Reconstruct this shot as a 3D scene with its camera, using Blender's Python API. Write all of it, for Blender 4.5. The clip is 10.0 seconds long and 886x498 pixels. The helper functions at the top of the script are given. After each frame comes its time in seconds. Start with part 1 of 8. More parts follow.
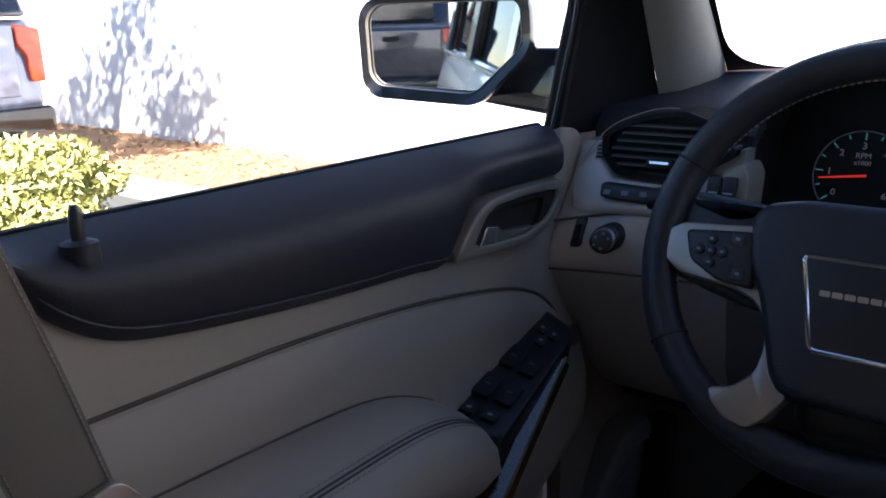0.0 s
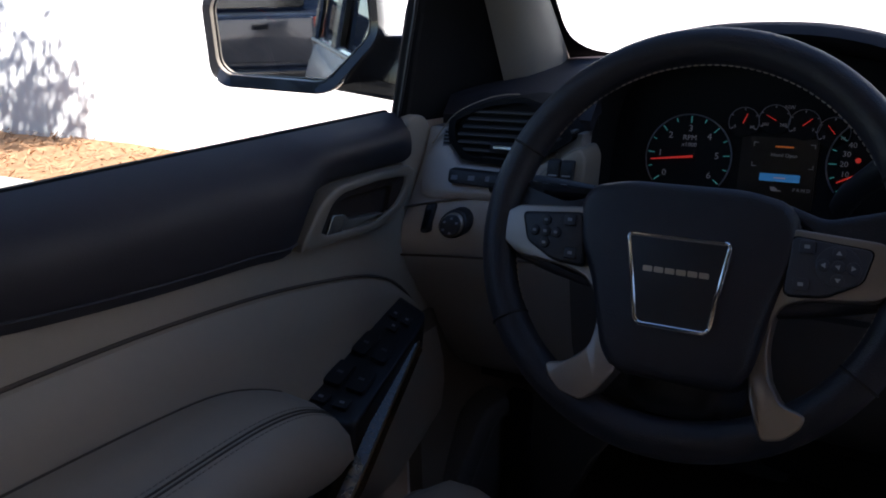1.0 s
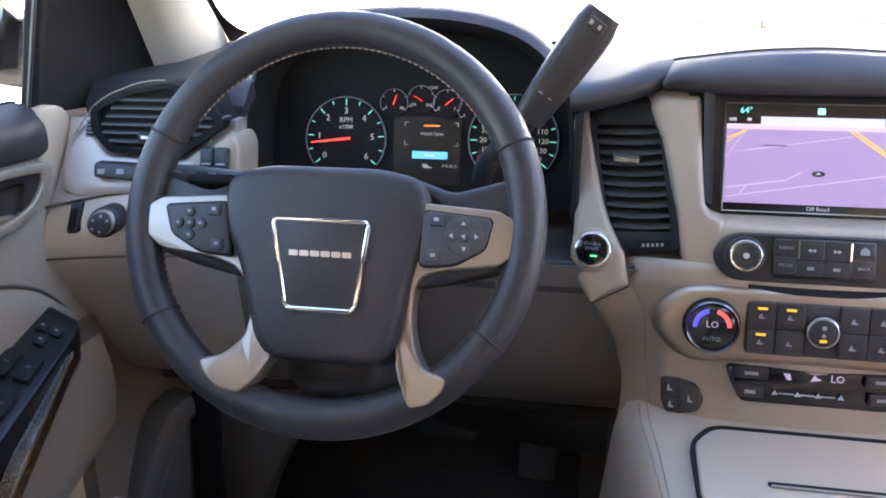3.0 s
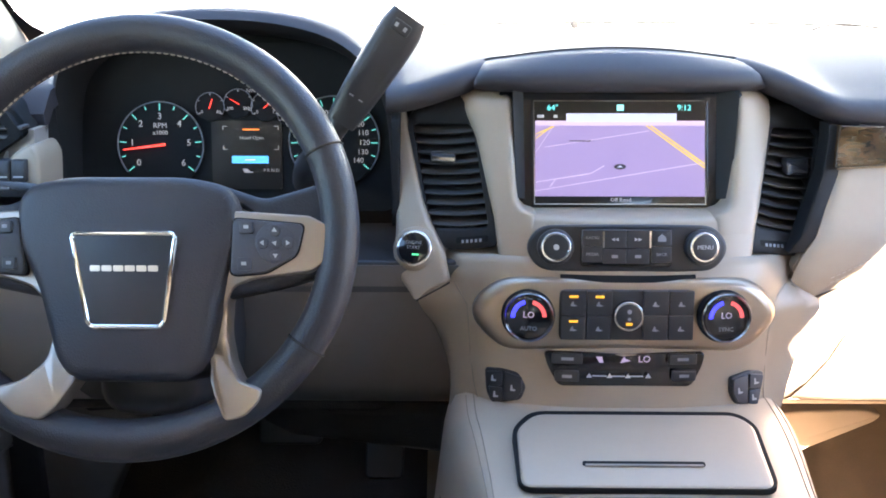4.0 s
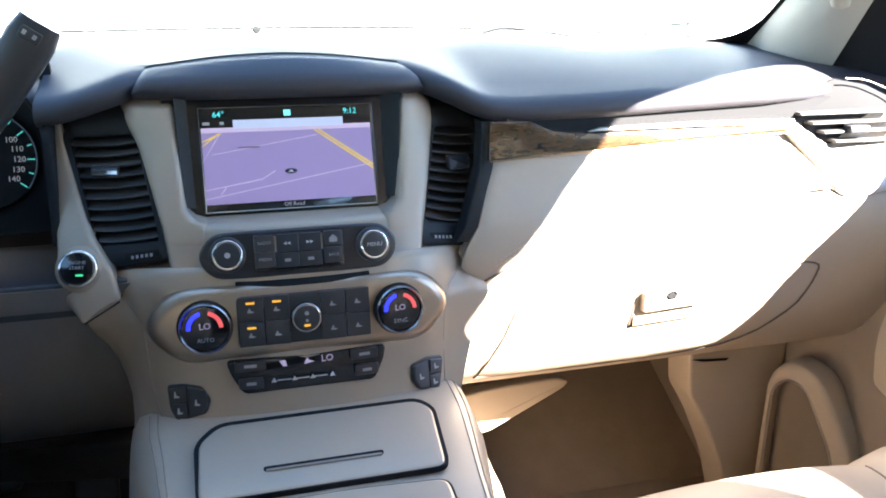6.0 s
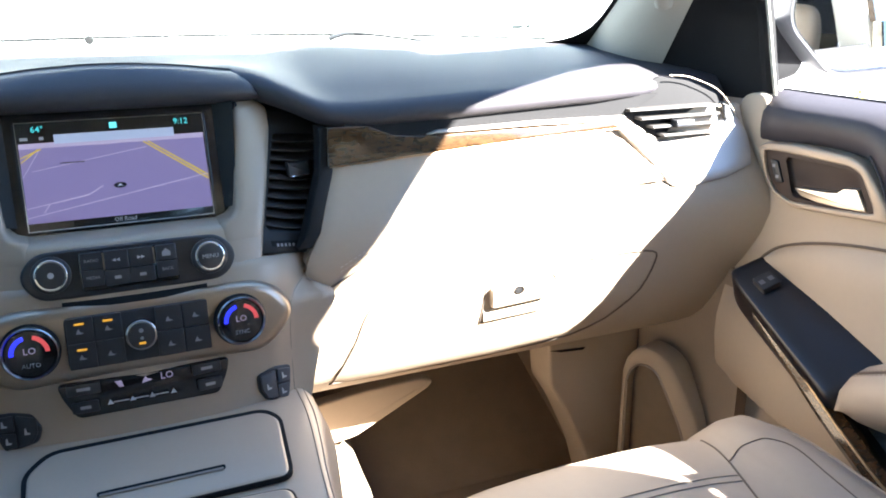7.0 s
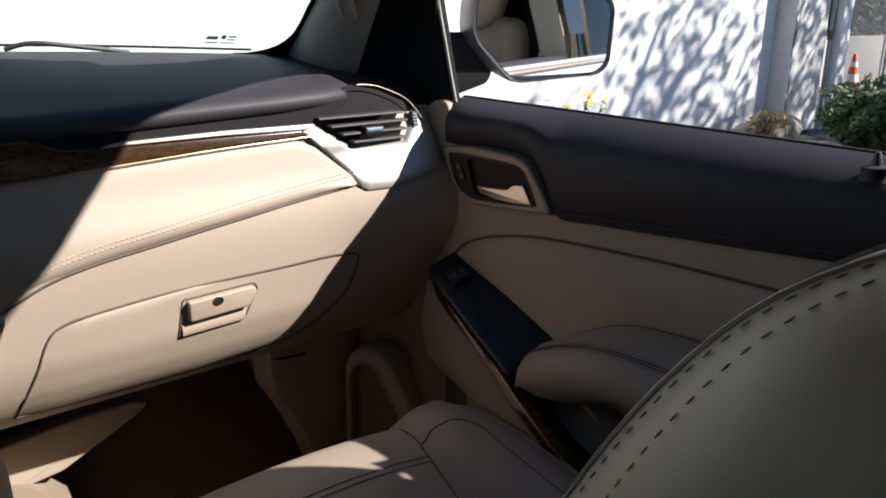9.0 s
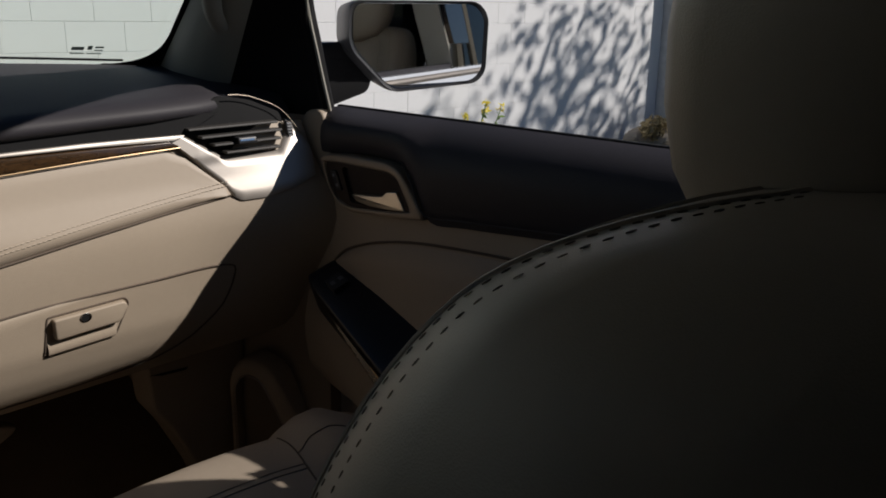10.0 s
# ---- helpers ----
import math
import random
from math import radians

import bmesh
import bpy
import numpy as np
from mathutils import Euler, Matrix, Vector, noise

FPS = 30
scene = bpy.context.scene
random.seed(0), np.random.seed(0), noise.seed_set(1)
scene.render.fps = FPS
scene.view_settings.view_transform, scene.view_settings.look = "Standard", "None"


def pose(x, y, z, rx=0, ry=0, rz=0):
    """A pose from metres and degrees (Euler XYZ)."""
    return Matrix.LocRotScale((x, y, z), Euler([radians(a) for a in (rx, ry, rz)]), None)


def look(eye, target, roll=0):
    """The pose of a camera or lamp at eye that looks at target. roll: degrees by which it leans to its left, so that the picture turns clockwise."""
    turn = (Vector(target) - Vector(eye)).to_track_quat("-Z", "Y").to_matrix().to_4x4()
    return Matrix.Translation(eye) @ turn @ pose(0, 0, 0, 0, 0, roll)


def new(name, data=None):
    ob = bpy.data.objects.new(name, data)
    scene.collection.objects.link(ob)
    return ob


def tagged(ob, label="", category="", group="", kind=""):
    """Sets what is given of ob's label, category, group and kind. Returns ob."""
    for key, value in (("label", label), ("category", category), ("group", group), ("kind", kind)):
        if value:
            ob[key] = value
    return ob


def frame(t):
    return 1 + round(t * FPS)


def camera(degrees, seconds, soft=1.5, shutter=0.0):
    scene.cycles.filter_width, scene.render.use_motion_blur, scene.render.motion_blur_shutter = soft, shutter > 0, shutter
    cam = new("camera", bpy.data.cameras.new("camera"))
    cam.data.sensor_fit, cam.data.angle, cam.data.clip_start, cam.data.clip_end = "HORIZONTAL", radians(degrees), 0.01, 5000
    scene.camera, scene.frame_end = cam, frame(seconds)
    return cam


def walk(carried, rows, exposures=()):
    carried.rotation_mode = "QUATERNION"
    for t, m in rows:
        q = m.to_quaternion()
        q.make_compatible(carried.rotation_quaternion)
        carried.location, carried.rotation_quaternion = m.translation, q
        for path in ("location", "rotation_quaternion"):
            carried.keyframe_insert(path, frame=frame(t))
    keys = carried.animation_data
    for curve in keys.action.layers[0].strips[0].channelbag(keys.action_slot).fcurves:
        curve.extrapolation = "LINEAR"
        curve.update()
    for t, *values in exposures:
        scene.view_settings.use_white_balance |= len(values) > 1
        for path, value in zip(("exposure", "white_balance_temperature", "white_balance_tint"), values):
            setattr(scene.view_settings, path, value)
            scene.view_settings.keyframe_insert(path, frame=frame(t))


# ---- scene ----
cam = camera(57.2, 10.0, soft=1.8)
PATH = [
    (0, (-0.303, -0.9, 1.467), (-1.529, 0.586, 0.929), -1.7),
    (0.5, (-0.284, -0.887, 1.463), (-1.394, 0.684, 0.915), -1.6),
    (1, (-0.271, -0.882, 1.465), (-1.257, 0.762, 0.894), -1.4),
    (1.5, (-0.259, -0.872, 1.462), (-1.115, 0.835, 0.869), -1.1),
    (2, (-0.241, -0.862, 1.461), (-0.941, 0.911, 0.855), -0.6),
    (3.5, (-0.192, -0.846, 1.463), (-0.388, 1.045, 0.845), -0.3),
    (4, (-0.169, -0.845, 1.467), (-0.199, 1.055, 0.844), -0.1),
    (4.5, (-0.142, -0.847, 1.471), (-0.014, 1.05, 0.85), 0.0),
    (5, (-0.118, -0.851, 1.472), (0.158, 1.031, 0.852), 0.2),
    (5.5, (-0.101, -0.855, 1.469), (0.306, 1.003, 0.853), 0.5),
    (7, (-0.028, -0.886, 1.471), (0.746, 0.857, 0.868), -0.2),
    (7.5, (-0.005, -0.902, 1.469), (0.889, 0.786, 0.875), -0.3),
    (8, (0.016, -0.921, 1.467), (1.034, 0.695, 0.875), -0.0),
    (8.5, (0.028, -0.936, 1.466), (1.164, 0.604, 0.885), 0.4),
    (9, (0.045, -0.958, 1.473), (1.282, 0.504, 0.896), 0.7),
    (9.5, (0.057, -0.977, 1.472), (1.378, 0.416, 0.909), 0.9),
    (10, (0.065, -0.999, 1.475), (1.47, 0.313, 0.921), 0.8),
]
EXPOSURES = [
    (0, 2.75, 6500, 27), (1.0, 2.05, 6550, 27), (2.0, 2.95, 6850, 28), (3.3, 5.7, 7900, 27), (4.5, 5.2, 6850, 14), (5.5, 4.9, 6650, 12), (7.0, 4.4, 6350, 10), (8.0, 2.9, 6450, 16), (9.0, 1.0, 6400, 14), (10.0, -0.3, 6600, 12),
]
walk(cam, [(t, look(eye, target, roll)) for t, eye, target, roll in PATH], EXPOSURES)

# ---- sun, sky ----
SUN = Vector((1.0, -1.1, 1.145)).normalized()
sky_world = bpy.data.worlds.new("sky")
scene.world = sky_world
sky_world.use_nodes = True
wn, wl = sky_world.node_tree.nodes, sky_world.node_tree.links
sky = wn.new("ShaderNodeTexSky")
sky.sky_type, sky.sun_disc = "NISHITA", False
sky.air_density, sky.dust_density, sky.ozone_density = 1.0, 0.05, 4.0
sky.sun_elevation, sky.sun_rotation = math.asin(SUN.z), math.atan2(SUN.x, SUN.y)
wl.new(sky.outputs["Color"], wn["Background"].inputs["Color"])
wn["Background"].inputs["Strength"].default_value = 0.056
lamp = bpy.data.lights.new("sun", "SUN")
lamp.energy, lamp.angle, lamp.color = 5.0, radians(0.6), (1.0, 0.95, 0.88)
sun = new("sun", lamp)
sun.matrix_world = look(SUN * 30, (0, 0, 0))

# ---- materials ----
def material(name, colour, rough=0.5, metal=0.0, vary=0.12, scale=40.0, bump=0.0, bump_scale=300.0, coat=0.0, tint=None, spec=0.5):
    m = bpy.data.materials.new(name)
    m.use_nodes = True
    n, l = m.node_tree.nodes, m.node_tree.links
    b = n["Principled BSDF"]
    b.inputs["Roughness"].default_value, b.inputs["Metallic"].default_value = rough, metal
    b.inputs["Coat Weight"].default_value, b.inputs["Specular IOR Level"].default_value = coat, spec
    tc = n.new("ShaderNodeTexCoord")
    wide, fine = n.new("ShaderNodeTexNoise"), n.new("ShaderNodeTexNoise")
    wide.inputs["Scale"].default_value, wide.inputs["Detail"].default_value = scale * 0.15, 4
    fine.inputs["Scale"].default_value, fine.inputs["Detail"].default_value = scale * 4, 3
    for t in (wide, fine):
        l.new(tc.outputs["Object"], t.inputs["Vector"])
    blend = n.new("ShaderNodeMath")
    blend.operation = "MULTIPLY_ADD"
    l.new(wide.outputs["Fac"], blend.inputs[0])
    blend.inputs[1].default_value = 0.6
    half = n.new("ShaderNodeMath")
    half.operation = "MULTIPLY"
    l.new(fine.outputs["Fac"], half.inputs[0])
    half.inputs[1].default_value = 0.4
    l.new(half.outputs[0], blend.inputs[2])
    ramp = n.new("ShaderNodeMix")
    ramp.data_type = "RGBA"
    l.new(blend.outputs[0], ramp.inputs["Factor"])
    other = tint or [c * (1 - vary * 2) for c in colour]
    ramp.inputs[6].default_value = (*other, 1)
    ramp.inputs[7].default_value = (*[min(1, c * (1 + (vary if not tint else 0.0))) for c in colour], 1)
    l.new(ramp.outputs[2], b.inputs["Base Color"])
    rr = n.new("ShaderNodeMapRange")
    l.new(wide.outputs["Fac"], rr.inputs["Value"])
    rr.inputs["To Min"].default_value, rr.inputs["To Max"].default_value = max(0.02, rough * 0.85), min(1, rough * 1.15)
    l.new(rr.outputs[0], b.inputs["Roughness"])
    if bump:
        v = n.new("ShaderNodeTexVoronoi")
        v.inputs["Scale"].default_value = bump_scale
        l.new(tc.outputs["Object"], v.inputs["Vector"])
        bp = n.new("ShaderNodeBump")
        bp.inputs["Strength"].default_value, bp.inputs["Distance"].default_value = bump, 0.002
        l.new(v.outputs["Distance"], bp.inputs["Height"])
        l.new(bp.outputs[0], b.inputs["Normal"])
    return m


def glowing(name, colour, strength):
    m = bpy.data.materials.new(name)
    m.use_nodes = True
    b = m.node_tree.nodes["Principled BSDF"]
    b.inputs["Base Color"].default_value = (*[c * 0.3 for c in colour], 1)
    b.inputs["Roughness"].default_value = 0.3
    b.inputs["Emission Color"].default_value = (*colour, 1)
    b.inputs["Emission Strength"].default_value = strength
    return m


def clear_glass(name, tint, rough=0.0):
    m = bpy.data.materials.new(name)
    m.use_nodes = True
    n, l = m.node_tree.nodes, m.node_tree.links
    n.clear()
    out, mix = n.new("ShaderNodeOutputMaterial"), n.new("ShaderNodeMixShader")
    a, b, f = n.new("ShaderNodeBsdfTransparent"), n.new("ShaderNodeBsdfGlossy"), n.new("ShaderNodeMath")
    facing, base = n.new("ShaderNodeLayerWeight"), n.new("ShaderNodeMath")
    base.operation, f.operation = "POWER", "MULTIPLY_ADD"
    base.inputs[1].default_value, f.inputs[1].default_value, f.inputs[2].default_value = 5.0, 0.9, 0.035
    l.new(facing.outputs["Facing"], base.inputs[0])
    l.new(base.outputs[0], f.inputs[0])
    a.inputs["Color"].default_value = (*tint, 1)
    b.inputs["Roughness"].default_value = rough
    l.new(f.outputs[0], mix.inputs[0])
    l.new(a.outputs[0], mix.inputs[1])
    l.new(b.outputs[0], mix.inputs[2])
    l.new(mix.outputs[0], out.inputs["Surface"])
    return m


def burl(name):
    m = material(name, (0.20, 0.10, 0.03), 0.16, coat=0.8)
    n, l = m.node_tree.nodes, m.node_tree.links
    b = n["Principled BSDF"]
    tc, mp = n.new("ShaderNodeTexCoord"), n.new("ShaderNodeMapping")
    mp.inputs["Scale"].default_value = (22, 50, 90)
    t = n.new("ShaderNodeTexNoise")
    t.inputs["Scale"].default_value, t.inputs["Detail"].default_value, t.inputs["Distortion"].default_value = 2.8, 5, 1.2
    ramp = n.new("ShaderNodeValToRGB")
    ramp.color_ramp.elements[0].position, ramp.color_ramp.elements[0].color = 0.28, (0.026, 0.014, 0.007, 1)
    ramp.color_ramp.elements[1].position, ramp.color_ramp.elements[1].color = 0.86, (0.088, 0.046, 0.019, 1)
    l.new(tc.outputs["Object"], mp.inputs["Vector"])
    l.new(mp.outputs[0], t.inputs["Vector"])
    l.new(t.outputs["Fac"], ramp.inputs["Fac"])
    l.new(ramp.outputs["Color"], b.inputs["Base Color"])
    return m


LEATHER = material("beige_leather", (0.41, 0.338, 0.264), 0.5, vary=0.05, scale=30, bump=0.06, bump_scale=1000)
SEATHIDE = material("seat_leather", (0.35, 0.290, 0.230), 0.48, vary=0.06, scale=30, bump=0.07, bump_scale=1500)
BEIGE = material("beige_plastic", (0.41, 0.336, 0.258), 0.55, vary=0.05, scale=40, bump=0.12, bump_scale=900)
CHAMPAGNE = material("champagne_trim", (0.345, 0.278, 0.212), 0.44, metal=0.20, vary=0.04, scale=60)
# smoother champagne trim, its base lightened to stand for light from the sky
SKYLITTRIM = material("satin_skylit_trim", (0.42, 0.345, 0.272), 0.36, metal=0.1, vary=0.04, scale=60)
SATIN = material("satin_metal", (0.40, 0.345, 0.295), 0.40, metal=0.8, vary=0.04, scale=60)
DARKPAD = material("dark_soft_pad", (0.041, 0.038, 0.044), 0.55, vary=0.08, scale=30, bump=0.08, bump_scale=800, spec=0.28)
WHEELHIDE = material("dark_wheel_leather", (0.031, 0.030, 0.036), 0.45, vary=0.1, scale=40, bump=0.15, bump_scale=700)
BLACK = material("black_plastic", (0.026, 0.026, 0.029), 0.42, vary=0.1, scale=60, bump=0.06, bump_scale=900)
MATTBLACK = material("matt_black", (0.015, 0.015, 0.016), 0.8, vary=0.1, spec=0.15)
PIANO = material("satin_black_surround", (0.014, 0.013, 0.014), 0.22, vary=0.1, scale=60, coat=0.2)
GLOSSBLACK = material("gloss_black", (0.010, 0.010, 0.012), 0.12, vary=0.1, coat=0.4)
CHROME = material("chrome", (0.82, 0.82, 0.82), 0.10, metal=1.0, vary=0.02)
MIRROR = material("mirror_glass", (0.90, 0.91, 0.92), 0.01, metal=1.0, vary=0.0)
WOOD = burl("burl_wood")
CARPET = material("tan_carpet", (0.27, 0.205, 0.145), 0.95, vary=0.2, scale=160, bump=0.3, bump_scale=1600)
# near-black copy of the carpet, holding the footwells' shade in its colour
SHADECARPET = material("shade_dark_carpet", (0.05, 0.045, 0.042), 0.95, vary=0.25, scale=160, bump=0.7, bump_scale=500)
HEADLINER = material("headliner_cloth", (0.36, 0.33, 0.285), 0.9, vary=0.06, scale=120, bump=0.1, bump_scale=800)
PILLAR = material("pillar_plastic", (0.34, 0.325, 0.28), 0.6, vary=0.05, scale=60, bump=0.1, bump_scale=700)
THREAD = material("beige_thread", (0.55, 0.47, 0.38), 0.8)
DARKTHREAD = material("grey_thread", (0.30, 0.255, 0.21), 0.8)
DARKSTITCH = material("taupe_thread", (0.14, 0.115, 0.093), 0.8)
SEAM = material("seam_shadow_gap", (0.03, 0.025, 0.02), 0.9)
SOFTSEAM = material("beige_seam", (0.13, 0.10, 0.078), 0.9)
FOLD = material("pale_seam", (0.27, 0.225, 0.18), 0.8)
# darker than the beige plastic: shade is put into this taupe
SHADETAUPE = material("shade_taupe_plastic", (0.125, 0.112, 0.102), 0.6, vary=0.06, scale=40, bump=0.12, bump_scale=900)
BRONZE = material("bronze_edge", (0.34, 0.24, 0.14), 0.35, metal=0.8)
WEBBING = material("grey_webbing", (0.20, 0.17, 0.14), 0.8, vary=0.1, scale=200, bump=0.12, bump_scale=2600)
BODYPAINT = material("white_car_paint", (0.75, 0.77, 0.80), 0.22, vary=0.02, coat=0.8)
WINDGLASS = clear_glass("clear_glass", (0.91, 0.965, 0.94))
TINTGLASS = clear_glass("tinted_glass", (0.10, 0.11, 0.12))
VENTBLACK = material("vent_black", (0.012, 0.012, 0.013), 0.6, vary=0.1, spec=0.3)
INK = material("grey_button_print", (0.27, 0.28, 0.30), 0.6)
TAUPEMETAL = material("taupe_metallic_trim", (0.36, 0.29, 0.225), 0.36, metal=0.75, vary=0.04, scale=60)
SLAT = material("dark_slat", (0.045, 0.042, 0.040), 0.5, vary=0.1)
PANELBLACK = material("satin_black_panel", (0.014, 0.014, 0.018), 0.30, vary=0.1)
WHITEPRINT = material("white_button_print", (0.48, 0.49, 0.51), 0.5)
DIMCHROME = material("smoked_chrome", (0.34, 0.33, 0.33), 0.22, metal=1.0, vary=0.03, scale=60)


# ---- mesh helpers ----
def part(name, bm, mat, parent=None, label="", sharp=38, **tags):
    """Links a bmesh in world coordinates as one mesh object under a thing or a part."""
    bmesh.ops.recalc_face_normals(bm, faces=bm.faces)
    me = bpy.data.meshes.new(name)
    bm.to_mesh(me)
    bm.free()
    for p in me.polygons:
        p.use_smooth = True
    me.set_sharp_from_angle(angle=radians(sharp))
    for one in mat if isinstance(mat, (list, tuple)) else (mat,):
        me.materials.append(one)
    ob = new(name, me)
    if parent is not None:
        ob.parent = parent
        if parent.type == "EMPTY":
            ob.matrix_parent_inverse = Matrix.Translation(-parent.location)
    tagged(ob, label=label, **tags)
    return ob


def thing(name, base, label, category, group="", kind=""):
    ob = new(name)
    ob.empty_display_size = 0.05
    ob.location = base
    return tagged(ob, label, category, group, kind)


def curve_through(points, steps=6, closed=False):
    """A smooth line through a few points."""
    ps = [Vector(p) for p in points]
    n, out = len(ps), []
    for i in range(n if closed else n - 1):
        a, b, c, d = (ps[(i + k - 1) % n] if closed else ps[min(max(i + k - 1, 0), n - 1)] for k in range(4))
        for s in range(steps):
            t = s / steps
            out.append(0.5 * (2 * b + (c - a) * t + (2 * a - 5 * b + 4 * c - d) * t * t + (3 * b - a - 3 * c + d) * t ** 3))
    if not closed:
        out.append(ps[-1])
    return out


def rounded(poly, r, steps=5):
    """A polygon with its corners rounded by r."""
    ps, out = [Vector(p).to_2d() for p in poly], []
    n = len(ps)
    for i, p in enumerate(ps):
        a, b = ps[i - 1] - p, ps[(i + 1) % n] - p
        la, lb = a.length, b.length
        if la < 1e-6 or lb < 1e-6:
            continue
        k = min(r, la * 0.48, lb * 0.48)
        p0, p1 = p + a / la * k, p + b / lb * k
        for s in range(steps + 1):
            t = s / steps
            out.append((1 - t) ** 2 * p0 + 2 * t * (1 - t) * p + t * t * p1)
    return out


def around(poly, mid, n):
    """The outline poly met by n rays that fan out from mid."""
    out = []
    for k in range(n):
        d = Vector((math.cos(2 * math.pi * k / n), math.sin(2 * math.pi * k / n)))
        best = 0.0
        for i, a in enumerate(poly):
            e = poly[(i + 1) % len(poly)] - a
            den = d.x * e.y - d.y * e.x
            if abs(den) > 1e-12:
                w = a - mid
                r, q = (w.x * e.y - w.y * e.x) / den, (w.x * d.y - w.y * d.x) / den
                if r > best and -1e-6 <= q <= 1 + 1e-6:
                    best = r
        out.append(mid + d * best)
    return out


def shrunk(poly, d):
    """The polygon moved inwards by d."""
    n = len(poly)
    area = sum(poly[i - 1].x * poly[i].y - poly[i].x * poly[i - 1].y for i in range(n))
    s = 1 if area > 0 else -1
    out = []
    for i in range(n):
        e = (poly[(i + 1) % n] - poly[i - 1])
        if e.length < 1e-9:
            out.append(poly[i].copy())
            continue
        e.normalize()
        out.append(poly[i] + Vector((-e.y, e.x)) * s * d)
    return out


def add_rings(bm, rings, closed=True, cap0=True, cap1=True, mat=0):
    vs = [[bm.verts.new(p) for p in r] for r in rings]
    n = len(rings[0])
    for a, b in zip(vs, vs[1:]):
        for i in range(n if closed else n - 1):
            j = (i + 1) % n
            try:
                bm.faces.new((a[i], a[j], b[j], b[i])).material_index = mat
            except ValueError:
                pass
    if closed and cap0:
        bm.faces.new(vs[0]).material_index = mat
    if closed and cap1:
        bm.faces.new(vs[-1][::-1]).material_index = mat
    return vs


def add_prism(bm, poly, n0, n1, fn, bev=0.0, dome=0.0, seg=3, mat=0, back=0.0):
    """A polygon's prism from n0 to n1 (its front), with a rounded front edge and, if wished, a domed front. fn maps (u, v, n) into the world."""
    poly = [Vector(p).to_2d() for p in poly]
    up = 1 if n1 > n0 else -1
    rings = [[fn(p.x, p.y, n0) for p in poly], [fn(p.x, p.y, n1 - up * bev) for p in poly]]
    last = poly
    if bev:
        for k in range(1, seg + 1):
            a = k / seg * math.pi / 2
            last = shrunk(poly, bev * (1 - math.cos(a)))
            rings.append([fn(p.x, p.y, n1 - up * bev * (1 - math.sin(a))) for p in last])
    if dome:
        c = sum(last, Vector((0, 0))) / len(last)
        for f in (0.85, 0.65, 0.4, 0.15):
            rings.append([fn(*(c + (p - c) * f), n1 + up * dome * (1 - f * f)) for p in last])
    add_rings(bm, rings, mat=mat)
    return bm


def prism(poly, n0, n1, fn, bev=0.0, dome=0.0, seg=3):
    return add_prism(bmesh.new(), poly, n0, n1, fn, bev, dome, seg)


def add_tube(bm, points, r, sides=8, flat=1.0, closed=False, mat=0, up=(0, 0, 1)):
    """A round or flattened bar along a line; r may be a list."""
    ps = [Vector(p) for p in points]
    n, rings = len(ps), []
    for i, p in enumerate(ps):
        a, b = (ps[i - 1], ps[(i + 1) % n]) if closed else (ps[max(i - 1, 0)], ps[min(i + 1, n - 1)])
        t = (b - a).normalized()
        u = t.cross(Vector(up))
        if u.length < 1e-4:
            u = t.cross(Vector((1, 0, 0)))
        u.normalize()
        w = u.cross(t)
        ri = r[i] if isinstance(r, (list, tuple)) else r
        rings.append([p + u * math.cos(q) * ri + w * math.sin(q) * ri * flat for q in (2 * math.pi * k / sides for k in range(sides))])
    if closed:
        rings.append(rings[0])
        vs = add_rings(bm, rings, True, False, False, mat)
        bmesh.ops.remove_doubles(bm, verts=vs[0] + vs[-1], dist=1e-6)
    else:
        add_rings(bm, rings, mat=mat)
    return bm


def tube(points, r, sides=8, flat=1.0, closed=False, up=(0, 0, 1)):
    return add_tube(bmesh.new(), points, r, sides, flat, closed, up=up)


def add_sheet(bm, rows, mat=0):
    add_rings(bm, rows, closed=False, mat=mat)
    return bm


def shell(rows, thick, direction):
    """A sheet of rows of points with a thickness in one direction."""
    bm = bmesh.new()
    d = Vector(direction) * thick
    rings = []
    for r in rows:
        r = [Vector(p) for p in r]
        rings.append(r + [p + d for p in reversed(r)])
    add_rings(bm, rings)
    return bm


def circle(r, n=28, cx=0.0, cy=0.0):
    return [Vector((cx + r * math.cos(2 * math.pi * k / n), cy + r * math.sin(2 * math.pi * k / n))) for k in range(n)]


def box2(x0, x1, y0, y1):
    return [(x0, y0), (x1, y0), (x1, y1), (x0, y1)]


def plane_fn(m):
    return lambda u, v, n: m @ Vector((u, v, n))


def face_at(x, y, z, tilt=0.0, turn=0.0):
    """A frame on a surface that faces the rear of the car: u to the right, v up, n towards the rear. tilt: the top leans forward."""
    return plane_fn(pose(x, y, z, 90 - tilt, 0, turn))


def side_fn(s, x0):
    """A frame on the inner face of a side: u is y, v is z, n goes inwards."""
    return lambda u, v, n: Vector((s * (x0 - n), u, v))


def flat_fn(z0):
    return lambda u, v, n: Vector((u, v, z0 + n))


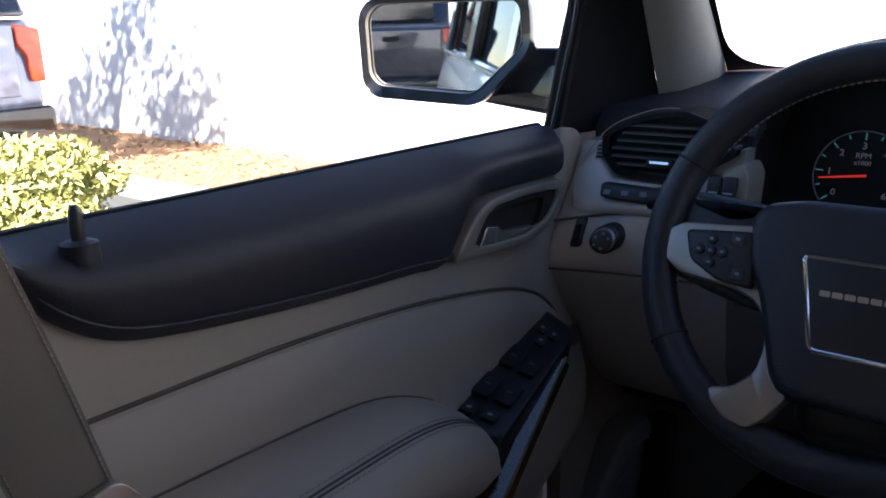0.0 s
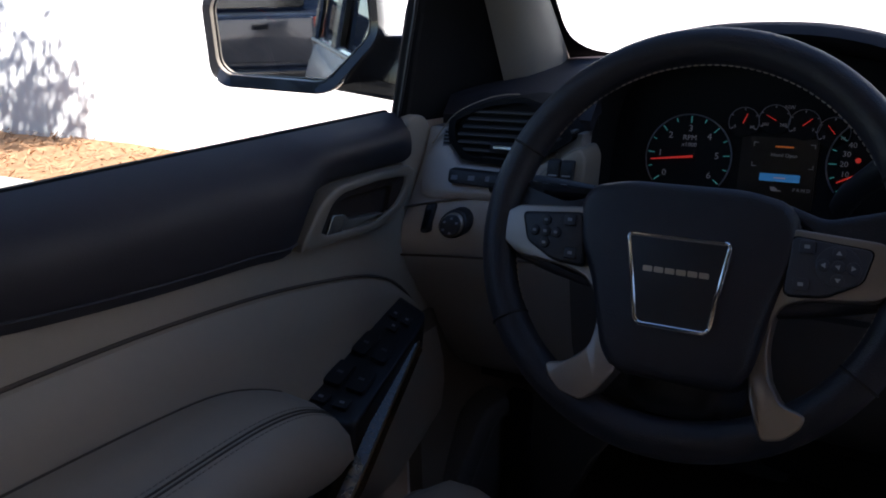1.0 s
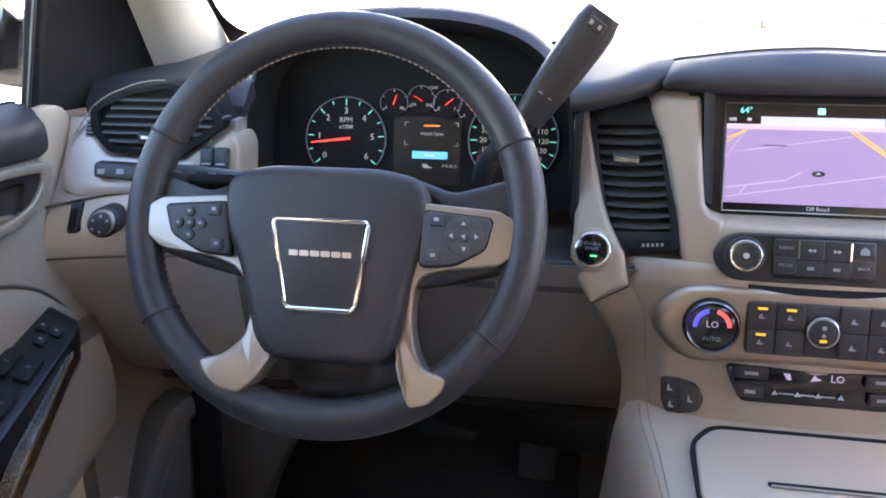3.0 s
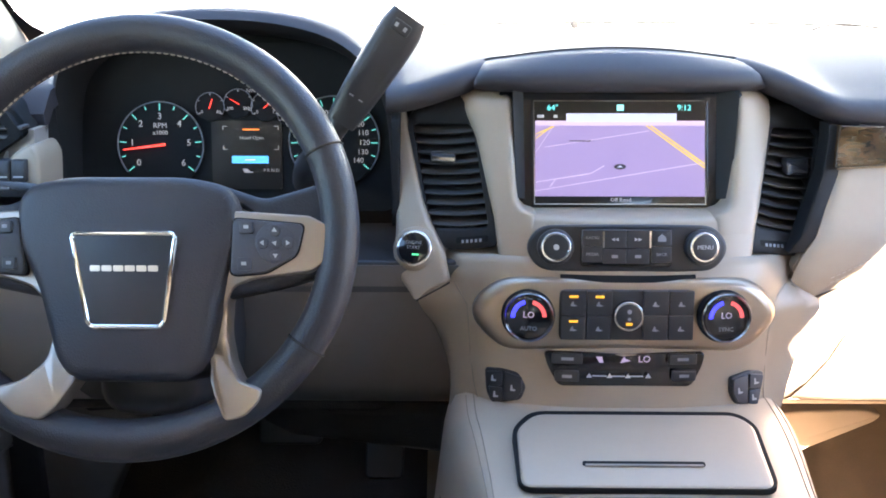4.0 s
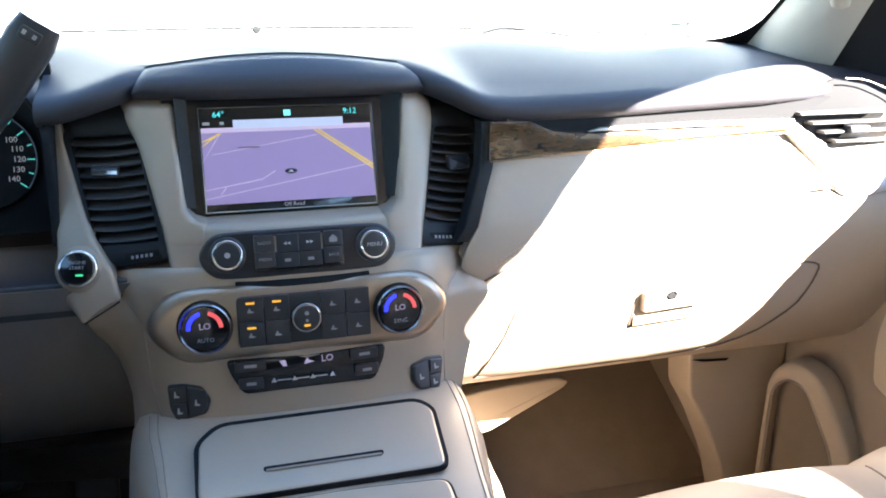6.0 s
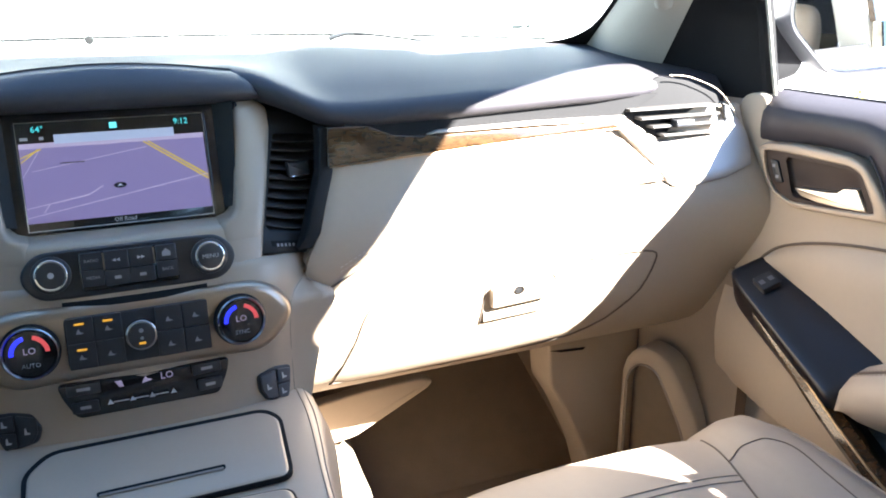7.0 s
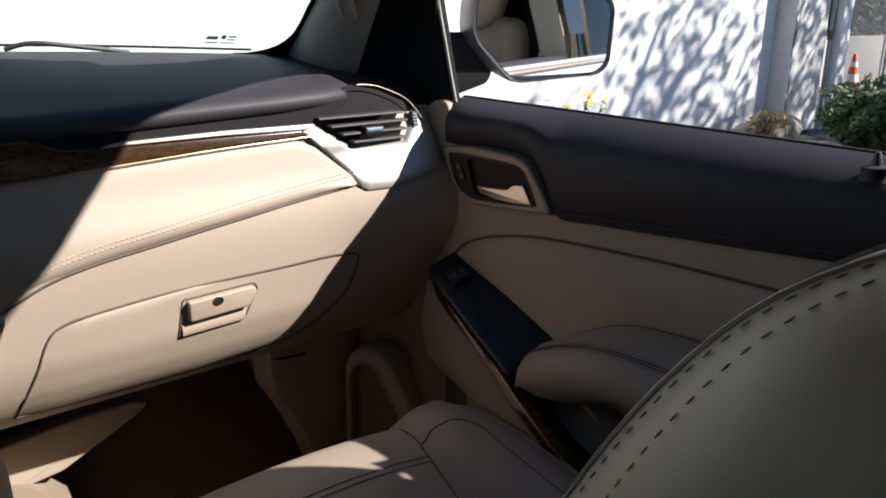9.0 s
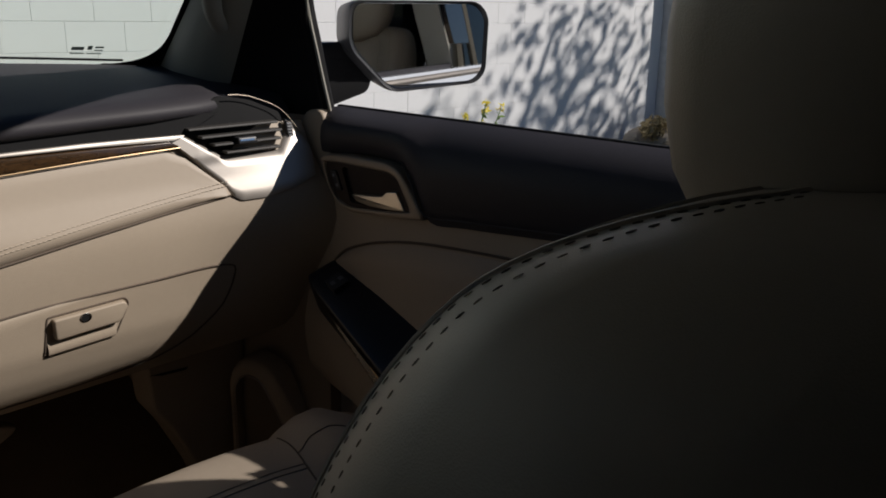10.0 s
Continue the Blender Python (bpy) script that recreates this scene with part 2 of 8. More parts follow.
def writing(text, size, fn, u, v, n, mat, parent, name="lettering", depth=0.0003, label=""):
    """Letters of the built-in font, centred on (u, v)."""
    cu = bpy.data.curves.new("letters", "FONT")
    cu.body, cu.size, cu.align_x, cu.align_y, cu.extrude, cu.resolution_u = text, size, "CENTER", "CENTER", depth, 2
    tmp = bpy.data.objects.new("letters", cu)
    scene.collection.objects.link(tmp)
    me = bpy.data.meshes.new_from_object(tmp)
    bpy.data.objects.remove(tmp)
    bpy.data.curves.remove(cu)
    bm = bmesh.new()
    bm.from_mesh(me)
    bpy.data.meshes.remove(me)
    for vert in bm.verts:
        vert.co = fn(u + vert.co.x, v + vert.co.y, n + vert.co.z)
    return part(name, bm, mat, parent, label)


def stitches(name, line, parent, mat, step=0.007, length=0.0045, r=0.0007):
    """A row of single stitches along a line, in one mesh."""
    ps = [Vector(p) for p in line]
    bm, walked, nextat = bmesh.new(), 0.0, 0.0
    for a, b in zip(ps, ps[1:]):
        d = (b - a).length
        while nextat < walked + d:
            p = a.lerp(b, (nextat - walked) / max(d, 1e-9))
            t = (b - a).normalized()
            add_tube(bm, [p - t * length / 2, p, p + t * length / 2], [r * 0.6, r, r * 0.6], sides=4)
            nextat += step
        walked += d
    return part(name, bm, mat, parent, kind="stuff")

# ---- ground, wall and the yard outside ----
def noisy(p, size, amount):
    return noise.noise(Vector(p) / size) * amount


WALL_Y, WALL_SLOPE = 4.75, -0.055


def wall_y(x):
    return WALL_Y + WALL_SLOPE * x


ASPHALT = material("asphalt", (0.085, 0.083, 0.08), 0.9, vary=0.25, scale=8, bump=0.5, bump_scale=120)
MULCH = material("wood_mulch", (0.40, 0.22, 0.11), 0.95, vary=0.4, scale=14, bump=0.9, bump_scale=45)
KERB = material("concrete_kerb", (0.45, 0.43, 0.40), 0.85, vary=0.12, scale=10, bump=0.3, bump_scale=80)
WALLPAINT = material("white_wall_paint", (0.78, 0.79, 0.80), 0.75, vary=0.05, scale=3, bump=0.25, bump_scale=60)
CHIPS = material("bark_chips", (0.42, 0.24, 0.13), 0.9, vary=0.4, scale=9)
LEAF = material("yellow_green_leaf", (0.36, 0.35, 0.11), 0.5, vary=0.3, scale=12)
DRYLEAF = material("dry_straw_leaf", (0.55, 0.42, 0.20), 0.7, vary=0.3, scale=12)
TREELEAF = material("tree_leaf", (0.06, 0.10, 0.025), 0.55, vary=0.3, scale=6)
BARK = material("bark", (0.10, 0.07, 0.05), 0.9, vary=0.3, scale=12, bump=0.6, bump_scale=40)
STEEL = material("galvanised_wire", (0.35, 0.36, 0.37), 0.4, metal=0.8)
ORANGE = material("orange_cone_plastic", (0.75, 0.13, 0.03), 0.5)
CONEWHITE = material("white_reflective_band", (0.8, 0.8, 0.8), 0.4)
PETAL = material("yellow_petal", (0.85, 0.70, 0.05), 0.5)
STALK = material("green_stalk", (0.16, 0.28, 0.05), 0.5)


def build_ground():
    bm = bmesh.new()
    xs = [-400, -120, -40] + [-20 + i for i in range(41)] + [40, 120, 400]
    ys = [-400, -120, -40] + [-15 + i for i in range(31)] + [40, 120, 400]
    add_sheet(bm, [[(x, y, noisy((x, y, 0), 6, 0.03) - 0.03) for x in xs] for y in ys])
    part("ground", bm, ASPHALT, kind="structure", label="grey asphalt of the parking yard")
    bm = bmesh.new()
    rows = []
    for i in range(56):
        x = -24 + i * 0.5
        rows.append([(x, 3.2 + (wall_y(x) - 3.2) * k / 6, 0.05 + noisy((x, k * 0.3, 3), 0.5, 0.05)) for k in range(7)])
    add_sheet(bm, rows)
    part("mulch_bed", bm, MULCH, kind="structure", label="red-brown bark mulch along the white wall")
    rng, bm = random.Random(3), bmesh.new()
    for _ in range(4200):
        x, q = rng.uniform(-15, 0), rng.uniform(0.02, 0.98)
        p = Vector((x, 3.2 + (wall_y(x) - 3.2) * q, 0.075 + rng.uniform(-0.01, 0.03)))
        a = Vector((rng.uniform(-1, 1), rng.uniform(-1, 1), rng.uniform(-0.3, 0.3))).normalized() * rng.uniform(0.02, 0.055)
        b = a.cross(Vector((rng.uniform(-0.4, 0.4), rng.uniform(-0.4, 0.4), 1))).normalized() * rng.uniform(0.006, 0.014)
        bm.faces.new([bm.verts.new(p + v) for v in (-a - b, a - b * 0.6, a * 0.9 + b, -a + b)])
    part("bark_chips", bm, CHIPS, kind="stuff", label="loose bark chips on the bed")
    bm = bmesh.new()
    for i in range(19):
        x = -24 + i * 1.45
        add_prism(bm, rounded(box2(x, x + 1.44, 3.0, 3.2), 0.02, 2), -0.1, 0.13, flat_fn(0), 0.02)
    part("kerb", bm, KERB, kind="structure", label="pale concrete kerb edging the mulch")


def build_wall():
    """A painted block wall: a core, and blocks on the stretch that is passed nearest."""
    def fn(u, v, n):
        return Vector((u, wall_y(u) - n, v))
    bm = prism(box2(-30, 9.61, 0, 3.6), -0.2, -0.006, fn)
    w = part("wall_front", bm, SEAM_WHITE, kind="structure", label="white painted concrete block wall")
    bm = bmesh.new()
    for r in range(18):
        for c in range(100):
            x0 = -30 + c * 0.4 + (0.2 if r % 2 else 0)
            if x0 > 9.55:
                continue
            x1 = min(x0 + 0.398, 9.61)
            if 1.9 < x0 < 9.15 and r < 15:
                continue
            h = noisy((x0, r, 1), 0.7, 0.002)
            add_prism(bm, box2(x0, x1, r * 0.2 + 0.001, r * 0.2 + 0.199), -0.006, -0.002 + h, fn, 0.002, seg=1)
    part("block", bm, WALLPAINT, w, kind="stuff", label="white painted concrete blocks")
    # the stretch beside the car, block by block
    first = part("block", prism(box2(2.0, 2.398, 0.001, 0.199), -0.006, -0.002, fn, 0.002, seg=1), WALLPAINT, w)
    for r in range(15):
        for c in range(100):
            x0 = -30 + c * 0.4 + (0.2 if r % 2 else 0)
            if 1.9 < x0 < 9.15 and (r or abs(x0 - 2.0) > 0.01):
                b = new("block", first.data)
                b.parent = w
                b.location = (x0 - 2.0, wall_y(x0) - wall_y(2.0) - noisy((x0, r, 1), 0.7, 0.002), r * 0.2)
                tagged(b)
    fn2 = lambda u, v, n: Vector((u, v, n))
    bm = prism(rounded(box2(9.612, 10.44, 3.975, 4.55), 0.015, 2), 0, 3.4, fn2, 0.01)
    pier = part("gate_pier", bm, OLDPAINT, kind="structure", label="white rendered gate pier with peeling paint at the wall's end")
    # chipped render down the pier's near corner
    bm, rng = bmesh.new(), random.Random(8)
    line = [Vector((9.614 + rng.uniform(0.0, 0.03), 3.972, 0.1 + 0.06 * k)) for k in range(52)]
    add_sheet(bm, [[p, p + Vector((rng.choice((0.004, 0.012, 0.02, 0.05)), 0, 0.01))] for p in line])
    part("chipped_edge", bm, SOOT, pier, "dark bare render where the paint has chipped")
    p = part("gate_post", tube([(10.485, 3.95, 0), (10.485, 3.95, 1.6), (10.485, 3.95, 3.0)], 0.025, 12), STEEL, kind="structure", label="grey steel gate post")
    part("hinge", tube([(10.485, 3.95, 1.10), (10.485, 3.95, 1.16), (10.485, 3.95, 1.22)], 0.035, 12), SOOT, p)
    part("gate_post_wide", prism(rounded(box2(10.54, 10.78, 3.84, 3.94), 0.02, 2), 0, 3.0, fn2, 0.01), SEAM_WHITE, kind="structure", label="white square gate post")
    part("wall_low", prism(rounded(box2(12.0, 26.0, 6.66, 6.84), 0.02, 2), 0, 0.95, fn2, 0.02), KERB, kind="structure", label="low grey concrete wall below the wire fence")


OLDPAINT = material("weathered_white_paint", (0.70, 0.69, 0.67), 0.85, vary=0.30, scale=2.2, bump=0.4, bump_scale=30)
SOOT = material("bare_dark_render", (0.13, 0.115, 0.10), 0.95, vary=0.4, scale=20, bump=0.5, bump_scale=60)
SEAM_WHITE = material("wall_joint_paint", (0.72, 0.73, 0.74), 0.85, vary=0.06, scale=3)


def leaf_cloud(bm, centre, radii, count, size, rng, mat=0, shell_only=0.35):
    cx, cy, cz = centre
    for _ in range(count):
        while True:
            p = Vector((rng.uniform(-1, 1), rng.uniform(-1, 1), rng.uniform(-1, 1)))
            if shell_only < p.length < 1:
                break
        lump = 0.78 + 0.35 * noise.noise(p * 2.2 + Vector(centre))
        c = Vector((cx + p.x * radii[0] * lump, cy + p.y * radii[1] * lump, cz + p.z * radii[2] * lump))
        a = Vector((rng.uniform(-1, 1), rng.uniform(-1, 1), rng.uniform(-1, 1))).normalized()
        b = a.orthogonal().normalized()
        s = size * rng.uniform(0.6, 1.3)
        q = a.cross(b)
        vs = [bm.verts.new(c + v) for v in (-a * s, b * s * 0.4 + q * s * 0.1, a * s, -b * s * 0.4 + q * s * 0.1)]
        bm.faces.new(vs).material_index = mat


def build_bush(name, base, radii, count, size, seed, label, mat):
    rng = random.Random(seed)
    t = thing(name, base, label, "shrub")
    bm = bmesh.new()
    for _ in range(14):
        a = rng.uniform(0, 6.28)
        d = Vector((math.cos(a) * radii[0], math.sin(a) * radii[1], radii[2] * 1.3)) * rng.uniform(0.4, 0.8)
        b0 = Vector(base)
        add_tube(bm, [b0 + d * 0.05, b0 + d * 0.5 + Vector((0, 0, 0.05)), b0 + d], [0.014, 0.01, 0.004], 5)
    part("stem", bm, BARK, t)
    bm = bmesh.new()
    leaf_cloud(bm, (base[0], base[1], base[2] + radii[2] * 1.02), radii, count, size, rng)
    part("foliage", bm, mat, t)
    return t


def build_tree(base, height, crown, seed, count):
    rng = random.Random(seed)
    t = thing("tree", base, "leafy broad-crowned tree with a brown trunk", "tree", "trees of the yard")
    b0 = Vector(base)
    bm = bmesh.new()
    top = b0 + Vector((0.2, 0.1, height * 0.62))
    add_tube(bm, curve_through([b0, b0 + Vector((0.05, 0, height * 0.3)), top], 4), [0.24, 0.22, 0.2, 0.19, 0.18, 0.17, 0.15, 0.14, 0.12], 10)
    tips = []
    for k in range(9):
        a = k * 2.4 + rng.uniform(-0.3, 0.3)
        s = b0.lerp(top, rng.uniform(0.55, 1.0))
        e = s + Vector((math.cos(a) * crown * rng.uniform(0.5, 0.8), math.sin(a) * crown * rng.uniform(0.5, 0.8), height * rng.uniform(0.12, 0.34)))
        add_tube(bm, curve_through([s, s.lerp(e, 0.5) + Vector((0, 0, 0.25)), e], 3), [0.09, 0.08, 0.07, 0.06, 0.05, 0.04, 0.03], 6)
        tips.append(e)
    part("trunk", bm, BARK, t)
    bm = bmesh.new()
    for e in tips:
        leaf_cloud(bm, e, (crown * 0.42, crown * 0.42, crown * 0.3), count, 0.085, rng, shell_only=0.1)
    leaf_cloud(bm, top + Vector((0, 0, height * 0.25)), (crown * 0.5, crown * 0.5, crown * 0.35), count, 0.085, rng, shell_only=0.1)
    part("crown", bm, TREELEAF, t)
    return t


def build_cone(base):
    t = thing("traffic_cone", base, "orange traffic cone with white bands", "traffic cone")
    x, y, z = base
    part("foot", prism(rounded(box2(x - 0.19, x + 0.19, y - 0.19, y + 0.19), 0.03), 0, 0.03, flat_fn(z), 0.008), ORANGE, t)
    bm = bmesh.new()
    hs = [(0.03, 0.14), (0.25, 0.108), (0.4, 0.083), (0.5, 0.068), (0.6, 0.052), (0.72, 0.032), (0.74, 0.02)]
    rings = [[(x + r * math.cos(a * math.pi / 10), y + r * math.sin(a * math.pi / 10), z + h) for a in range(20)] for h, r in hs]
    add_rings(bm, rings)
    part("body", bm, ORANGE, t)
    for a, b in ((0.27, 0.40), (0.52, 0.61)):
        r = lambda h: 0.145 - h * 0.154
        bm = bmesh.new()
        add_rings(bm, [[(x + (r(h) + 0.003) * math.cos(k * math.pi / 10), y + (r(h) + 0.003) * math.sin(k * math.pi / 10), z + h) for k in range(20)] for h in (a, b)], cap0=False, cap1=False)
        part("band", bm, CONEWHITE, t)


def build_mesh_fence():
    bm = bmesh.new()
    for x in (16.4, 18.8, 21.2, 23.6):
        add_tube(bm, [(x, 6.6, 0), (x, 6.6, 1.2), (x, 6.6, 2.4)], 0.035, 8)
    add_tube(bm, [(16.4, 6.6, 2.4), (20, 6.6, 2.4), (23.6, 6.6, 2.4)], 0.025, 8)
    for i in range(150):
        x = 16.4 + i * 0.07 - 2.0
        for d in (1, -1):
            a, b = (x, 0.05), (x + d * 2.35, 2.4)
            pts = []
            for k in range(8):
                u = a[0] + (b[0] - a[0]) * k / 7
                if 16.4 <= u <= 23.6:
                    pts.append((u, 6.6 + d * 0.004, a[1] + (b[1] - a[1]) * k / 7))
            if len(pts) > 1:
                add_tube(bm, pts, 0.004, 3)
    part("wire_fence", bm, STEEL, kind="structure", label="grey chain-link wire fence beyond the wall")


def build_flowers(base):
    rng = random.Random(5)
    t = thing("flowering_plant", base, "thin green weed with small yellow flowers by the wall", "plant")
    bm = bmesh.new()
    x, y, z = base
    for k in range(6):
        h = rng.uniform(0.44, 0.68)
        e = Vector((x + rng.uniform(-0.28, 0.30), y + rng.uniform(-0.1, 0.1), z + h))
        add_tube(bm, curve_through([(x, y, z), (x + (e.x - x) * 0.25, e.y, z + h * 0.5), e], 4), 0.006, 4)
        for q in range(6):
            leaf = Vector((x, y, z)).lerp(e, 0.4 + 0.1 * q)
            leaf_cloud(bm, leaf, (0.05, 0.05, 0.05), 2, 0.035, rng)
        fl = bmesh.new()
        leaf_cloud(fl, e, (0.05, 0.05, 0.045), 16, 0.03, rng)
        part("flower", fl, PETAL, t)
    part("stalk", bm, STALK, t)


def build_pickup(base, turn, name, label, paint, tall=1.17, canopy=False):
    """A parked pickup seen from its tail: bed, cab, tail lamps, bumper and wheels. Built with its tail towards +x."""
    m = pose(*base, 0, 0, turn) @ Matrix.Scale(tall, 4, (0, 0, 1))
    t = thing(name, base, label, "pickup truck")
    side = lambda u, v, n: m @ Vector((u, n, v))
    prof = rounded([(-5.4, 0.55), (-5.45, 1.05), (-5.2, 1.2), (-3.9, 1.32), (-3.2, 1.9), (-1.9, 1.92), (-1.75, 1.42), (0.0, 1.38), (0.05, 0.62)], 0.12)
    part("body", prism(prof, -0.98, 0.98, side, 0.07), paint, t)
    rear = lambda u, v, n: m @ Vector((0.05 + n, u, v))
    part("tailgate", prism(rounded(box2(-0.74, 0.74, 0.74, 1.34), 0.04), 0, 0.025, rear, 0.015), paint, t)
    part("gate_handle", prism(rounded(box2(-0.12, 0.12, 1.18, 1.25), 0.02), 0.025, 0.04, rear, 0.006), MATTBLACK, t)
    for s in (-1, 1):
        lamp = [(s * 0.76, 1.34), (s * 1.0, 1.30), (s * 1.0, 0.86), (s * 0.86, 0.86), (s * 0.84, 1.08), (s * 0.76, 1.18)]
        part("tail_lamp", prism(rounded(lamp, 0.03), -0.03, 0.03, rear, 0.012), REDLENS, t, "red and clear tail lamp")
    part("bumper", prism(rounded(box2(-1.0, 1.0, 0.44, 0.66), 0.06), -0.1, 0.14, rear, 0.04), GLOSSBLACK, t, "dark step bumper")
    for y in (-0.99, 0.99):
        pr = rounded([(-3.1, 1.42), (-2.95, 1.8), (-2.0, 1.82), (-1.95, 1.42)], 0.05)
        part("side_window", prism(pr, y, y * 1.004, side), GLOSSBLACK, t)
        for x in (-4.35, -1.1):
            wheel = part("wheel", prism(circle(0.4, 28, x, 0.4), y * 0.75, y * 1.01, side, 0.03), MATTBLACK, t)
            part("rim", prism(circle(0.25, 20, x, 0.4), y * 1.0, y * 1.02, side, 0.01), SATIN, wheel)
    if canopy:
        part("canopy", prism(rounded([(-1.8, 1.40), (-1.7, 1.92), (-0.30, 1.88), (0.03, 1.40)], 0.06), -0.93, 0.93, side, 0.05), DARKPAINT, t, "dark canopy over the bed")
    part("rear_window", prism(rounded(box2(-0.72, 0.72, 1.48, 1.84), 0.06), -1.82, -1.78, rear), GLOSSBLACK, t)
    part("brake_light", prism(rounded(box2(-0.2, 0.2, 1.86, 1.9), 0.01), -1.84, -1.80, rear), REDLENS, t)
    return t


STONE = material("beige_stone", (0.42, 0.36, 0.29), 0.9, vary=0.2, scale=12, bump=0.3, bump_scale=60)
REDLENS = material("red_lamp_lens", (0.75, 0.07, 0.02), 0.15, vary=0.05, coat=0.5)
SILVERPAINT = material("silver_blue_paint", (0.20, 0.22, 0.30), 0.25, metal=0.4, vary=0.02, coat=0.7)
DARKPAINT = material("dark_blue_paint", (0.03, 0.035, 0.05), 0.2, metal=0.2, vary=0.02, coat=0.8)

build_ground()
build_wall()
build_bush("shrub", (-6.32, 1.60, 0), (1.05, 0.8, 0.42), 8500, 0.043, 11, "clipped yellow-green shrub in the sun beside the kerb", LEAF)
build_bush("shrub", (8.85, 2.5, 0), (1.05, 0.6, 0.45), 6200, 0.05, 12, "dark green shrub beside the gate pier", TREELEAF)
build_bush("weed", (8.80, 3.72, 0.04), (0.46, 0.16, 0.17), 520, 0.05, 13, "dry yellow weeds at the foot of the wall", DRYLEAF)
build_bush("weed", (10.55, 3.45, 0), (0.16, 0.12, 0.40), 240, 0.05, 14, "thin green weeds climbing beside the gate post", TREELEAF)
build_bush("hedge", (20.5, 8.0, 0), (4.6, 0.7, 1.5), 6500, 0.11, 15, "dark dense hedge behind the wire fence", TREELEAF)
build_tree((-7.3, -0.6, 0), 7.2, 2.6, 21, 620)
build_tree((-3.4, -9.5, 0), 7.6, 2.4, 22, 420)
build_tree((12.6, -1.5, 0), 7.0, 2.7, 23, 210)
build_tree((10.9, -1.3, 0), 7.0, 2.4, 27, 150)
build_tree((15.0, -0.2, 0), 6.6, 2.3, 24, 150)
build_tree((-9.5, -13, 0), 7.5, 3.0, 25, 800)
build_tree((-2.0, -16, 0), 7.5, 3.0, 26, 800)
for k in range(9):
    rng = random.Random(60 + k)
    p = Vector((8.6 + 0.13 * k + rng.uniform(-0.05, 0.05), 3.85 + rng.uniform(-0.12, 0.12), 0))
    st = thing("stone", p, "rough beige stone lying at the foot of the wall", "stone", "stones by the wall")
    bm = bmesh.new()
    bmesh.ops.create_icosphere(bm, subdivisions=2, radius=rng.uniform(0.12, 0.21))
    for v in bm.verts:
        v.co = Vector((v.co.x * 1.3, v.co.y, v.co.z * 0.8)) * (1 + noisy((v.co.x * 9 + k, v.co.y * 9, v.co.z * 9), 1.0, 0.25)) + p + Vector((0, 0, 0.09))
    part("rock", bm, STONE, st)
build_mesh_fence()
build_cone((14.7, 5.45, 0.0))
build_flowers((5.95, 4.05, 0.0))
build_pickup((-8.85, 2.1, 0), 0, "pickup_truck", "silver-blue pickup truck with a dark canopy parked by the wall", SILVERPAINT, canopy=True)
build_pickup((-1.2, -11.0, 0), 90, "pickup_truck", "dark pickup truck parked behind in the yard", DARKPAINT, 1.03)

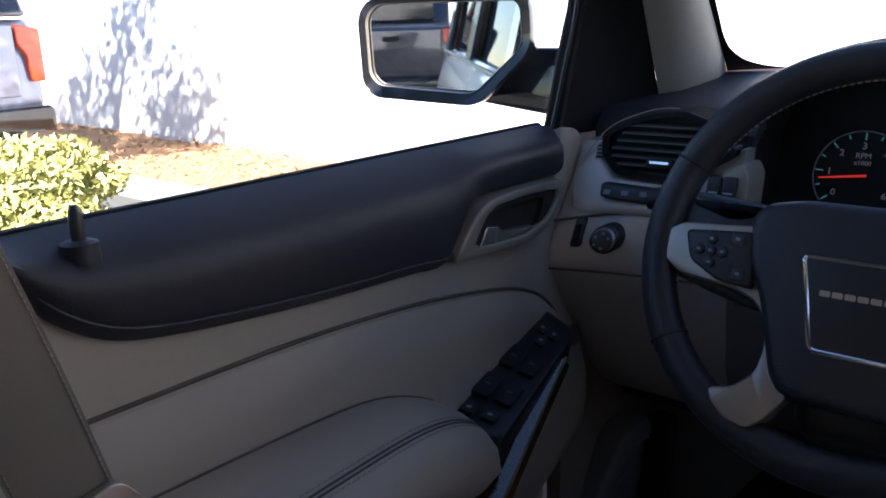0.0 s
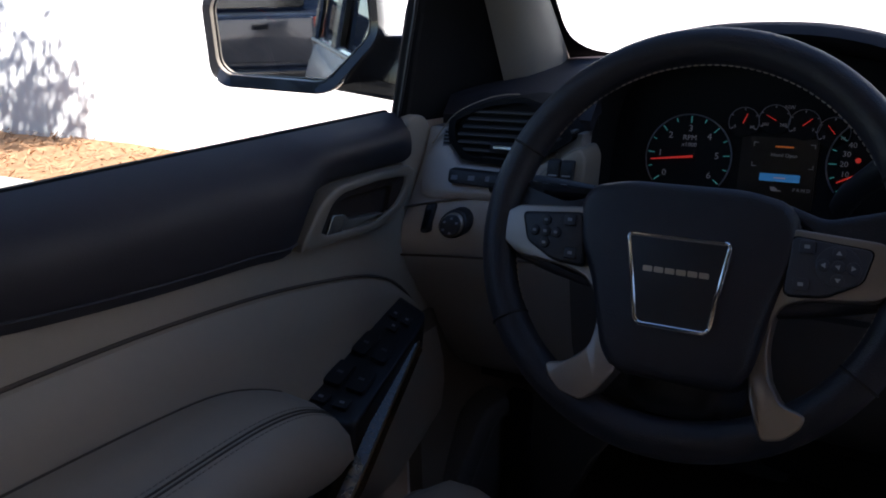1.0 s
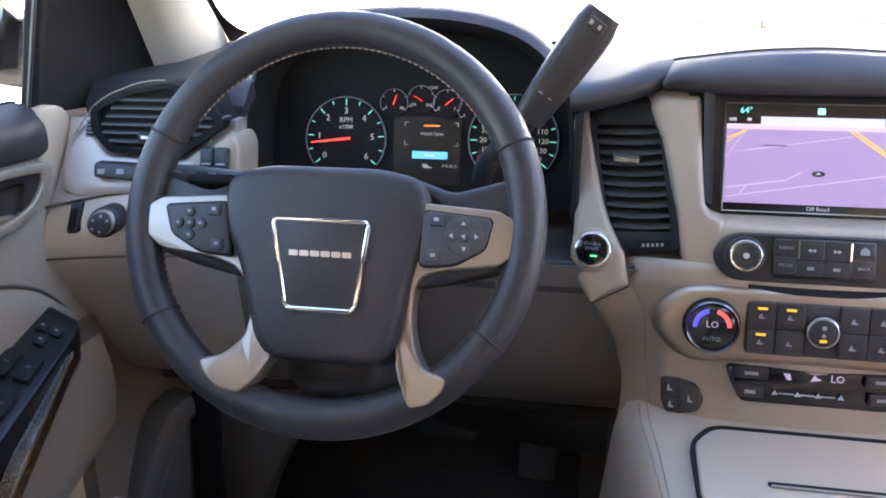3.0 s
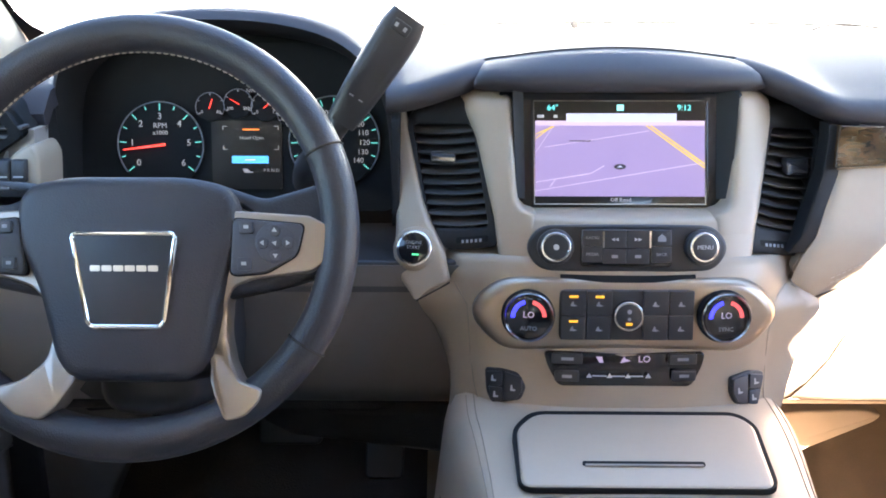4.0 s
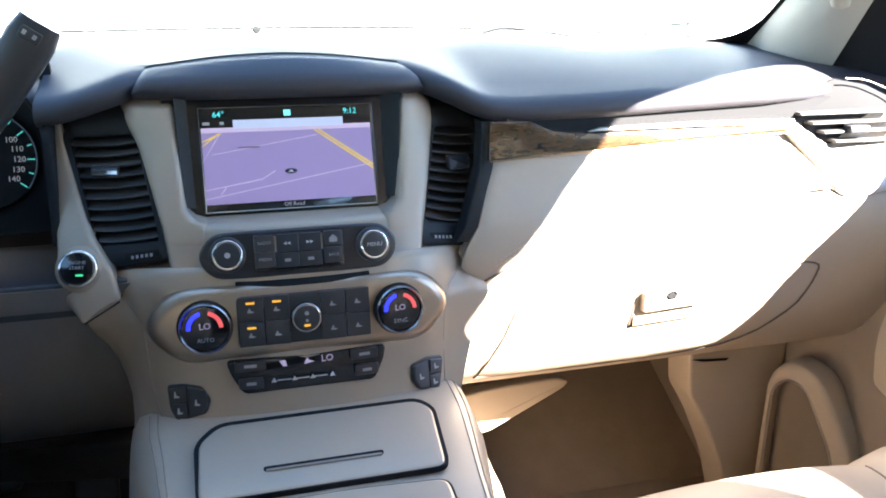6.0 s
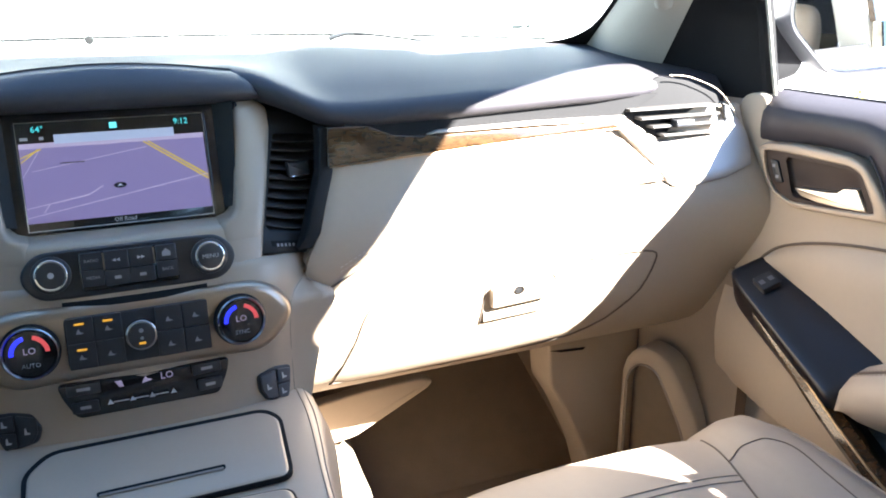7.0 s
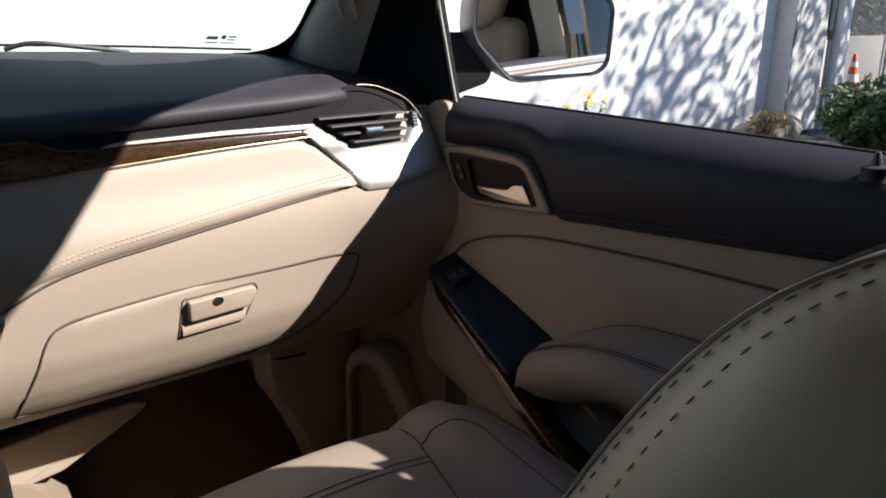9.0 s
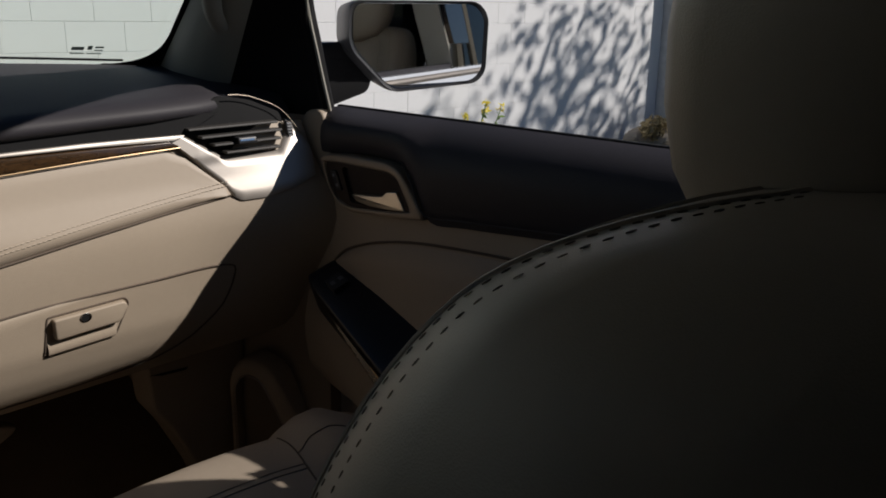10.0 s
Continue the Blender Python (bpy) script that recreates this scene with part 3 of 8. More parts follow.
# ---- car shell ----
def build_shell():
    floor = bmesh.new()
    xs = [-0.8, -0.5, -0.22, -0.16, 0.16, 0.22, 0.5, 0.8]
    hump = [0, 0, 0, 0.12, 0.12, 0, 0, 0]
    add_sheet(floor, [[(x, y, 0.64 + h + max(0, y - 0.22) * 0.9) for x, h in zip(xs, hump)] for y in (-3.2, -2, -1, -0.4, 0, 0.22, 0.4, 0.62)])
    part("floor", floor, CARPET, kind="structure", label="tan carpeted car floor")
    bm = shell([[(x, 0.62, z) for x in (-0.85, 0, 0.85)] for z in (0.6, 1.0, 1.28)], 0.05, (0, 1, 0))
    part("firewall", bm, SHADECARPET, kind="structure", label="carpeted bulkhead of the footwell, coloured dark for its shade")
    # roof with its headliner
    def roof_z(x, y):
        return 1.845 - 0.05 * (x / 0.7) ** 2 - 0.03 * max(0, (y + 0.6) / 0.4) ** 2
    rows = [[(x, y, roof_z(x, y)) for x in (-0.70, -0.6, -0.4, -0.2, 0, 0.2, 0.4, 0.6, 0.70)] for y in (-3.1, -2.4, -1.6, -1.0, -0.6, -0.4, -0.24)]
    part("ceiling", shell(rows, 0.03, (0, 0, 1)), HEADLINER, kind="structure", label="beige cloth headliner")
    rows = [[(x * 1.05, y, roof_z(x, y) + 0.034) for x in (-0.72, -0.6, -0.3, 0, 0.3, 0.6, 0.72)] for y in (-3.2, -2.4, -1.6, -1.0, -0.6, -0.22)]
    part("roof", shell(rows, 0.02, (0, 0, 1)), BODYPAINT, kind="structure", label="white painted steel roof")
    for s, nm in ((-1, "left"), (1, "right")):
        # roof rail above the side windows
        bm = tube(curve_through([(s * 0.655, -0.20, 1.79), (s * 0.70, -0.7, 1.79), (s * 0.71, -1.6, 1.79), (s * 0.70, -3.1, 1.77)], 6), 0.05, 10, 1.1)
        part("trim_rail_" + nm, bm, PILLAR, kind="structure", label="beige roof rail trim")
        # pillars behind the front doors
        for y0, y1, dy, label in ((-0.73, -0.93, -0.10, "b"), (-1.75, -1.95, -0.12, "c"), (-3.0, -3.2, -0.15, "d")):
            fn = lambda u, v, n, s=s, dy=dy: Vector((s * (0.83 - 0.12 * max(0, (v - 1.30)) / 0.48 - n), u + dy * max(0, v - 1.3) / 0.5, v))
            edge = [(y0, 0.7), (y0, 1.80)]
            if label == "b" and s > 0:      # upright front edge beside the open window
                fn = lambda u, v, n: Vector((0.83 - 0.25 * max(0, v - 1.30) - n, u, v))
                edge = [(-0.738, 0.7), (-0.738, 1.33), (-0.735, 1.40), (-0.726, 1.46), (-0.720, 1.60), (-0.715, 1.80)]
            part("pillar_" + label + "_" + nm, prism(edge + [(y1, 1.80), (y1, 1.30), (y1, 0.7)], -0.03, 0.05, fn, 0.006), PILLAR, kind="structure", label="beige pillar trim")
            part("trim_pillar_" + label + "_" + nm, prism([p for p in edge if p[1] > 1.39] + [(y1 + (0.085 if label == "b" else 0), v) for v in (1.80, 1.40)] if len(edge) > 2 else box2(y1 + (0.085 if label == "b" else 0), y0, 1.30, 1.80), -0.05, -0.034, fn), GLOSSBLACK, kind="structure", label="gloss black pillar cover")
        # body side
        prof = [(0.86, 1.335), (0.90, 1.29), (0.955, 1.15), (0.965, 0.95), (0.94, 0.72), (0.90, 0.52), (0.84, 0.45)]
        rows = [[(s * x * k, y, z) for x, z in prof] for y, k in ((-3.3, 0.96), (-2.6, 1), (-0.07, 1), (0.3, 1.0), (1.3, 0.96))]
        part("body_side_" + nm, shell(rows, 0.02, (-s, 0, 0)), BODYPAINT, kind="structure", label="white painted car body side")
        rows = [[(s * (0.84 - 0.11 * k), y - 0.1 * k, 1.33 + 0.45 * k) for k in (0, 0.5, 1)] for y in (-1.72, -1.3, -0.86)]
        part("window_rear_" + nm, shell(rows, 0.005, (-s, 0, 0)), TINTGLASS, kind="structure", label="dark tinted rear side window")
        rows = [[(s * (0.84 - 0.11 * k), y - 0.1 * k, 1.33 + 0.45 * k) for k in (0, 0.5, 1)] for y in (-2.98, -2.4, -1.97)]
        part("window_quarter_" + nm, shell(rows, 0.005, (-s, 0, 0)), TINTGLASS, kind="structure", label="dark tinted quarter window")
        part("trim_belt_" + nm, tube([(s * 0.874, y, 1.322) for y in (-3.2, -2.0, -1.0, -0.07)], 0.008, 8), SATIN, kind="structure", label="satin metal strip below the side windows")
        # unseen rear panel, darkened so that less light bounces forward
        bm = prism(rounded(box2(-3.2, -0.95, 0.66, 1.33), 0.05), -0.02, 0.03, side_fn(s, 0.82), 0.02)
        part("rear_side_panel_" + nm, bm, SHADETAUPE, kind="structure", label="rear side panel, dark taupe to cut bounced light")
    # unseen as well, and darkened against bounced light
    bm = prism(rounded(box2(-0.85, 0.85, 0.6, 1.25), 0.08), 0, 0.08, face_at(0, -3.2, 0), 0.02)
    part("tailgate_panel", bm, SHADETAUPE, kind="structure", label="tailgate panel, dark taupe to cut bounced light")
    bm = prism(rounded(box2(-0.7, 0.7, 1.25, 1.80), 0.08), 0, 0.006, face_at(0, -3.2, 0), 0.0)
    part("window_tailgate", bm, TINTGLASS, kind="structure", label="dark tinted tailgate window")
    # bonnet and cowl ahead of the windscreen
    rows = [[(x, y, z - 0.03 * (x / 0.8) ** 2) for x in (-0.88, -0.6, -0.3, 0, 0.3, 0.6, 0.88)] for y, z in ((0.42, 1.30), (0.7, 1.33), (1.2, 1.31), (1.6, 1.22), (1.75, 1.0), (1.78, 0.6))]
    part("bonnet", shell(rows, 0.03, (0, 0, -1)), BODYPAINT, kind="structure", label="white painted bonnet")
    rows = [[(x, y, z) for x in (-0.78, -0.4, 0, 0.4, 0.78)] for y, z in ((0.31, 1.375), (0.36, 1.335), (0.44, 1.32))]
    part("cowl", shell(rows, 0.02, (0, 0, -1)), MATTBLACK, kind="structure", label="black plastic cowl below the windscreen")


def ws_point(x, k):
    """A point of the windscreen: x across, k from its foot (0) to its head (1)."""
    foot = 0.315 - 0.06 * (x / 0.7) ** 2
    return Vector((x * (1 - 0.10 * k), foot - 0.60 * k, 1.405 - 0.012 * (x / 0.7) ** 2 + 0.415 * k))


def build_windscreen():
    xs = [-0.84 + 1.68 * i / 16 for i in range(17)]
    rows = [[ws_point(x, k / 8 - 0.03) for x in xs] for k in range(9)]
    g = part("windscreen", shell(rows, 0.005, (0, 0.5, 0.8)), WINDGLASS, kind="structure", label="clear laminated windscreen")
    g.visible_shadow = False
    # the printed black border of the glass
    def outline():
        pts = []
        for x, k in ((0, 0), (0.3, 0), (0.55, 0.004), (0.62, 0.008), (0.66, 0.016), (0.69, 0.034), (0.708, 0.066), (0.715, 0.11), (0.714, 0.18), (0.708, 0.35), (0.69, 0.7), (0.66, 0.93), (0.6, 0.97), (0.3, 0.98), (0, 0.985)):
            pts.append((x, k))
        sm = curve_through([(x, k, 0) for x, k in pts], 4)
        full = [(p.x, p.y) for p in sm] + [(-p.x, p.y) for p in reversed(sm[1:-1])]
        return full
    inner = outline()
    ck = 0.5
    bm = bmesh.new()
    ring_a = [ws_point(x, k) + Vector((0, -0.004, -0.004)) for x, k in inner]
    ring_b = [ws_point(x * 1.16, ck + (k - ck) * 1.10) + Vector((0, -0.004, -0.004)) for x, k in inner]
    ring_c = [p + Vector((0, 0.0, -0.004)) for p in ring_b]
    add_rings(bm, [ring_a, ring_b, ring_c], cap0=False, cap1=False)
    part("trim_windscreen_border", bm, MATTBLACK, kind="structure", label="black printed border of the windscreen")
    # wiper arm resting along the foot of the glass
    w = thing("windscreen_wiper", (0.36, 0.33, 1.40), "black windscreen wiper resting at the foot of the glass", "wiper")
    part("blade", tube(curve_through([(-0.30, 0.37, 1.408), (0.0, 0.375, 1.412), (0.27, 0.375, 1.4105), (0.50, 0.37, 1.404), (0.72, 0.36, 1.394)], 5), 0.0022, 6), MATTBLACK, w)
    part("arm", tube(curve_through([(0.33, 0.345, 1.404), (0.36, 0.34, 1.412), (0.40, 0.335, 1.410), (0.50, 0.33, 1.397)], 5), 0.004, 6), BLACK, w)
    part("nozzle", prism(circle(0.006, 12, -0.005, 1.412), 0, 0.01, lambda u, v, n: Vector((u, 0.325 - n, v)), 0.002), MATTBLACK, w)
    for s, nm in ((-1, "left"), (1, "right")):
        # windscreen pillar trim: a tapering bar whose inner edge follows the glass
        secs = []
        for k in (-0.08, 0.0, 0.1, 0.25, 0.45, 0.7, 0.98):
            a = ws_point(s * (0.724 - 0.02 * k), k) + Vector((0, -0.006, -0.006))
            b = Vector((s * (0.756 - 0.06 * k), 0.10 - 0.33 * k, 1.355 + 0.42 * k))
            m = a.lerp(b, 0.5) + Vector((-s * 0.016, -0.016, 0.0))
            q1, q2 = a.lerp(m, 0.5) + Vector((-s * 0.007, -0.005, 0)), m.lerp(b, 0.5) + Vector((-s * 0.006, -0.007, 0))
            o = a.lerp(b, 0.5) + Vector((s * 0.03, 0.035, 0.01))
            secs.append([a, q1, m, q2, b, o])
        bm = bmesh.new()
        add_rings(bm, secs)
        part("pillar_a_" + nm, bm, PILLAR, kind="structure", label="beige windscreen pillar trim", sharp=60)
        if s > 0:
            gh = thing("grab_handle", (0.70, -0.02, 1.50), "beige moulded grab handle on the pillar", "grab handle")
            part("grip", tube(curve_through([(0.715, 0.045, 1.455), (0.690, 0.020, 1.480), (0.668, -0.02, 1.53), (0.65, -0.09, 1.62), (0.655, -0.14, 1.68), (0.675, -0.16, 1.70)], 5), 0.013, 10, 0.8), PILLAR, gh)
        # black corner panel between the pillar and the door window
        rows = []
        for k in (-0.06, 0.0, 0.15, 0.3, 0.5, 0.7, 0.98, 1.12):
            b = Vector((s * (0.758 - 0.06 * k), 0.104 - 0.33 * k, 1.355 + 0.42 * k))
            z = b.z
            e = Vector((s * (0.818 - 0.17 * (z - 1.335)), -0.055 - 1.45 * max(0, z - 1.515), z))
            mid = b.lerp(e, 0.5) + Vector((s * 0.006, 0.008, 0))
            rows.append([b, b.lerp(mid, 0.5) + Vector((s * 0.003, 0.003, 0)), mid, mid.lerp(e, 0.5), e])
        part("trim_corner_" + nm, shell(rows, 0.02, (s * 0.6, 0.6, 0)), MATTBLACK, kind="structure", label="matt black corner panel beside the door window")


# ---- doors ----
def door_x(z):
    """Inner face of the door's trim above the floor."""
    pts = [(0.60, 0.79), (0.80, 0.780), (0.905, 0.778), (0.935, 0.748), (0.96, 0.748), (1.03, 0.770), (1.10, 0.786), (1.20, 0.795), (1.25, 0.80), (1.30, 0.806), (1.345, 0.815)]
    for (a, xa), (b, xb) in zip(pts, pts[1:]):
        if z <= b:
            return xa + (xb - xa) * (z - a) / (b - a)
    return pts[-1][1]


# the beige plastic darkened, with the kick side's shade in its colour
KICKSHADE = material("shaded_kick_plastic", (0.24, 0.19, 0.145), 0.6, vary=0.06, scale=40, bump=0.12, bump_scale=900)
# grille cloth browned to carry the shade of its recess
GRILLESHADE = material("shaded_grille_cloth", (0.23, 0.18, 0.13), 0.85, vary=0.15, scale=300, bump=0.4, bump_scale=1500)
CUPBROWN = material("dark_brown_recess", (0.045, 0.030, 0.024), 0.6, vary=0.08, scale=60, spec=0.25)
LEVER = material("bright_satin_metal", (0.66, 0.60, 0.52), 0.28, metal=0.9, vary=0.03, scale=60)
KEYPRINT = material("dim_key_print", (0.12, 0.125, 0.14), 0.6)


def build_door(s):
    d = thing("car_door", (s * 0.8, -0.4, 0.64), "closed front car door with beige lower trim and dark padded top", "car door", "front doors")
    zs = [0.60, 0.7, 0.8, 0.88, 0.905, 0.915, 0.925, 0.935, 0.96, 1.0, 1.03, 1.07, 1.10, 1.15, 1.20, 1.25, 1.30, 1.325]
    ys = [-0.75, -0.6, -0.45, -0.3, -0.2, -0.12, -0.075, -0.055, -0.045]
    rows = [[(s * (door_x(z) + (0.02 if y > -0.05 else 0) + (0.055 * min(1, max(0, (y + 0.22) / 0.16)) * min(1, max(0, (1.02 - z) / 0.12)))), y, z) for y in ys] for z in zs]
    part("trim_panel", shell(rows, 0.04, (s, 0, 0)), BEIGE, d, "beige moulded door trim")
    # dark padded top
    line = [(-0.072, 1.281), (-0.145, 1.288), (-0.190, 1.289), (-0.226, 1.287), (-0.248, 1.280), (-0.271, 1.254), (-0.298, 1.219), (-0.36, 1.222), (-0.474, 1.231), (-0.60, 1.242), (-0.66, 1.248), (-0.705, 1.256), (-0.728, 1.275), (-0.740, 1.302), (-0.744, 1.328)]
    if s < 0:
        line = [(-0.072, 1.290), (-0.16, 1.292), (-0.240, 1.291), (-0.266, 1.274), (-0.303, 1.237), (-0.36, 1.239), (-0.45, 1.2435), (-0.53, 1.250), (-0.60, 1.258), (-0.645, 1.267), (-0.673, 1.281), (-0.694, 1.300), (-0.712, 1.330)]
    low = curve_through([(y, z, 0) for y, z in line], 4)
    bm = bmesh.new()
    rings = []
    for p in low:
        y, z0 = p.x, p.y
        top = 1.345
        h = top - z0
        sec = []
        for k in range(9):
            q = k / 8
            z = z0 + h * q
            bulge = 0.021 * math.sin(min(1, q * 1.7 + 0.06) * math.pi * 0.5) if q < 0.6 else 0.021 - 0.041 * ((q - 0.6) / 0.4) ** 2
            edge = min(1, (0.02 + abs(y + 0.072)) / 0.05)
            sec.append(Vector((s * (door_x(z) - 0.004 - bulge * edge), y, z)))
        sec.append(Vector((s * 0.845, y, top + 0.001)))
        sec.append(Vector((s * 0.845, y, z0)))
        rings.append(sec)
    add_rings(bm, rings)
    upper = part("upper_pad", bm, DARKPAD, d, "dark soft padded door top", sharp=50)
    seam = [Vector((s * (door_x(p.y + 0.012) - 0.0175), p.x, p.y + 0.011)) for p in low[16:]]
    part("piping", tube(seam, 0.0013, 6), DARKPAD, upper)
    part("window_seal", tube([(s * 0.838, y, 1.341) for y in (-0.74, -0.5, -0.3, -0.066)], 0.007, 6), MATTBLACK, d)
    # leather insert
    top = [(-0.098, 1.118), (-0.118, 1.142), (-0.148, 1.163), (-0.20, 1.181), (-0.30, 1.199), (-0.40, 1.210), (-0.53, 1.217), (-0.74, 1.219)]
    if s > 0:
        top = [(-0.098, 1.112), (-0.115, 1.134), (-0.142, 1.153), (-0.20, 1.172), (-0.28, 1.186), (-0.40, 1.195), (-0.51, 1.200), (-0.74, 1.206)]
    edge = [Vector((p.x, p.y)) for p in curve_through([(y, z, 0) for y, z in top], 4)]
    bm = bmesh.new()
    rings = []
    for p in edge:
        sec, z0 = [], 1.02 if p.x < -0.3 else 1.02 + (p.x + 0.3) * 0.4
        for k in range(9):
            q = k / 8
            z = p.y + (z0 - p.y) * q
            bl = 0.012 * math.sin(min(1, q * 5) * math.pi / 2)
            sec.append(Vector((s * (door_x(z) - bl + 0.002), p.x, z)))
        rings.append(sec)
    add_sheet(bm, rings)
    ins = part("leather_insert", bm, LEATHER, d, "beige leather door insert")
    part("insert_seam", tube([(s * (door_x(p.y) - 0.001), p.x, p.y + 0.001) for p in edge], 0.0019, 6), SOFTSEAM, ins)
    # armrest pad
    def arm_section(y, ztop, zin, xin, zlow):
        xo = 0.80
        return [Vector((s * xo, y, ztop)), Vector((s * (xo - 0.02), y, ztop + 0.004)), Vector((s * (xo * 0.5 + xin * 0.5), y, (ztop + zin) / 2 + 0.010)), Vector((s * (xin + 0.018), y, zin + 0.007)), Vector((s * (xin + 0.004), y, zin - 0.006)),
                Vector((s * xin, y, zin - 0.03)), Vector((s * (xin + 0.012), y, zlow + 0.015)), Vector((s * (xin + 0.04), y, zlow)), Vector((s * xo, y, zlow))]
    keys = [(-0.306, 1.050, 1.036, 0.732, 1.026), (-0.311, 1.056, 1.045, 0.714, 1.014), (-0.324, 1.064, 1.054, 0.702, 1.007), (-0.346, 1.077, 1.066, 0.696, 1.005), (-0.378, 1.094, 1.081, 0.693, 1.012), (-0.42, 1.113, 1.094, 0.690, 1.030), (-0.47, 1.123, 1.101, 0.688, 1.046), (-0.57, 1.128, 1.104, 0.688, 1.060), (-0.72, 1.130, 1.104, 0.688, 1.066)]
    if s < 0:
        keys = [(-0.316, 1.076, 1.060, 0.735, 1.036), (-0.322, 1.086, 1.070, 0.716, 1.026), (-0.334, 1.096, 1.080, 0.706, 1.020), (-0.352, 1.109, 1.092, 0.702, 1.020), (-0.382, 1.124, 1.107, 0.697, 1.026), (-0.42, 1.137, 1.117, 0.693, 1.036), (-0.47, 1.144, 1.122, 0.690, 1.050), (-0.57, 1.149, 1.122, 0.688, 1.060), (-0.72, 1.153, 1.119, 0.690, 1.066)]
    secs = [arm_section(*k) for k in keys]
    dense = []
    for j in range(len(secs[0])):
        dense.append(curve_through([sec[j] for sec in secs], 4))
    rings = [[dense[j][i] for j in range(len(dense))] for i in range(len(dense[0]))]
    bm = bmesh.new()
    add_rings(bm, rings)
    arm = part("armrest", bm, LEATHER, d, "padded beige leather armrest", sharp=75)
    def along(d, first):
        out = []
        for r in rings[first:]:
            e = (r[2] - r[3]).normalized()
            out.append(r[3] + e * d + Vector((0, 0, 0.0004)))
        return out
    for d_ in (0.0035, 0.0165):
        stitches("stitching", along(d_, 4), arm, DARKTHREAD, 0.0060, 0.0042, 0.0008)
    for d_ in (0.0080, 0.0120):
        part("arm_seam", tube(along(d_, 2), 0.0010, 5), SOFTSEAM, arm)
    part("pad_joint", tube([Vector((s * (door_x(r[0].z) - 0.012), r[0].y, r[0].z + 0.003)) for r in rings[12:]], 0.0016, 5), SOFTSEAM, arm)
    # switch panel: slopes down towards the rear
    fa, fb, ra, rb = Vector((s * 0.737, -0.098, 1.110)), Vector((s * 0.786, -0.112, 1.132)), Vector((s * 0.701, -0.312, 1.028)), Vector((s * 0.788, -0.330, 1.072))
    if s < 0:
        fa, fb, ra, rb = Vector((-0.737, -0.138, 1.122)), Vector((-0.787, -0.128, 1.138)), Vector((-0.713, -0.322, 1.072)), Vector((-0.788, -0.335, 1.080))
    nrm = (fb - fa).cross(ra - fa).normalized()
    if nrm.z < 0:
        nrm = -nrm
    def panel(u, v, n):
        a, b = fa.lerp(ra, v), fb.lerp(rb, v)
        return a.lerp(b, u) + nrm * n
    face = rounded([(0.12, 0.0), (1, 0.0), (1, 1), (0, 1), (0, 0.10)], 0.09)
    mid = Vector((0.52, 0.5))
    bm = bmesh.new()
    add_rings(bm, [[panel(*(mid + (p - mid) * f), n) for p in face] for f, n in ((1.0, -0.045), (1.0, -0.002), (0.985, 0.0015), (0.95, 0.0036), (0.90, 0.004))])
    pan = part("switch_panel", bm, PANELBLACK, d, "dark window switch panel", sharp=70)
    if s < 0:
        for k, (u, v) in enumerate(((0.32, 0.45), (0.70, 0.45), (0.32, 0.70), (0.70, 0.70))):
            part("switch", prism(rounded(box2(u - 0.15, u + 0.15, v - 0.085, v + 0.085), 0.04), 0.002, 0.0095, panel, 0.003), PANELBLACK, pan)
            part("symbol", prism(box2(u - 0.05, u + 0.05, v - 0.010, v + 0.006), 0.0090, 0.0100, panel), KEYPRINT, pan)
        for u, v in ((0.35, 0.16), (0.65, 0.16), (0.5, 0.25), (0.35, 0.88), (0.68, 0.88)):
            part("button", prism(rounded(box2(u - 0.11, u + 0.11, v - 0.035, v + 0.035), 0.02), 0.002, 0.008, panel, 0.002), BLACK, pan)
            part("symbol", prism(box2(u - 0.035, u + 0.035, v - 0.008, v + 0.008), 0.0075, 0.0086, panel), INK, pan)
    else:
        part("switch", prism(rounded(box2(0.3, 0.7, 0.16, 0.27), 0.03), 0.002, 0.012, panel, 0.004), BLACK, pan)
        for u in (0.4, 0.6):
            part("symbol", prism(box2(u - 0.05, u + 0.05, 0.20, 0.23), 0.0115, 0.0126, panel), KEYPRINT, pan)
    # wood strip with a metal edge below the pull cup
    low1 = curve_through([(s * 0.748, -0.16, 1.075), (s * 0.732, -0.25, 1.030), (s * 0.715, -0.34, 0.988), (s * 0.700, -0.44, 0.955), (s * 0.698, -0.60, 0.945), (s * 0.70, -0.72, 0.945)], 5)
    if s < 0:
        low1 = [p + Vector((0.004, -0.012, 0.020)) for p in low1]
    part("wood_strip", tube(low1, 0.016, 8, 0.9), WOOD, d, "dark burl wood strip")
    part("metal_edge", tube([p + Vector((-s * 0.013, 0, 0.010)) for p in low1], 0.0017, 6), BRONZE, d)
    rows = [[p + Vector((s * a, 0, b)) for a, b in ((0.0, 0.008), (0.03, 0.004), (0.055, 0.03), (0.06, 0.06))] for p in low1]
    part("pull_cup", shell(rows, 0.004, (0, 0, -1)), BLACK, d, "black pull cup below the armrest")
    # inner handle: a surround, a sunk plate, a deep cup and the lever in it
    fn = side_fn(s, door_x(1.25) - 0.001)
    if s > 0:
        outer = rounded([(-0.082, 1.281), (-0.145, 1.288), (-0.226, 1.287), (-0.247, 1.280), (-0.271, 1.254), (-0.296, 1.221), (-0.23, 1.2145), (-0.151, 1.208), (-0.120, 1.216), (-0.098, 1.244), (-0.086, 1.270)], 0.009)
        inner = rounded([(-0.093, 1.274), (-0.129, 1.275), (-0.226, 1.275), (-0.243, 1.269), (-0.255, 1.250), (-0.269, 1.227), (-0.203, 1.2195), (-0.145, 1.215), (-0.119, 1.2235), (-0.104, 1.241)], 0.006)
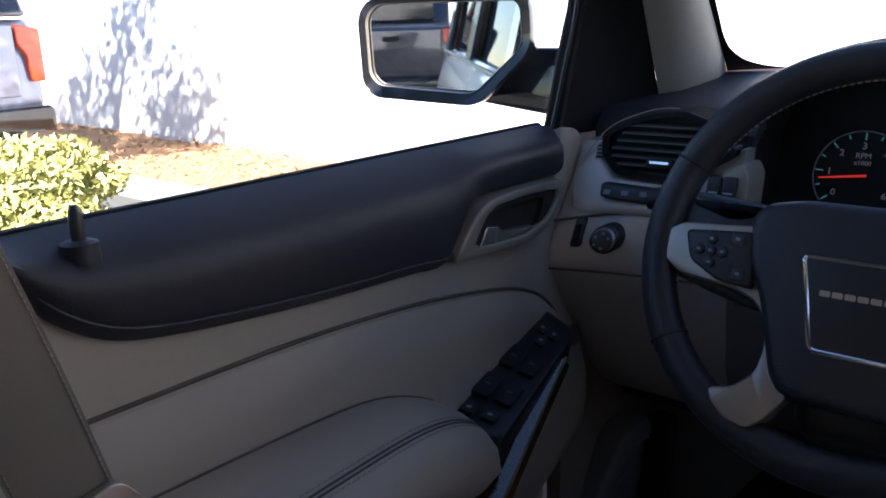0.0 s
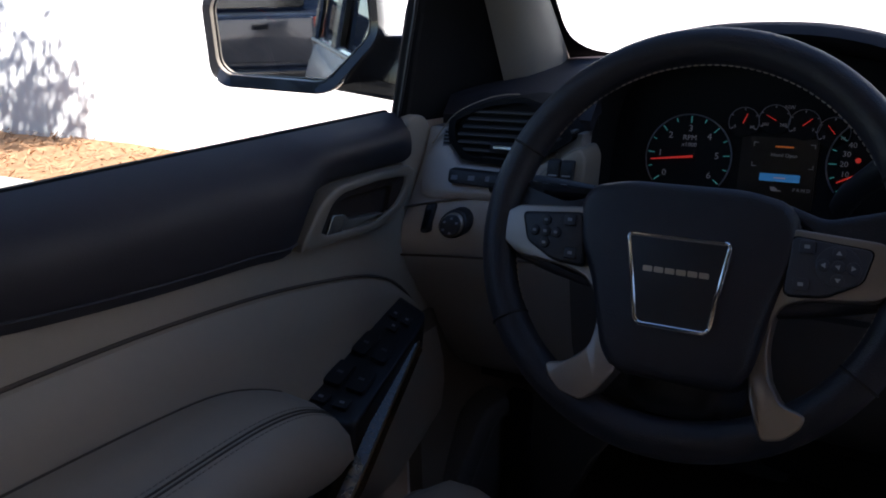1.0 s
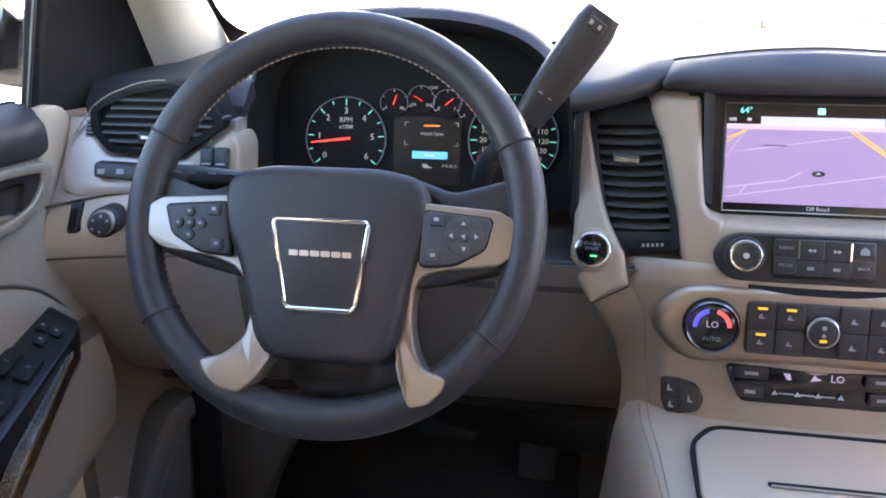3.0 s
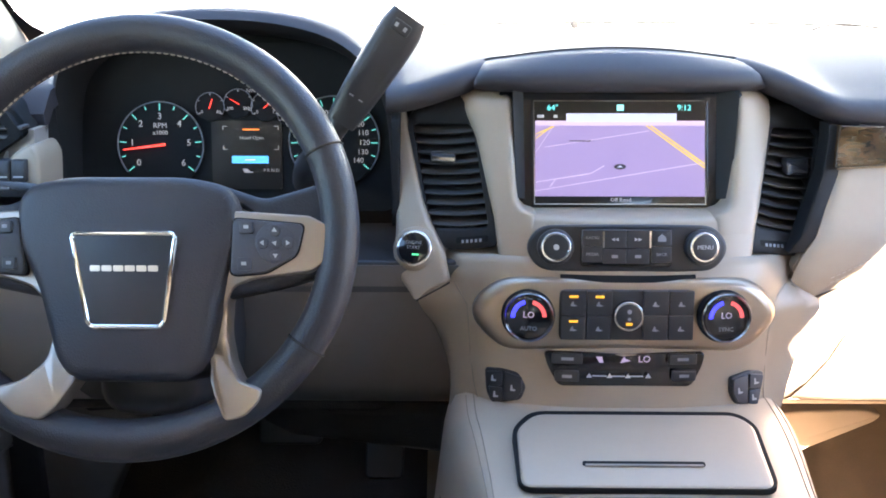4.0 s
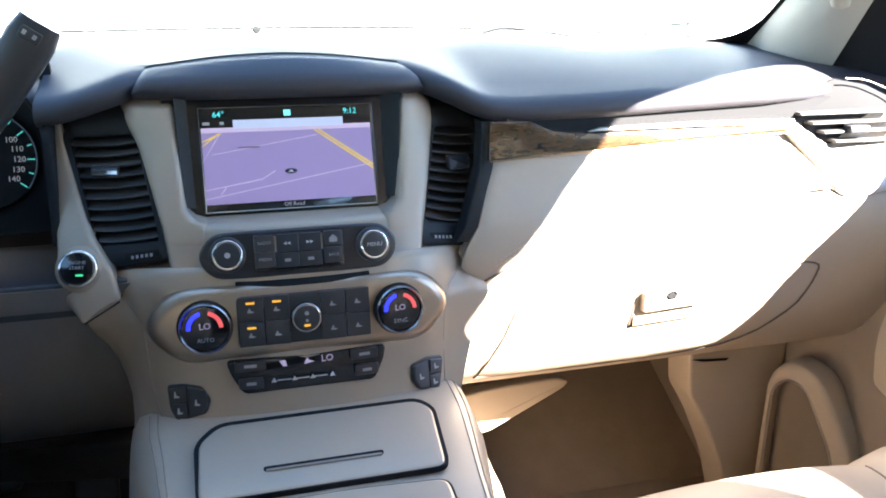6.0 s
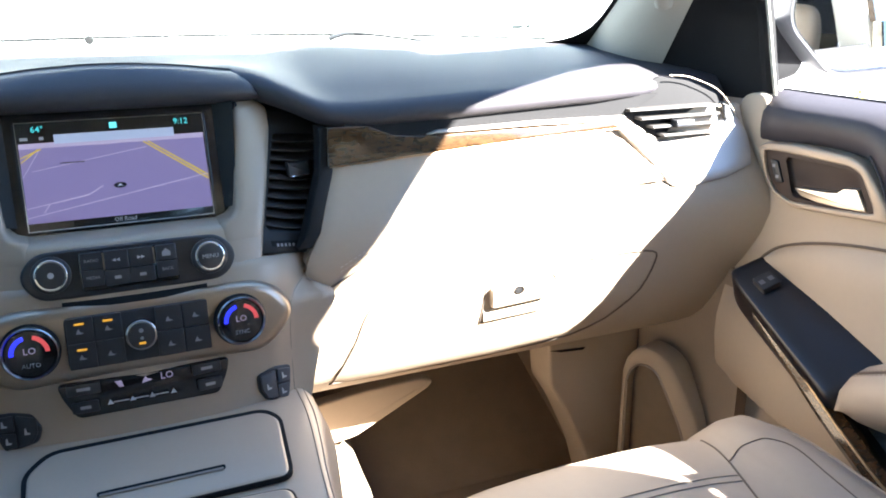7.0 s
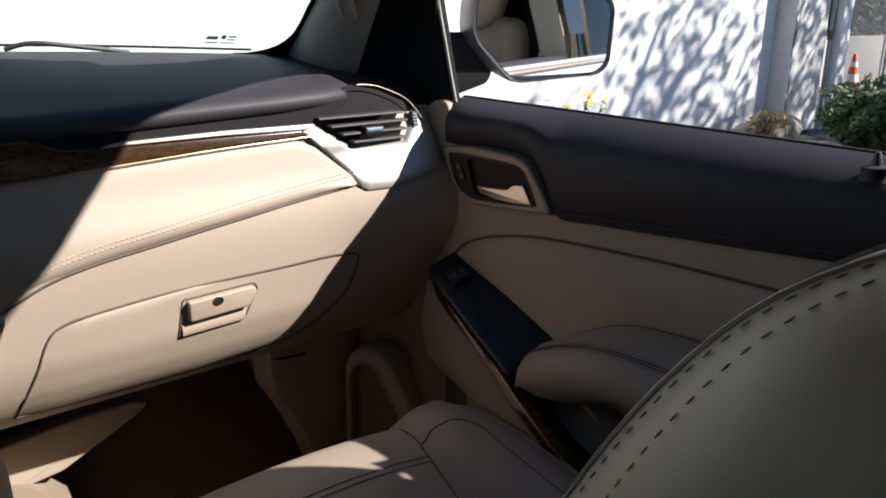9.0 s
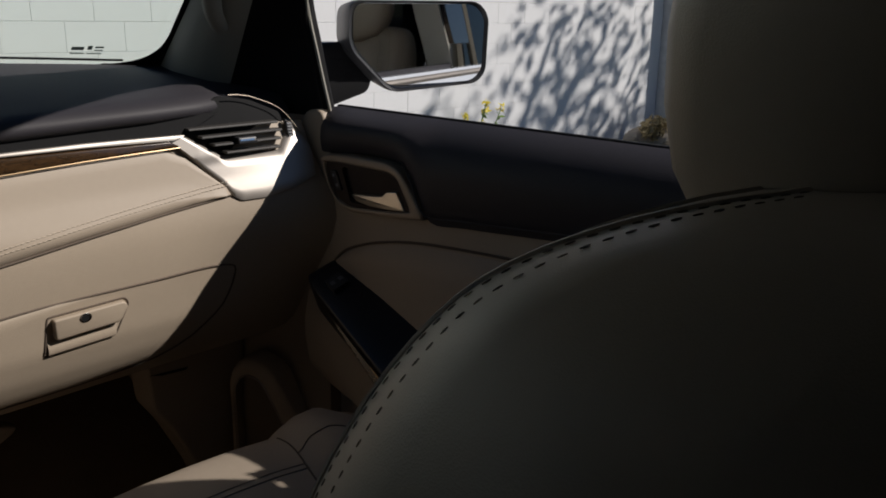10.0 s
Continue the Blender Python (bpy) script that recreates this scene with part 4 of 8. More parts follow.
        drop, lift = 0.0, 0.0
    else:
        outer = rounded([(-0.082, 1.283), (-0.16, 1.288), (-0.236, 1.286), (-0.262, 1.272), (-0.302, 1.222), (-0.27, 1.222), (-0.165, 1.214), (-0.118, 1.228), (-0.095, 1.252)], 0.014)
        inner = rounded([(-0.102, 1.272), (-0.16, 1.277), (-0.226, 1.276), (-0.243, 1.268), (-0.268, 1.233), (-0.17, 1.226), (-0.128, 1.238), (-0.110, 1.256)], 0.010)
        outer, inner = ([Vector((p.x, p.y + 0.004 + 0.009 * (1.288 - p.y) / 0.07)) for p in q] for q in (outer, inner))
        drop, lift = -0.002, 0.011
    deep = rounded([(-0.127, 1.269), (-0.222, 1.271), (-0.236, 1.264), (-0.257, 1.228), (-0.219, 1.224), (-0.146, 1.221)], 0.006)
    deep = [Vector((p.x + drop, p.y + lift * (0.3 + 0.7 * (1.275 - p.y) / 0.05))) for p in deep]
    mid = Vector((-0.19, 1.248 + lift * 0.6))
    outer, inner, deep = (around(q, mid, 72) for q in (outer, inner, deep))
    bez = bmesh.new()
    rings = [[fn(p.x, p.y, 0.0) for p in outer], [fn(p.x, p.y, 0.013) for p in outer]]
    rings += [[fn(*(p.lerp(q, f)), n) for p, q in zip(outer, inner)] for f, n in ((0.08, 0.0148), (0.25, 0.0158), (0.75, 0.0158), (0.94, 0.0150), (1.0, 0.0135))]
    rings += [[fn(q.x, q.y, 0.009) for q in inner]]
    add_rings(bez, rings, cap0=False, cap1=False)
    bezel = part("handle_bezel", bez, CHAMPAGNE, d, "champagne handle surround", sharp=50)
    cup = bmesh.new()
    rings = [[fn(p.x, p.y, n) for p in inner] for n in (0.008, 0.0115)]
    rings += [[fn(*(p.lerp(q, f)), n) for p, q in zip(inner, deep)] for f, n in ((0.9, 0.0117), (1.0, 0.0110))]
    rings += [[fn(*(mid + (q - mid) * f), n) for q in deep] for f, n in ((0.99, 0.006), (0.95, 0.0042))]
    add_rings(cup, rings, cap0=False)
    part("recess", cup, CUPBROWN, bezel, "dark brown recess", sharp=45)
    hd = rounded([(-0.149, 1.2335), (-0.200, 1.2385), (-0.213, 1.2405), (-0.221, 1.2475), (-0.240, 1.2505), (-0.2565, 1.2265), (-0.219, 1.2232), (-0.185, 1.2225), (-0.160, 1.2255)], 0.003)
    hd = [Vector((p.x + drop, p.y + lift)) for p in hd]
    part("door_handle", prism(hd, 0.002, 0.0135, fn, 0.0014), LEVER, d, "bright metal pull handle")
    if s > 0:
        lk = part("lock_switch", prism(rounded([(-0.105, 1.262), (-0.118, 1.2625), (-0.131, 1.236), (-0.119, 1.235)], 0.003), 0.011, 0.0145, fn, 0.0015), BLACK, d)
        for u, v in ((-0.1135, 1.2555), (-0.1210, 1.2425)):
            part("symbol", prism(box2(u - 0.0022, u + 0.0022, v - 0.002, v + 0.002), 0.0145, 0.0149, fn), INK, lk)
    # lock pin near the rear of the sill
    part("pin_collar", tube([(s * 0.800, -0.661, z) for z in (1.326, 1.3385, 1.3405)], [0.0125, 0.0120, 0.0070], 20), DARKPAD, d)
    part("lock_pin", tube([(s * 0.80, -0.661, z - (0.011 if s > 0 else 0)) for z in (1.338, 1.352, 1.359, 1.363)], [0.0045, 0.0048, 0.0040, 0.0022], 10), BLACK, d, "black lock pin")
    # speaker pocket low on the door
    part("map_pocket", prism(rounded(box2(-0.66, -0.14, 0.70, 0.88), 0.05), 0, 0.03, side_fn(s, 0.775), 0.02), BEIGE, d)
    # window with its front frame
    rows = [[(s * (0.838 - 0.12 * k), y - 0.10 * k * (1 if y < -0.2 else 0.3), 1.34 + 0.44 * k) for k in (0, 0.33, 0.66, 1)] for y in (-0.75, -0.4, -0.06)]
    g = part("window_pane", shell(rows, 0.004, (-s, 0, 0)), WINDGLASS, d, "clear side window")
    g.visible_shadow = False
    if s > 0:
        bpy.data.objects.remove(g)      # lowered on this side
    part("window_frame", tube(curve_through([(s * 0.822, -0.062, 1.325), (s * 0.806, -0.055, 1.42), (s * 0.79, -0.055, 1.51), (s * 0.775, -0.115, 1.560), (s * 0.762, -0.20, 1.620), (s * 0.752, -0.31, 1.690), (s * 0.745, -0.46, 1.786)], 5), 0.011, 8), MATTBLACK, d, "black window frame")
    rows = [[(s * x, y, z) for x, z in ((0.770, 1.789), (0.757, 1.797), (0.735, 1.822))] for y in (-0.95, -0.7, -0.55, -0.42)]
    part("frame_top", shell(rows, 0.025, (-s, 0, 0)), BLACK, d, "black upper window frame")
    corner = curve_through([(-0.60, 1.792, 0), (-0.66, 1.786, 0), (-0.71, 1.772, 0), (-0.75, 1.746, 0), (-0.785, 1.70, 0), (-0.81, 1.64, 0), (-0.83, 1.56, 0)], 4)
    part("frame_corner", prism([(p.x, p.y) for p in corner] + [(-0.90, 1.56), (-0.90, 1.815), (-0.60, 1.815)], -0.012, 0.0, lambda u, v, n: Vector((s * (0.818 - 0.25 * (v - 1.5) + n), u, v))), BLACK, d, "black rounded window frame corner")
    part("frame_lip", tube(curve_through([(s * 0.815, -0.074, 1.335), (s * 0.799, -0.067, 1.42), (s * 0.783, -0.067, 1.505), (s * 0.768, -0.125, 1.556)], 5), 0.0025, 6), PILLAR if s > 0 else BLACK, d)
    # front end of the trim against the dashboard
    fn2 = side_fn(s, 0.802)
    poly = rounded([(-0.075, 1.345), (-0.03, 1.338), (-0.02, 1.30), (-0.055, 1.24), (-0.11, 1.20), (-0.10, 1.12), (-0.03, 1.0), (0.0, 0.95), (-0.2, 0.95), (-0.2, 1.24), (-0.08, 1.29)], 0.02)
    part("front_flank", prism(poly, -0.03, 0.004, fn2, 0.004), BEIGE, d)


def build_mirror(s):
    d = thing("door_mirror", (s * 0.9, 0.03, 1.36), "black exterior door mirror with chrome edge", "mirror", "door mirrors")
    big = 1.0 if s < 0 else 1.08
    m = pose(s * (1.068 if s < 0 else 1.094), 0.035, 1.440 if s < 0 else 1.432, 90, 0, 0) @ pose(0, 0, 0, 0, -s * (16 if s < 0 else 20), 0)
    g = m @ pose(0, 0, -0.012, 0, -s * (5.2 if s < 0 else 15), 0)
    fn = lambda u, v, n: m @ Vector((s * u, v, n))
    out = rounded([(-0.132, 0.060), (-0.136, -0.01), (-0.055, -0.082), (0.108, -0.070), (0.126, -0.052), (0.130, 0.040), (0.110, 0.062)], 0.024)
    out = [p * big for p in out]
    if s > 0:
        out = [Vector((p.x * (0.88 if p.x < 0 else 1.0), p.y)) for p in out]
    inner = [p * 0.925 for p in out]
    if s < 0:
        out = rounded([(-0.138, 0.062), (-0.142, -0.012), (-0.060, -0.092), (0.106, -0.080), (0.124, -0.060), (0.128, 0.040), (0.108, 0.064)], 0.024)
        inner = rounded([(-0.122, 0.054), (-0.126, -0.008), (-0.052, -0.074), (0.098, -0.062), (0.113, -0.046), (0.116, 0.036), (0.100, 0.054)], 0.018)
    rings = [[fn(p.x * f, p.y * f, n) for p in out] for f, n in ((0.35, -0.13), (0.72, -0.115), (0.93, -0.07), (1.0, -0.01), (1.0, 0.008), (0.99, 0.013), (0.982, 0.012))]
    rings += [[fn(p.x * f, p.y * f, n) for p in inner] for f, n in ((1.012, 0.008), (1.003, 0.003), (1.0, -0.06))]
    bm = bmesh.new()
    add_rings(bm, rings)
    h = part("housing", bm, GLOSSBLACK if s < 0 else BLACK, d, "black mirror housing")
    rings = [[fn(p.x * f, p.y * f, n) for p in inner] for f, n in ((1.008, 0.006), (1.004, 0.009), (0.997, 0.008), (0.994, 0.002))]
    bm = bmesh.new()
    add_rings(bm, rings, cap0=False, cap1=False)
    part("bright_edge", bm, DIMCHROME if s > 0 else SATIN, h)
    part("mirror_glass", prism([p * 0.997 for p in inner], -0.003, 0.0, lambda u, v, n: g @ Vector((s * u, v, n))), MIRROR, d, "reflecting mirror glass")
    foot = [(1.075, 1.350), (0.90, 1.330)] if s < 0 else [(1.065, 1.338), (0.98, 1.318), (0.88, 1.306)]
    part("mirror_arm", prism(rounded([(0.80, 1.318 if s < 0 else 1.298), (0.80, 1.423), (0.88, 1.428), (1.02, 1.428), (1.09, 1.400)] + foot, 0.014), -0.02, 0.03, lambda u, v, n: Vector((s * u, (0.13 if s < 0 else 0.15) - n, v)), 0.012), GLOSSBLACK, d, "black mirror arm")


def build_glass_mark():
    """Small printed bars low in the corner of the windscreen."""
    t = thing("glass_mark", ws_point(0.61, 0.06), "small printed mark on the windscreen glass", "marking")
    at = lambda u, v, n: ws_point(0.585 + u * 0.65, 0.045 + v) + Vector((0, -0.004 - n, -0.004 - n))
    for u0, u1, v0, v1 in ((0.0, 0.026, 0.018, 0.030), (0.034, 0.044, 0.020, 0.034), (0.05, 0.068, 0.026, 0.032), (0.05, 0.068, 0.016, 0.020), (0.0, 0.030, 0.004, 0.008), (0.036, 0.068, 0.004, 0.008)):
        part("print_bar", prism(box2(u0, u1, v0, v1), 0, 0.0004, at), PRINTGREY, t)


PRINTGREY = material("grey_glass_print", (0.36, 0.46, 0.43), 0.8)
build_shell()
build_windscreen()
build_glass_mark()
build_door(-1)
build_door(1)
build_mirror(-1)
build_mirror(1)

# ---- dashboard ----
def lerp_table(pts, z):
    if z <= pts[0][0]:
        return pts[0][1]
    for (a, xa), (b, xb) in zip(pts, pts[1:]):
        if z <= b:
            return xa + (xb - xa) * (z - a) / (b - a)
    return pts[-1][1]


def ease(t):
    t = max(0.0, min(1.0, t))
    return t * t * (3 - 2 * t)


FACE = [(0.94, 0.125), (0.962, 0.080), (0.980, 0.042), (1.0, 0.009), (1.02, -0.012), (1.045, -0.028), (1.08, -0.042), (1.13, -0.050), (1.18, -0.056), (1.22, -0.054), (1.26, -0.04), (1.30, -0.03), (1.34, -0.02)]


def dash_face(x, z):
    """The rear face of the lower dashboard: y at (x, z). It swells towards the doors."""
    y = lerp_table(FACE, z)
    e = max(0.0, (abs(x) - 0.58) / 0.20)
    return y - 0.045 * e * e * math.exp(-((z - 1.19) / 0.09) ** 2)


def dash_fn(x, z, n):
    return Vector((x, dash_face(x, z) - n, z))


SILVER = material("silver_trim", (0.49, 0.45, 0.41), 0.45, metal=0.55, vary=0.03, scale=60)


def build_dashboard():
    d = thing("dashboard", (0, 0.1, 0.98), "beige and dark padded car dashboard with wood and satin trim", "dashboard")
    zs = [0.981, 0.990, 1.0, 1.01, 1.02, 1.032, 1.045, 1.06, 1.08, 1.10, 1.13, 1.16, 1.19, 1.22, 1.25, 1.28, 1.30, 1.325]
    beside = [(0.992, 0.150), (1.03, 0.156), (1.05, 0.162), (1.097, 0.178), (1.15, 0.192), (1.16, 0.186), (1.19, 0.176), (1.20, 0.179), (1.221, 0.193), (1.282, 0.2155), (1.317, 0.2200)]
    # the knee panel's taupe carries the shade under the dash
    for x0, x1, ztop, label in ((0.207, 0.795, 1.33, "beige passenger side dashboard"), (-0.795, -0.600, 1.33, "satin grey-beige dashboard end"), (-0.600, -0.165, 1.20, "taupe knee panel, shade in its colour")):
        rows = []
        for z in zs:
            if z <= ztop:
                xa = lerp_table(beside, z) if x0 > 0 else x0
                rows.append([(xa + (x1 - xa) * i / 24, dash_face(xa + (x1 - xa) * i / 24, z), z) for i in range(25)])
        part("lower_body", shell(rows, 0.03, (0, 1, 0)), SHADETAUPE if "knee" in label else SILVER if "end" in label else BEIGE, d, label)
    part("knee_ledge", prism(rounded(box2(-0.600, -0.165, -0.054, 0.09), 0.01), -0.03, 0.004, flat_fn(1.19), 0.004), BLACK, d)
    # dark top: from the front edge up to the windscreen
    def top_z(x, q):
        return 1.352 + 0.057 * q ** 0.8 - 0.02 * (x / 0.8) ** 2 * q - (0.016 * min(1, max(0, (-0.13 - x) / 0.10)) * (1 - q) if x > -0.25 else 0)
    for x0, x1, q0 in ((-0.795, -0.600, 0.0), (-0.600, -0.240, 0.72), (0.640, 0.795, 0.0)):
        cols = [x0 + (x1 - x0) * i / 20 for i in range(21)]
        rows = []
        for i in range(13):
            q = q0 + (1 - q0) * i / 12
            rows.append([(x, 0.0 + (0.315 - 0.06 * (x / 0.7) ** 2) * q, top_z(x, q) - (0.015 if i == 0 else 0)) for x in cols])
        part("top", shell(rows, 0.02, (0, 0, -1)), DARKPAD, d, "dark soft dashboard top")
    # padded top: a rounded lip, two raised lobes and a shallow channel between them
    lip_y = [(-0.242, 0.006), (-0.20, 0.001), (-0.170, 0.004), (-0.148, 0.016), (-0.130, 0.032), (0.126, 0.032), (0.145, 0.014), (0.163, -0.004), (0.19, -0.020), (0.215, -0.028), (0.26, -0.034), (0.34, -0.038), (0.56, -0.036), (0.63, -0.030), (0.672, -0.018), (0.690, 0.002), (0.700, 0.03)]
    lip_z = [(-0.242, 1.3375), (-0.22, 1.340), (-0.194, 1.3475), (-0.165, 1.357), (-0.148, 1.361), (0.0, 1.358), (0.132, 1.365), (0.163, 1.357), (0.195, 1.343), (0.212, 1.3335), (0.23, 1.330), (0.26, 1.3295), (0.35, 1.3325), (0.50, 1.3375), (0.63, 1.3415), (0.70, 1.3450)]
    rows = []
    for k in range(95):
        x = -0.242 + 0.942 * k / 94
        y0, z0 = sum(lerp_table(lip_y, x + e) for e in (-0.008, 0, 0.008)) / 3, sum(lerp_table(lip_z, x + e) for e in (-0.010, 0, 0.010)) / 3
        yb, zb = 0.316 - 0.06 * (x / 0.7) ** 2, 1.407 - 0.015 * (x / 0.7) ** 2
        whole = ease((0.702 - x) / 0.03) ** 0.6 if x > 0.672 else 1.0
        sec = []
        for dy, dz in ((0.05, -0.004), (0.012, -0.003), (0.003, 0.002), (0.0, 0.009), (0.003, 0.016), (0.011, 0.022), (0.024, 0.026), (0.04, 0.029)):
            sec.append(Vector((x, y0 + dy, z0 + dz * (0.3 + 0.7 * whole))))
        for f in (0.08, 0.16, 0.25, 0.35, 0.45, 0.55, 0.65, 0.75, 0.85, 0.93, 0.97, 1.0):
            y = y0 + 0.04 + (yb - y0 - 0.04) * f
            z = z0 + 0.029 + (zb - z0 - 0.029) * math.sin(f * math.pi / 2) ** 0.95
            inside = ease((x + 0.150 + 0.30 * y) / 0.05) * ease((0.160 + 0.36 * y - x) / 0.05)
            z -= 0.010 * inside * ease(f * 3) * (1 - 0.6 * f)
            base = top_z(x, y / 0.3) - 0.001 if y > 0 else z
            sec.append(Vector((x, y, base + (z - base) * whole if x > 0.672 else z)))
        rows.append(sec)
    bm = bmesh.new()
    add_sheet(bm, rows)
    part("passenger_pad", bm, DARKPAD, d, "dark soft dashboard top with raised lobes", sharp=80)
    # dark slit with the defroster grille under the pad
    part("slit", prism([(0.235, 1.318), (0.30, 1.316), (0.60, 1.318), (0.66, 1.345), (0.235, 1.345)], -0.03, 0.006, dash_fn), MATTBLACK, d)
    for k in range(34):
        x = 0.335 + k * 0.0078
        part("grille_tooth", prism(box2(x, x + 0.0022, 1.3238, 1.3265), 0.004, 0.0066, dash_fn), MATTBLACK, d)
    # wood veneer strip
    wood = [(0.2145, 1.3310), (0.2105, 1.2905), (0.256, 1.2930), (0.34, 1.2965), (0.472, 1.303), (0.592, 1.3065), (0.582, 1.3145), (0.473, 1.3155), (0.36, 1.3155), (0.310, 1.3160), (0.286, 1.3195), (0.266, 1.3285), (0.258, 1.3310)]
    part("wood_strip", prism(wood, -0.02, 0.0105, dash_fn, 0.002), WOOD, d, "glossy burl wood strip")
    part("strip_edge", tube(curve_through([dash_fn(x, z, 0.0095) for x, z in ((0.2125, 1.2895), (0.34, 1.2955), (0.472, 1.302), (0.594, 1.3055))], 4), 0.0008, 6), BRONZE, d)
    part("silver_band", prism([(0.33, 1.3165), (0.345, 1.3168), (0.473, 1.3173), (0.588, 1.3148), (0.602, 1.3210), (0.473, 1.3225), (0.345, 1.3205)], -0.01, 0.0115, dash_fn, 0.001), SILVER, d)
    # leather pad
    low = curve_through([(0.200, 1.155, 0), (0.222, 1.166, 0), (0.258, 1.183, 0), (0.31, 1.194, 0), (0.38, 1.2035, 0), (0.46, 1.2145, 0), (0.545, 1.225, 0), (0.646, 1.236, 0), (0.655, 1.240, 0)], 4)
    toprow = lambda x: 1.288 + 0.016 * min(1, max(0, (x - 0.2) / 0.38)) - max(0, x - 0.585) * 0.86
    rows = []
    for p in low:
        x = p.x
        t = toprow(x)
        sec = []
        for k in range(13):
            q = k / 12
            z = p.y + (t - p.y) * q
            n = 0.006 + 0.001 * (1 - q) ** 2
            if q < 0.09:
                n *= math.sin((q / 0.09) * math.pi / 2) ** 0.7
            if q > 0.97:
                n *= 0.8
            end = min(1, max(0, (0.657 - x) / 0.012)) ** 0.5
            end *= min(1, max(0.3, (x - 0.196) / 0.012)) ** 0.5
            if x < 0.28:
                xl = lerp_table([(1.155, 0.203), (1.175, 0.174), (1.19, 0.178), (1.20, 0.182), (1.221, 0.195), (1.282, 0.2165), (1.317, 0.221)], z)
                sec.append(dash_fn(xl + (x - 0.200) * (0.28 - xl) / 0.08, z, n * end))
            else:
                sec.append(dash_fn(x, z, n * end))
        rows.append(sec)
    bm = bmesh.new()
    add_sheet(bm, rows)
    pad = part("leather_pad", bm, LEATHER, d, "stitched beige leather dash pad", sharp=80)
    part("pad_gap", tube([dash_fn(p.x, p.y - 0.001, 0.001) for p in low], 0.0014, 6), SOFTSEAM, pad)
    for off in (0.014, 0.019):
        stitches("stitching", [dash_fn(p.x, p.y + off, 0.0072 + 0.0006 - off * 0.03) for p in low[3:-3]], pad, THREAD, 0.006, 0.0042)
    zf = (1.206, 1.221, 1.25, 1.282, 1.30, 1.317, 1.331)
    edge = [(lerp_table(beside, z) - 0.014, z) for z in zf] + [(lerp_table(beside, z) + 0.0012, z) for z in reversed(zf)]
    part("vent_filler", prism(edge, -0.02, 0.0035, dash_fn, 0.0008), VENTBLACK, d, "black edge beside the centre vent")
    # end panels with vents, one at each door
    for s in (-1, 1):
        fn = (lambda u, v, n, s=s: Vector((s * u, -0.030 - n + max(0, v - 1.29) * 0.25 + max(0, 0.62 - u) * 0.1, v)))
        upper = [(0.560, 1.3185), (0.600, 1.3215), (0.657, 1.2855), (0.742, 1.2875), (0.762, 1.311), (0.768, 1.326), (0.786, 1.306), (0.790, 1.291)]
        lower = [(0.560, 1.3170), (0.588, 1.309), (0.648, 1.250), (0.656, 1.236), (0.668, 1.2285), (0.700, 1.2290), (0.745, 1.2370), (0.785, 1.252), (0.790, 1.285)]
        rows = []
        for k in range(70):
            x = 0.560 + 0.230 * k / 69
            if s < 0 and x < 0.625:
                continue
            z0, z1 = lerp_table(lower, x), lerp_table(upper, x)
            if s < 0:
                z0 = min(max(z0, 1.247), z1 - 0.002)
            sec = []
            for j in range(9):
                z = z0 + (z1 - z0) * j / 8
                edge = 0.004 * (1 if j in (0, 8) else 0)
                sec.append(Vector((s * x, min(fn(x, z, 0.013).y, dash_face(x, z) - 0.007) + edge, z)))
            rows.append(sec)
        part("vent_panel", shell(rows, 0.03, (0, 1, 0)), SILVER, d, "satin end panel below the vent", sharp=60)
        hole = rounded([(0.603, 1.322), (0.657, 1.287), (0.740, 1.290), (0.762, 1.312), (0.764, 1.337), (0.715, 1.358), (0.668, 1.365), (0.625, 1.352)], 0.008)
        vent = part("air_vent", prism(hole, -0.04, 0.0050 if s > 0 else 0.0150, fn, 0.001), MATTBLACK, d, "black air vent")
        if s < 0:
            small = [Vector((0.690 + (p.x - 0.690) * 0.87, 1.327 + (p.y - 1.327) * 0.84)) for p in hole]
            bm = bmesh.new()
            add_rings(bm, [[fn(p.x, p.y, n) for p in q] for q, n in ((hole, 0.003), (hole, 0.019), (hole, 0.0205), (small, 0.0215), (small, 0.0055))], cap0=False, cap1=False)
            part("vent_bezel", bm, MATTBLACK, vent)
        for k in range(4 if s > 0 else 7):
            v = 1.2935 + k * (0.0112 if s > 0 else 0.0088)
            x0, x1 = (0.657 - (v - 1.287) * 1.45 + 0.008 if k < 5 else 0.586 + k * 0.006), 0.742 + (v - 1.29) * 0.35 - max(0, v - 1.318) * 1.0
            part("slat", prism(rounded(box2(x0, x1, v - 0.0018, v + 0.0018), 0.001, 2), 0.0045, 0.0205, fn, 0.001, seg=1), SLAT, vent)
        tab = part("tab", prism(rounded(box2(0.672, 0.702, 1.3035, 1.3125), 0.002), 0.015, 0.028, fn, 0.002), BLACK, vent)
        part("tab_edge", prism(box2(0.675, 0.697, 1.3075, 1.3100), 0.0275, 0.0285, fn), CHROME, tab)
        wheel = part("vent_wheel", prism(rounded([(0.760, 1.307), (0.772, 1.302), (0.770, 1.322), (0.760, 1.330)], 0.003), 0.012, 0.0175, fn, 0.002), BLACK, d)
        for k in range(5):
            part("ridge", prism(box2(0.762, 0.770, 1.3055 + k * 0.0042, 1.307 + k * 0.0042), 0.0170, 0.0185, fn), INK, wheel)
        # bright line arching over the vent
        part("vent_arch", tube(curve_through([fn(u, v, 0.016) for u, v in ((0.676, 1.367), (0.695, 1.366), (0.72, 1.360), (0.758, 1.342), (0.786, 1.306))], 5), 0.0008, 6), CHAMPAGNE, d)
